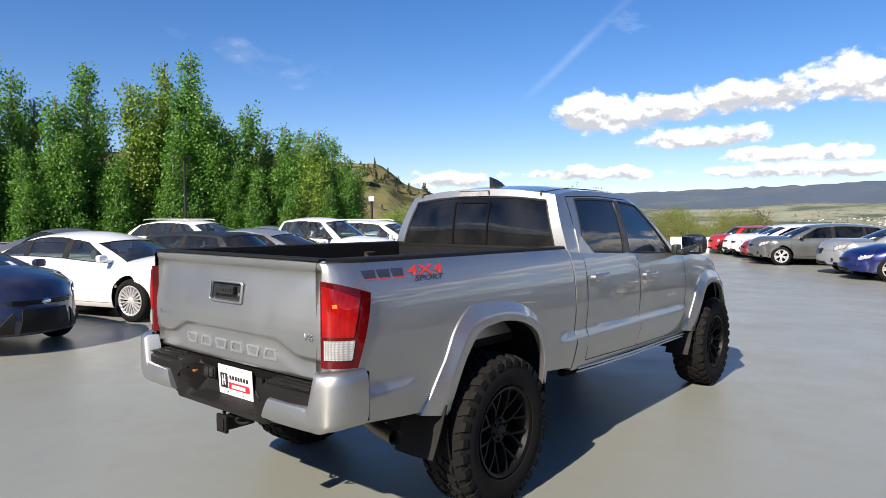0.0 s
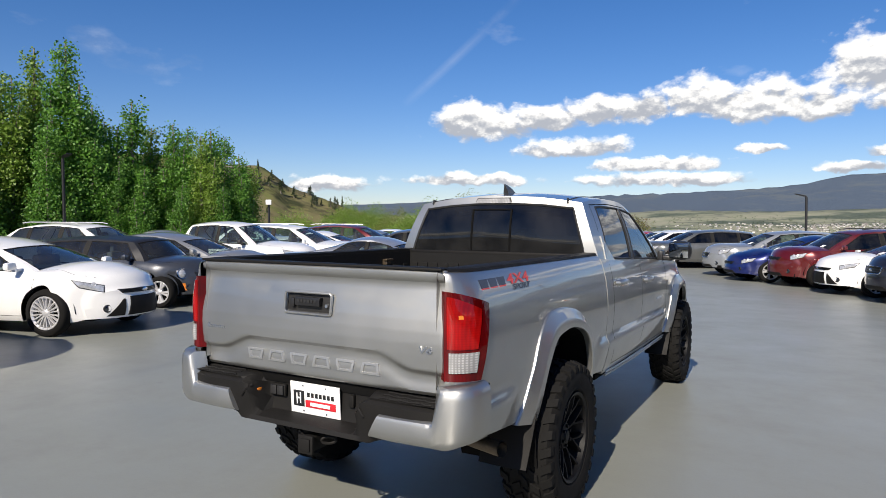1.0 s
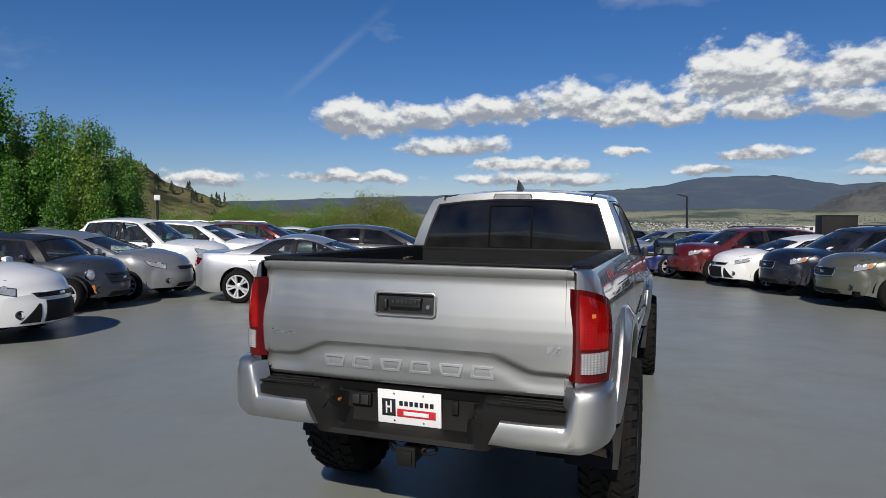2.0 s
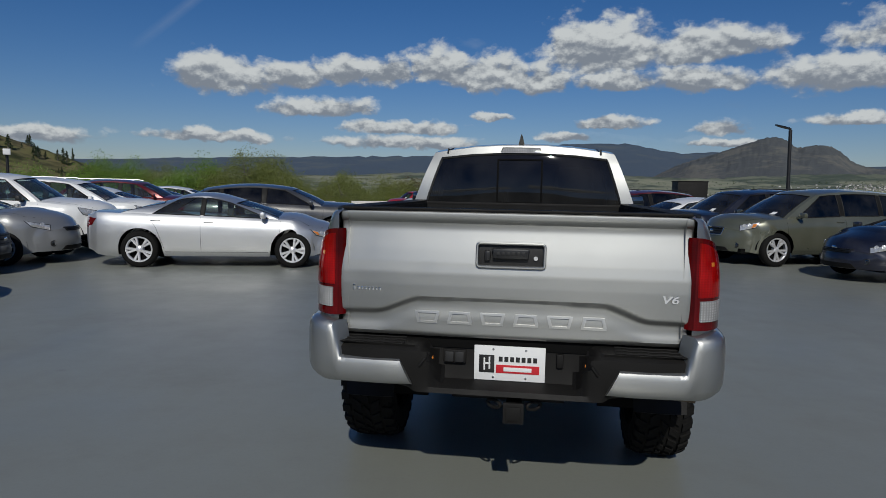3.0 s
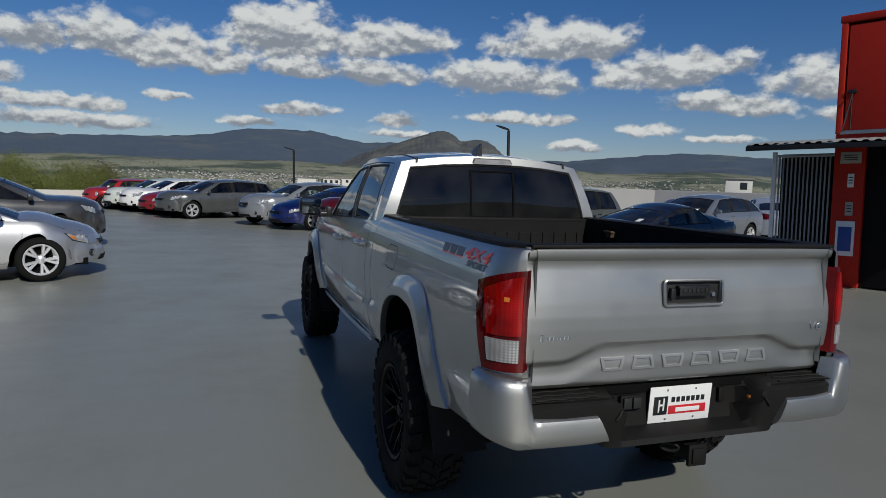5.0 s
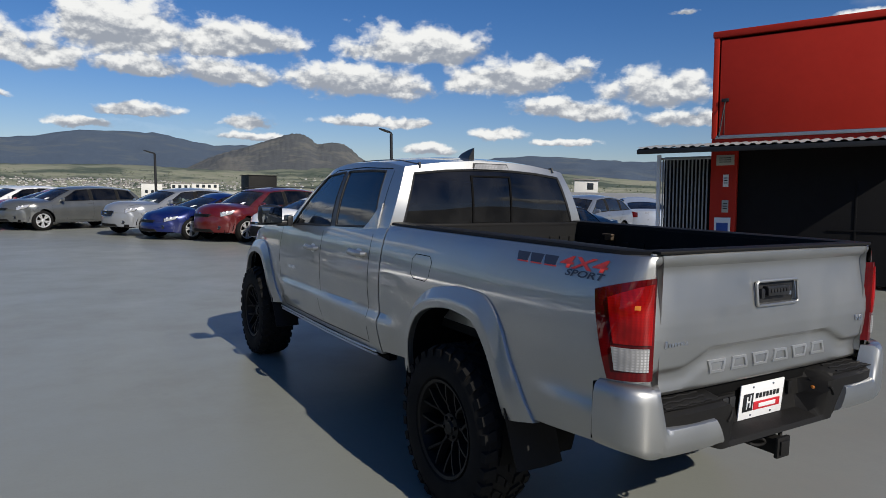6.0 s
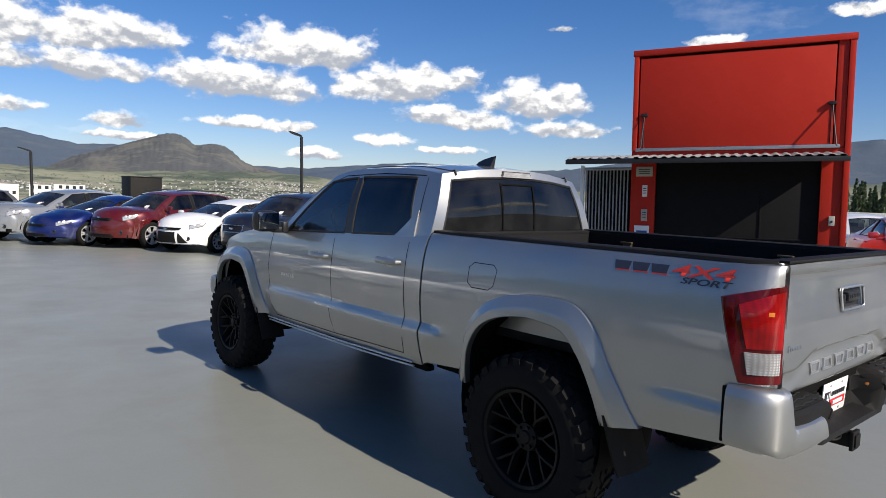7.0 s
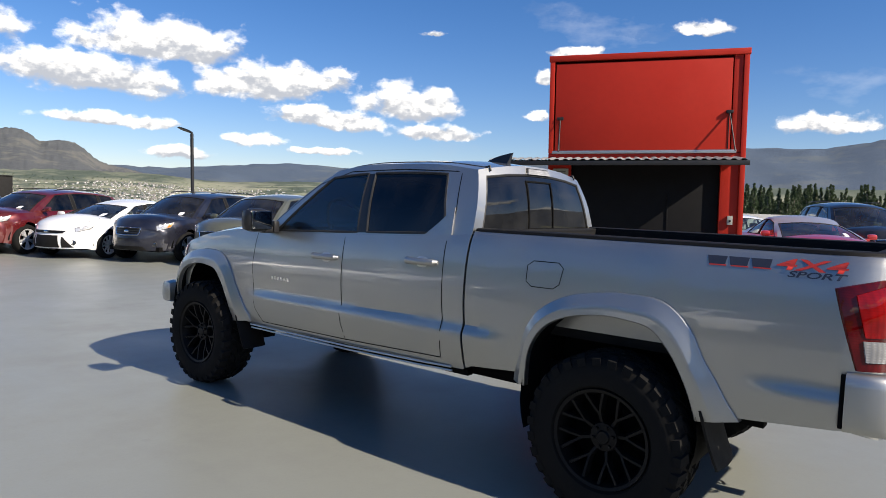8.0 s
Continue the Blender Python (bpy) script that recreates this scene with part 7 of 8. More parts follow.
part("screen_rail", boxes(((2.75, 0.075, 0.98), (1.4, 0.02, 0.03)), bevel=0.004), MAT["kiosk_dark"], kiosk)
for xs_, top_z in ((0.24, 3.42), (KW - 0.33, 3.50)):
    part("gas_strut", tube([(xs_, -0.07, top_z), (xs_ + (0.02 if xs_ < 1 else 0.06), -0.55, 2.72)], 0.014, 8), MAT["post_black"], kiosk, "thin black strut")
    part("strut_bracket", boxes(((xs_, -0.06, top_z + 0.03), (0.13, 0.07, 0.06)), bevel=0.008), MAT["post_black"], kiosk)
    part("strut_frame", tube([(xs_ - 0.01, -0.045, top_z), (xs_ - 0.01, -0.045, 2.79)], 0.008, 6), MAT["post_black"], kiosk)
# corrugated canopy
can = thing("canopy", KM, "corrugated metal canopy over the kiosk front", "canopy")
rows = []
for j, (yy, zz) in enumerate(((0.0, 2.632), (-0.3, 2.604), (-0.6, 2.575), (-0.9, 2.545), (-1.15, 2.52))):
    rows.append([(-1.08 + 0.0285 * k, yy, zz + 0.013 * max(-1, min(1, 1.6 * math.cos(k * math.pi / 3.0)))) for k in range(171)])
bm = thick(grid(rows), 0.004)
bmesh.ops.recalc_face_normals(bm, faces=bm.faces[:])
part("sheet", bm, MAT["canopy_sheet"], can, "weathered corrugated sheet", sharp=80)
part("fascia", boxes(((1.36, -1.14, 2.452), (4.9, 0.045, 0.085)), bevel=0.006), MAT["post_black"], can)
# added near-black sheet: the shade below the canopy, put into colour
part("soffit", box(bmesh.new(), (0, 0, 0), (4.8, 1.14, 0.012), pose(1.36, -0.56, 2.525, 5.6, 0, 0), 0.003), MAT["kiosk_dark"], can, "dark sheet for the shade under the canopy")
for k in range(7):
    mm = pose(-1.05 + 0.80 * k, -0.56, 2.535, 5.6, 0, 0)
    part("rafter", box(bmesh.new(), (0, 0, 0), (0.05, 1.15, 0.07), mm, 0.005), MAT["post_black"], can)
# slatted side screen beside the kiosk
scr = thing("slatted_screen", KM, "metal slat screen under the canopy beside the kiosk", "screen")
part("post", boxes(((-1.02, -0.02, 1.22), (0.07, 0.07, 2.44)), bevel=0.006), MAT["white_card"], scr, "white corner post")
part("top_rail", boxes(((-0.5, 0.03, 2.36), (1.0, 0.05, 0.05)), bevel=0.005), MAT["galvanised"], scr)
part("bottom_rail", boxes(((-0.5, 0.03, 0.10), (1.0, 0.05, 0.05)), bevel=0.005), MAT["galvanised"], scr)
slat = None
for k in range(13):
    if slat is None:
        slat = part("slat", boxes(((0, 0.03, 1.23), (0.028, 0.02, 2.22)), bevel=0.004), MAT["canopy_sheet"], scr)
        slat.matrix_basis = Matrix.Translation((-0.95, 0, 0))
    else:
        same_part("slat", slat, scr, Matrix.Translation((-0.95 + 0.073 * k, 0, 0)))
# near-black sheet added close behind the slats as the lean-to's inner shade
part("side_shade", boxes(((-0.48, 0.16, 1.2), (0.96, 0.03, 2.4)), bevel=0.004), MAT["kiosk_dark"], scr, "dark sheet for the shade behind the slats")
# signs on the kiosk pillars
def sign(x, z, w, h, mat, label, inner=None):
    o = thing("sign", KM @ Matrix.Translation((x, -0.02, z)), label, "sign")
    part("board", boxes(((0, 0, 0), (w, 0.016, h)), bevel=0.003), mat, o)
    if inner:
        part("panel", boxes(((0, -0.011, -0.01), (w * 0.72, 0.006, h * 0.70)), bevel=0.001), inner, o)
    else:
        for k in range(3):
            part("text_bar", boxes(((0, -0.010, h * (0.22 - 0.2 * k)), (w * 0.66, 0.004, h * 0.07)), bevel=0.0005), MAT["trim_black"], o)
    return o


sign(0.27, 2.30, 0.33, 0.20, MAT["sign_grey"], "grey metal notice plate on a red pillar")
sign(0.29, 1.90, 0.10, 0.24, MAT["white_card"], "small white notice on a red pillar")
sign(0.29, 1.40, 0.12, 0.24, MAT["sign_grey"], "small grey notice on a red pillar")
sign(0.25, 0.87, 0.30, 0.62, MAT["white_card"], "white-framed blue sign on a red pillar", MAT["sign_blue"])
sw = thing("switch_box", KM @ Matrix.Translation((KW - 0.24, -0.03, 1.36)), "small grey switch box on a red pillar", "switch box")
part("case", boxes(((0, 0, 0), (0.10, 0.06, 0.18)), bevel=0.008), MAT["sign_grey"], sw)
part("knob", boxes(((0, -0.04, -0.01), (0.03, 0.025, 0.04)), bevel=0.006), MAT["trim_black"], sw)
cone = thing("traffic_cone", KM @ Matrix.Translation((0.1, -0.5, 0)), "orange traffic cone with white bands", "traffic cone")
part("cone_body", revolve([(0.02, 0.13), (0.03, 0.125), (0.68, 0.028), (0.70, 0.02)], 20), MAT["cone_orange"], cone).matrix_basis = pose(0, 0, 0, 0, -90, 0)
part("band", revolve([(0.34, 0.0825), (0.345, 0.0855), (0.46, 0.068), (0.465, 0.064)], 20), MAT["white_card"], cone, "white reflective band").matrix_basis = pose(0, 0, 0, 0, -90, 0)
part("foot", boxes(((0, 0, 0.015), (0.36, 0.36, 0.03)), bevel=0.01), MAT["cone_orange"], cone)
cab_ = thing("meter_cabinet", pose(-10.35, 29.9, 0, 0, 0, 8), "white cabinet with a blue panel by the parapet", "cabinet")
part("case", boxes(((0, 0, 0.36), (0.66, 0.35, 0.72)), bevel=0.015), MAT["white_card"], cab_)
part("blue_panel", boxes(((-0.1, -0.18, 0.42), (0.16, 0.012, 0.36)), bevel=0.003), MAT["sign_blue"], cab_)
part("display", boxes(((0.14, -0.18, 0.56), (0.22, 0.012, 0.14)), bevel=0.003), MAT["window_dark"], cab_)

# ---- trees ----
def leaves(rng, spots, size):
    """Small four-cornered leaves scattered round spots [(x, y, z, radius, count)]: a mesh."""
    g = np.random.default_rng(rng.randrange(1 << 30))
    cnt = np.array([max(0, int(s[4])) for s in spots])
    mid = np.repeat(np.array([s[:3] for s in spots]), cnt, axis=0)
    rad = np.repeat(np.array([s[3] for s in spots]), cnt)[:, None]
    n = len(mid)
    off = g.normal(size=(n, 3))
    ln = np.linalg.norm(off, axis=1, keepdims=True)
    off *= np.minimum(1.0, 1.9 / ln)
    p = mid + off * rad
    a = g.uniform(-1, 1, (n, 3)) + np.array([0, 0, 0.25])
    a /= np.linalg.norm(a, axis=1, keepdims=True)
    b = np.cross(a, g.normal(size=(n, 3)))
    b /= np.linalg.norm(b, axis=1, keepdims=True) + 1e-9
    s = size * g.uniform(0.6, 1.3, (n, 1))
    v = np.stack([p - a * s * 0.5, p + b * s * 0.38, p + a * s * 0.5, p - b * s * 0.38], axis=1).reshape(-1, 3)
    me = bpy.data.meshes.new("crown")
    me.from_pydata(v.tolist(), [], np.arange(4 * n).reshape(-1, 4).tolist())
    return me


def crown(rng, spots, size, mat, parent):
    me = leaves(rng, spots, size)
    me.materials.append(mat)
    o = new("crown", me)
    o.parent = parent
    return o


def poplar(seed, h, wide, leaf, label, m):
    """Tall narrow tree: tapered trunk, steep limbs, a crown of many leaves with gaps."""
    rng = random.Random(seed)
    o = thing("poplar_tree", m, label, "tree", "trees beside the deck")
    trunk = bmesh.new()
    spots = []
    stems = 3 + seed % 2
    for st in range(stems):
        hs = h * (1.0, 0.86, 0.77, 0.68)[st] * rng.uniform(0.96, 1.02)
        turn = rng.uniform(0, 6.28)
        lean = 0.0 if st == 0 else wide * rng.uniform(0.30, 0.60)
        axis = [(math.cos(turn) * lean * (q ** 0.7) + rng.uniform(-0.08, 0.08), math.sin(turn) * lean * (q ** 0.7) + rng.uniform(-0.08, 0.08), hs * q) for q in (k / 7 for k in range(8))]
        tube(axis, [(0.19 if st == 0 else 0.11) * (1 - k / 7.7) + 0.012 for k in range(8)], 7, trunk)
        limbs = 74 if st == 0 else 50
        for s in range(limbs):
            t = (s + rng.random()) / limbs
            q = 0.10 + 0.86 * t
            k0 = min(6, int(q * 7))
            base = Vector(axis[k0]).lerp(Vector(axis[k0 + 1]), q * 7 - k0)
            env = wide * (0.78 if st == 0 else 0.62) * smooth(-0.15, 0.22, t) * (1.03 - t) ** 0.72 * (0.72 + 0.95 * abs(noise.noise(Vector((seed * 3.1 + st, t * 9, s % 3)))))
            env = max(env, 0.22)
            az = rng.uniform(0, 2 * math.pi)
            steep = rng.uniform(0.7, 1.9)
            ln = env * rng.uniform(0.6, 1.15)
            at = lambda u: (base.x + math.cos(az) * ln * u, base.y + math.sin(az) * ln * u, base.z + ln * steep * u * (0.55 + 0.45 * u))
            if at(1)[2] > hs * 1.05:
                continue
            if s % 2 == 0:
                tube([at(0), at(0.5), at(1)], [0.028, 0.018, 0.006], 4, trunk)
            thin = 1.7 - 1.3 * t
            for u in (0.4, 0.7, 0.95, 1.08):
                spots.append((*at(u), 0.17 + 0.17 * rng.random(), int(56 * thin * rng.uniform(0.25, 1.5))))
    part("trunk", trunk, MAT["bark"], o)
    crown(rng, spots, 0.128, leaf, o)
    return o


def broad_tree(seed, h, wide, leaf, label, m, size=0.2, dense=1.0):
    rng = random.Random(seed)
    o = thing("broadleaf_tree", m, label, "tree", "trees beyond the deck")
    trunk = bmesh.new()
    spots = []
    for s in range(11):
        a, q = rng.uniform(0, 6.28), rng.random()
        mid = Vector((math.cos(a) * wide * (0.25 + 0.45 * q), math.sin(a) * wide * (0.25 + 0.45 * q), h * (0.42 + 0.46 * (1 - q * 0.7) * rng.uniform(0.7, 1.0))))
        tube([(0, 0, 0), (mid.x * 0.35, mid.y * 0.35, h * 0.35), mid], [0.2, 0.10, 0.02], 6, trunk)
        rad = wide * rng.uniform(0.26, 0.42)
        for b in range(44):
            d = Vector((rng.gauss(0, 1), rng.gauss(0, 1), rng.gauss(0, 0.9))).normalized() * rad * rng.uniform(0.35, 1.08)
            if b % 5 == 0:
                tube([mid, mid + d * 0.6, mid + d * 1.05], [0.03, 0.018, 0.005], 4, trunk)
            p = mid + d
            spots.append((p.x, p.y, p.z, 0.20 + 0.14 * rng.random(), int(38 * dense * rng.uniform(0.5, 1.3))))
    part("trunk", trunk, MAT["bark"], o)
    crown(rng, spots, size, leaf, o)
    return o


def conifer(seed, h, label, m):
    rng = random.Random(seed)
    o = thing("conifer_tree", m, label, "tree", "far conifers")
    part("trunk", tube([(0, 0, 0), (0, 0, h * 0.98)], [0.18, 0.02], 6), MAT["bark"], o)
    spots = []
    for k in range(70):
        t = (k + rng.random()) / 70
        a, rr = rng.uniform(0, 6.28), h * 0.135 * (1 - t) ** 0.9 * rng.uniform(0.3, 1.1)
        spots.append((math.cos(a) * rr, math.sin(a) * rr, h * (0.12 + 0.88 * t), h * (0.006 + 0.022 * (1 - t)), 26))
    crown(rng, spots, h * 0.026, MAT["leaf_pine"], o)
    return o


def polar(az, d, z, turn=0, s=1.0, eye=(2.0, -2.0)):
    """A pose at azimuth az and distance d from a point near the truck's tail."""
    return Matrix.Translation((eye[0] + d * math.sin(radians(az)), eye[1] + d * math.cos(radians(az)), z)) @ pose(0, 0, 0, 0, 0, turn) @ Matrix.Scale(s, 4)


green, fresh = MAT["leaf_green"], MAT["leaf_fresh"]
pop = [poplar(1, 15.0, 1.75, green, "tall poplar in full green leaf", polar(-59.7, 33, -5, 10)),
       poplar(2, 13.4, 1.9, green, "tall poplar in full green leaf", polar(-67.4, 33, -5, 50)),
       poplar(3, 13.2, 1.6, fresh, "slender poplar with fresh light leaves", polar(-64.2, 33, -5, 80)),
       poplar(4, 12.5, 1.6, green, "leafy poplar beside the parking deck", polar(-55.1, 33.5, -5, 130)),
       poplar(8, 14.6, 1.0, fresh, "thin-leaved poplar standing above its neighbours", polar(-61.8, 34, -5, 200))]
grown = (15.0, 13.4, 13.2, 12.5)
rng = random.Random(5)
# azimuth, distance, height, which of the grown ones
for az, d, h, k in ((-72.2, 33, 13.3, 0), (-70.8, 35, 12.4, 2), (-69.4, 32, 12.1, 3), (-66.3, 35, 12.5, 0), (-63.0, 35, 12.8, 1), (-58.9, 32.5, 12.9, 3), (-58.0, 35, 11.9, 1), (-57.0, 36, 11.8, 2),
                    (-53.8, 35, 11.5, 2), (-52.1, 34, 11.6, 3), (-51.1, 36, 11.8, 0), (-50.1, 33, 11.0, 2), (-49.2, 34, 11.4, 3), (-48.2, 36, 10.9, 1), (-47.0, 34, 10.2, 3), (-45.9, 36, 9.8, 2),
                    (-68.4, 31, 10.0, 1), (-65.2, 31, 9.6, 3), (-61.0, 31.5, 10.4, 1), (-56.2, 32, 9.6, 0), (-62.4, 37, 11.5, 3), (-54.4, 32, 8.8, 1), (-51.6, 32, 8.6, 0), (-73.8, 34, 13.6, 1), (-75.5, 32, 12.8, 2),
                    (-77.5, 33, 13.5, 0), (-80, 32, 13.0, 3), (-83, 31, 13.2, 1), (-87, 33, 13.8, 2), (-71.5, 31, 9.8, 0), (-48.4, 32.5, 8.2, 1)):
    copy_thing(pop[k], polar(az, d, -5, rng.uniform(0, 360), h / grown[k]))
olive = MAT["leaf_olive"]
bushes = [broad_tree(11, 8.4, 2.9, fresh, "fresh green broadleaf tree below the deck's edge", polar(-42.5, 44, -5.4, 0), 0.065, 3.4),
          broad_tree(12, 8.8, 3.3, fresh, "bright spring-green tree below the deck's edge", polar(-36.0, 46, -5.6, 60), 0.065, 3.4),
          broad_tree(13, 9.0, 3.6, olive, "olive green broadleaf tree beyond the parapet", polar(-26.0, 42, -5.6, 0), 0.065, 3.4)]
# a dense belt of crowns: top elevation falls towards the east
belt = [(-47, -0.8), (-42, -0.3), (-38, 0.4), (-33, 0.7), (-29, 1.1), (-25, 0.8), (-20, 0.3), (-16, -0.1), (-12, -0.4), (-8, -0.9), (-5, -1.3)]
tall = []
for b in bushes:
    zs_ = np.array([v.co.z for v in [c for c in b.children if c.name.startswith("crown")][0].data.vertices])
    tall.append(float(np.percentile(zs_, 98)))
az = -46.0
while az < -6.0:
    d = rng.uniform(39, 47)
    topz = 1.55 + d * math.tan(radians(curve(az, belt))) + rng.uniform(-0.7, 0.35)
    k = rng.choice((0, 1, 2, 2)) if az < -30 else rng.choice((1, 2, 2, 2))
    copy_thing(bushes[k], polar(az, d, -5.6, rng.uniform(0, 360), (topz + 5.6) / tall[k]))
    az += rng.uniform(0.75, 1.35)
broad_tree(14, 8.6, 2.4, MAT["twig"], "brown tree with bare twigs beyond the parapet", polar(-13.8, 46, -6.0, 0), 0.11, 0.7)
con = [conifer(21, 6.0, "dark conifer on a far slope", polar(-45.3, 92, 7.2, 0, 0.5)), conifer(22, 7.5, "dark conifer on a far slope", polar(-38.3, 96, 2.6, 0, 0.4))]
def surface_of(name):
    me = bpy.data.objects[name].data
    return BVHTree.FromPolygons([v.co.copy() for v in me.vertices], [list(q.vertices) for q in me.polygons])


hill_tree = surface_of("backdrop_near_hill")
for k in range(70):
    az, rr = rng.uniform(-52, -36), rng.choice((rng.uniform(88, 95), rng.uniform(88, 95), rng.uniform(70, 92)))
    x, y = rr * math.sin(radians(az)), rr * math.cos(radians(az))
    hit = hill_tree.ray_cast(Vector((x, y, 200)), Vector((0, 0, -1)))[0]
    if hit is not None:
        copy_thing(con[k % 2], Matrix.Translation((x, y, hit.z - 0.1)) @ pose(0, 0, 0, 0, 0, rng.uniform(0, 360)) @ Matrix.Scale(rng.uniform(0.22, 0.62) if rr > 86 else rng.uniform(0.15, 0.3), 4) @ Matrix.Diagonal((2.1, 2.1, 1, 1)))
hit = hill_tree.ray_cast(Vector((-66.6, 61.5, 200)), Vector((0, 0, -1)))[0]
pav = thing("pavilion", Matrix.Translation((-66.6, 61.5, (hit.z if hit is not None else 9.0) - 0.05)) @ pose(0, 0, 0, 0, 0, 42), "dark open pavilion with a flat roof on the hill crest", "pavilion")
part("roof", boxes(((0, 0, 1.36), (3.0, 2.2, 0.16)), bevel=0.02), MAT["window_dark"], pav)
part("deck_floor", boxes(((0, 0, 0.12), (2.8, 2.0, 0.5)), bevel=0.02), MAT["house_roof"], pav)
for xp in (-1.2, -0.4, 0.4, 1.2):
    for yp in (-0.85, 0.85):
        part("post", boxes(((xp, yp, 0.82), (0.10, 0.10, 0.95)), bevel=0.01), MAT["window_dark"], pav)
part("back_wall", boxes(((-0.6, 0.3, 0.8), (1.2, 1.0, 0.9)), bevel=0.01), MAT["house_roof"], pav)
for k in range(190):
    az = 72.5 + 0.096 * k + rng.uniform(-0.25, 0.25)
    d = rng.uniform(118, 172)
    el = 1.75 + 0.6 * noise.noise(Vector((az * 0.9, 4, 0))) + rng.uniform(-0.6, 0.9)
    h = 5.5 + d * math.tan(radians(el))
    copy_thing(con[k % 2], polar(az, d, -4, rng.uniform(0, 360), h / (6.0 * 0.5, 7.5 * 0.4)[k % 2], (0, 0)))

# ---- town across the valley ----
foot = BVHTree.FromPolygons(*[(lambda me: ([v.co.copy() for v in me.vertices], [list(p.vertices) for p in me.polygons]))(bpy.data.objects["backdrop_foothills"].data)][0])
rng = random.Random(9)
wv, wf, rv, rf_ = [], [], [], []
for k in range(1500):
    az = rng.choice((rng.gauss(26, 2.5), rng.gauss(32, 3), rng.uniform(-10, 42), rng.gauss(5, 5)))
    rr = rng.uniform(560, 720) if az < 19 else rng.uniform(470, 820)
    x, y = rr * math.sin(radians(az)), rr * math.cos(radians(az))
    hit = foot.ray_cast(Vector((x, y, 400)), Vector((0, 0, -1)))[0]
    z = hit.z if hit is not None else -9
    w, d, h = rng.uniform(0.5, 1.1), rng.uniform(0.5, 0.9), rng.uniform(0.5, 0.95)
    a = rng.uniform(0, 3.14)
    c, s = math.cos(a), math.sin(a)
    P = lambda u, v, q: (x + u * c - v * s, y + u * s + v * c, z + q)
    i = len(wv)
    wv += [P(-w, -d, -2), P(w, -d, -2), P(w, d, -2), P(-w, d, -2), P(-w, -d, h), P(w, -d, h), P(w, d, h), P(-w, d, h)]
    wf += [(i, i + 1, i + 5, i + 4), (i + 1, i + 2, i + 6, i + 5), (i + 2, i + 3, i + 7, i + 6), (i + 3, i, i + 4, i + 7)]
    i = len(rv)
    rv += [P(-w - 0.4, -d - 0.2, h), P(w + 0.4, -d - 0.2, h), P(w + 0.4, d + 0.4, h), P(-w - 0.4, d + 0.4, h), P(-w, 0, h + 0.4), P(w, 0, h + 0.4)]
    rf_ += [(i, i + 1, i + 5, i + 4), (i + 2, i + 3, i + 4, i + 5), (i + 1, i + 2, i + 5), (i + 3, i, i + 4)]
town = tagged(new("town_houses"), "many small pale houses on the valley slope", "houses", kind="stuff")
for nm_, v_, f_, mt in (("walls", wv, wf, MAT["house_wall"]), ("roofs", rv, rf_, MAT["house_roof"])):
    me = bpy.data.meshes.new(nm_)
    me.from_pydata(v_, [], f_)
    me.materials.append(mt)
    ob = new(nm_, me)
    ob.parent = town

spots = []
for k in range(2000):
    az, rr = rng.uniform(-12, 76), rng.uniform(440, 900)
    x, y = rr * math.sin(radians(az)), rr * math.cos(radians(az))
    hit = foot.ray_cast(Vector((x, y, 400)), Vector((0, 0, -1)))[0]
    if hit is not None:
        spots.append((x, y, hit.z + 0.5, rng.uniform(0.4, 0.9), 16))
wood = tagged(new("valley_trees"), "scattered small dark green trees among far houses", "trees", kind="stuff")
crown(rng, spots, 0.6, MAT["leaf_pine"], wood)


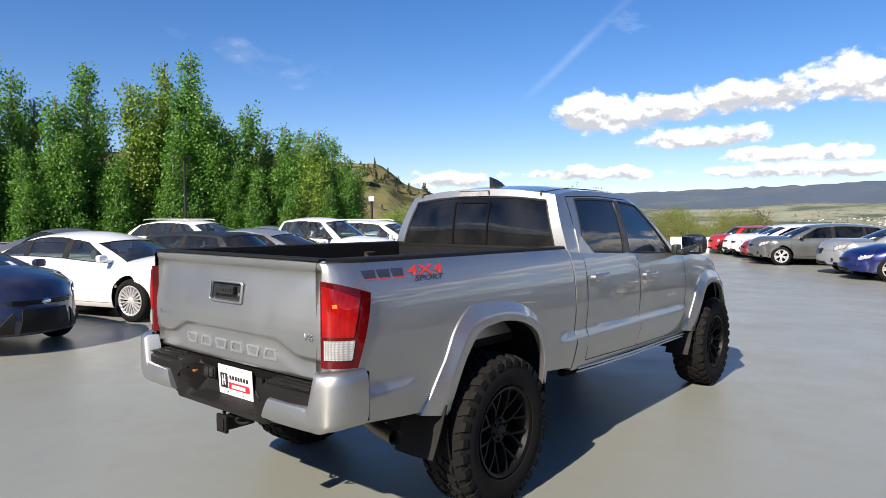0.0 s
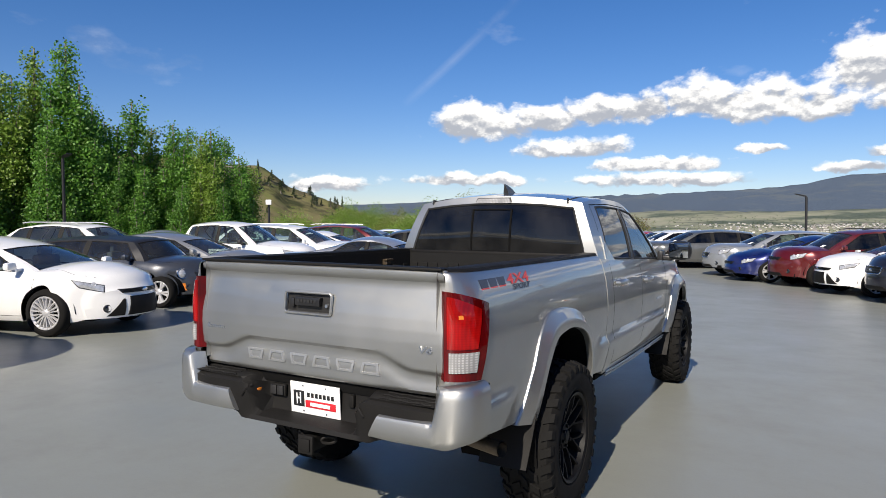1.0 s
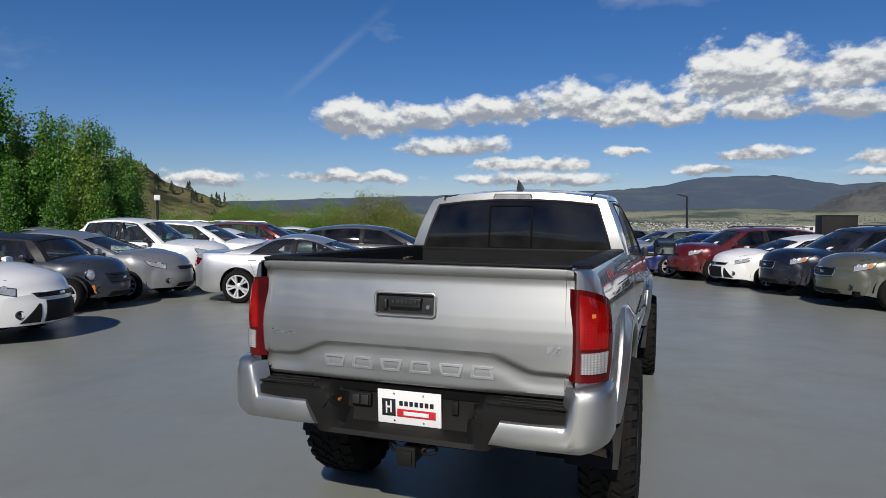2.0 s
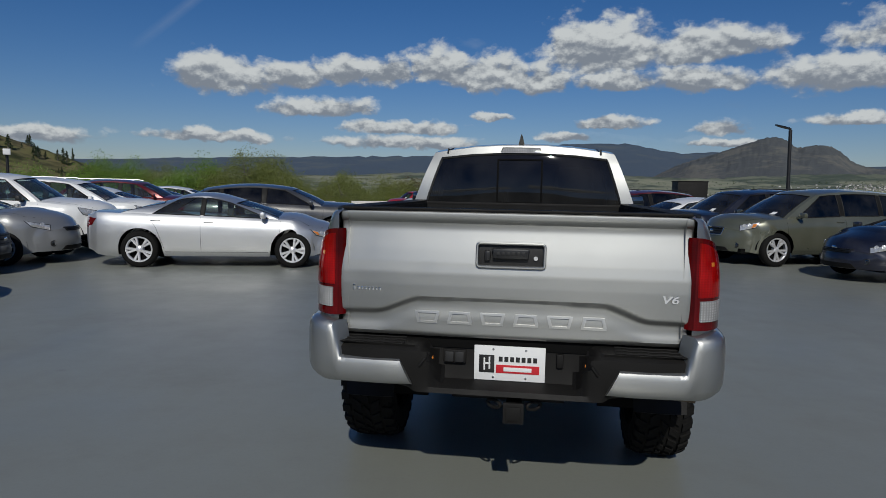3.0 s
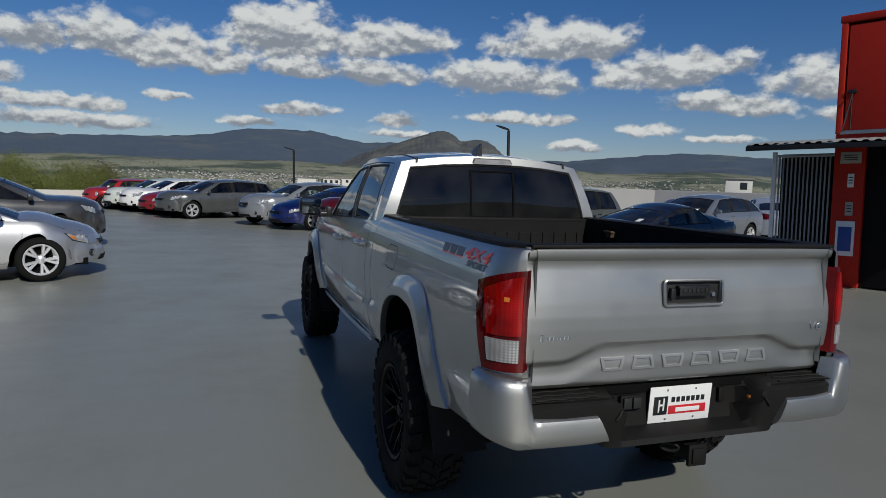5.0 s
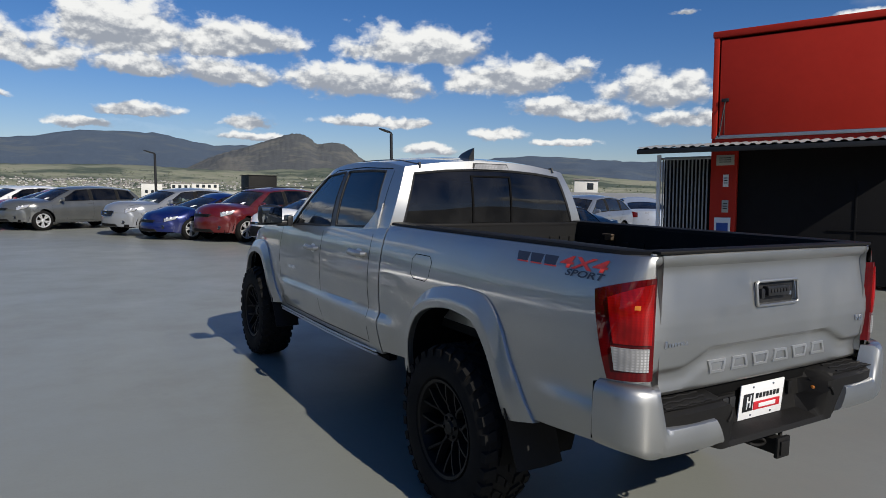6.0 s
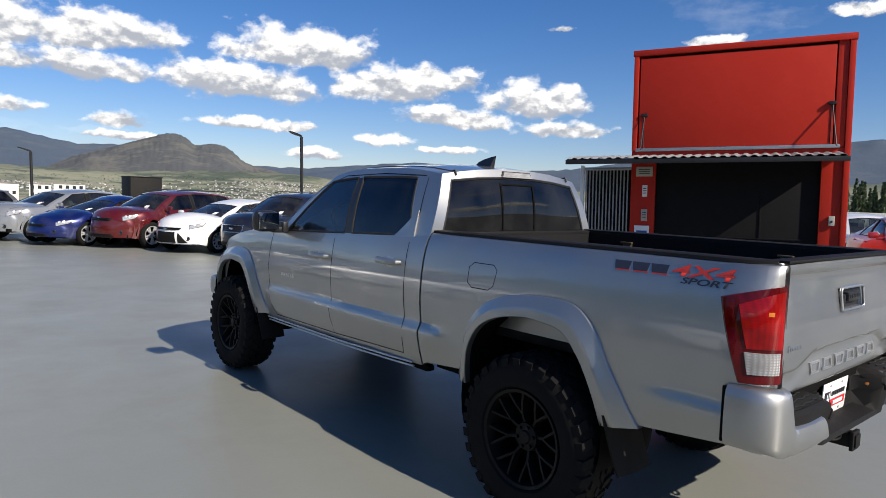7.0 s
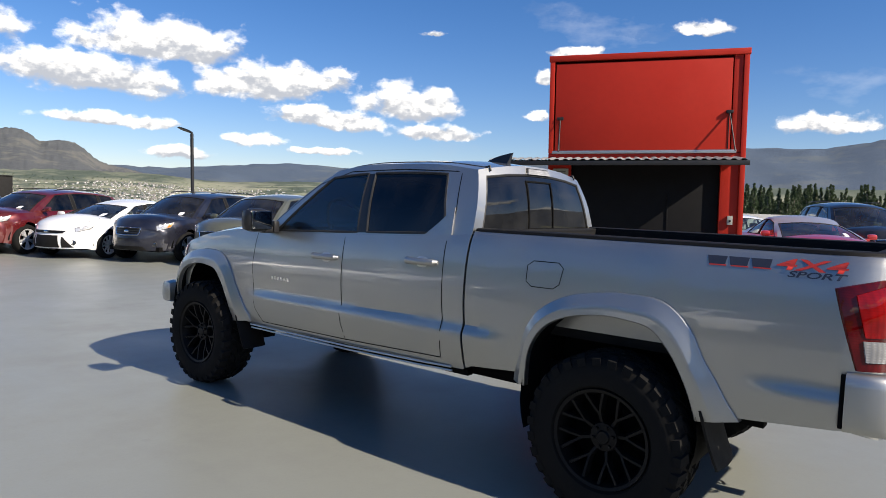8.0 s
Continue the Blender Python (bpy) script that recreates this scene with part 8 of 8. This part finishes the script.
def apartment(az, d, w, h, z, label):
    o = thing("apartment_building", polar(az, d, z, 180 - az, 1.0, (-2.5, -1.5)), label, "building")
    part("wall", boxes(((0, 0, h / 2), (w, 8, h)), bevel=0.05), MAT["house_wall"], o)
    part("roof", boxes(((0, 0, h + 0.15), (w + 0.6, 8.6, 0.3)), bevel=0.05), MAT["house_roof"], o)
    first_w = None
    for fl in range(int(h / 3)):
        for k in range(int(w / 2.6)):
            mm = Matrix.Translation((-w / 2 + 1.6 + k * 2.6, 4.0, 1.7 + fl * 3.0))
            if first_w is None:
                first_w = part("window", boxes(((0, 0, 0), (1.3, 0.12, 1.4)), bevel=0.02), MAT["window_dark"], o)
                first_w.matrix_basis = mm
            else:
                same_part("window", first_w, o, mm)
    return o


apartment(7.2, 340, 9, 8.5, -7, "pale apartment block across the valley")
apartment(9.3, 330, 8, 9, -7.4, "white apartment block across the valley")
apartment(11.2, 335, 12, 9, -7, "beige apartment block across the valley")
apartment(43.2, 150, 5, 6, -1.8, "white flat-roofed building beyond the parapet")
hut = thing("plant_enclosure", polar(14.0, 56, -3.0, 0, 1.0, (-1, -1)), "dark grey boxed plant enclosure beyond the deck", "enclosure")
part("panel", boxes(((0, 0, 2.7), (2.3, 2.4, 5.4)), bevel=0.03), MAT["step_plastic"], hut)
part("cap", boxes(((0, 0, 5.43), (2.4, 2.5, 0.06)), bevel=0.01), MAT["step_plastic"], hut)
for az, d, w in ((13.0, 85, 5.0), (16.2, 80, 6.5), (18.0, 88, 6.0)):
    hs = thing("house", polar(az, d, -4.5, 30, 1.0, (-1, -1)), "pale house with a grey gable roof", "house")
    part("wall", boxes(((0, 0, 1.1), (w, 5.5, 5.4)), bevel=0.03), MAT["house_wall"], hs)
    bm = bmesh.new()
    v = [bm.verts.new(p) for p in ((-w / 2 - 0.3, -3.1, 3.7), (w / 2 + 0.3, -3.1, 3.7), (w / 2 + 0.3, 3.1, 3.7), (-w / 2 - 0.3, 3.1, 3.7), (-w / 2 - 0.3, 0, 5.3), (w / 2 + 0.3, 0, 5.3))]
    for f in ((0, 1, 5, 4), (2, 3, 4, 5), (1, 2, 5), (3, 0, 4), (0, 3, 2, 1)):
        bm.faces.new([v[i] for i in f])
    part("roof", bm, MAT["sign_grey"], hs)
villa = thing("hilltop_house", polar(-47.6, 88, 7.6, 40, 1.0, (2.9, -1.8)), "dark flat-roofed house on top of the hill", "house")
part("wall", boxes(((0, 0, 0.6), (1.9, 1.6, 0.7)), bevel=0.03), MAT["bark"], villa)
part("roof", boxes(((0, 0, 1.05), (2.6, 2.2, 0.14)), bevel=0.02), MAT["house_roof"], villa)
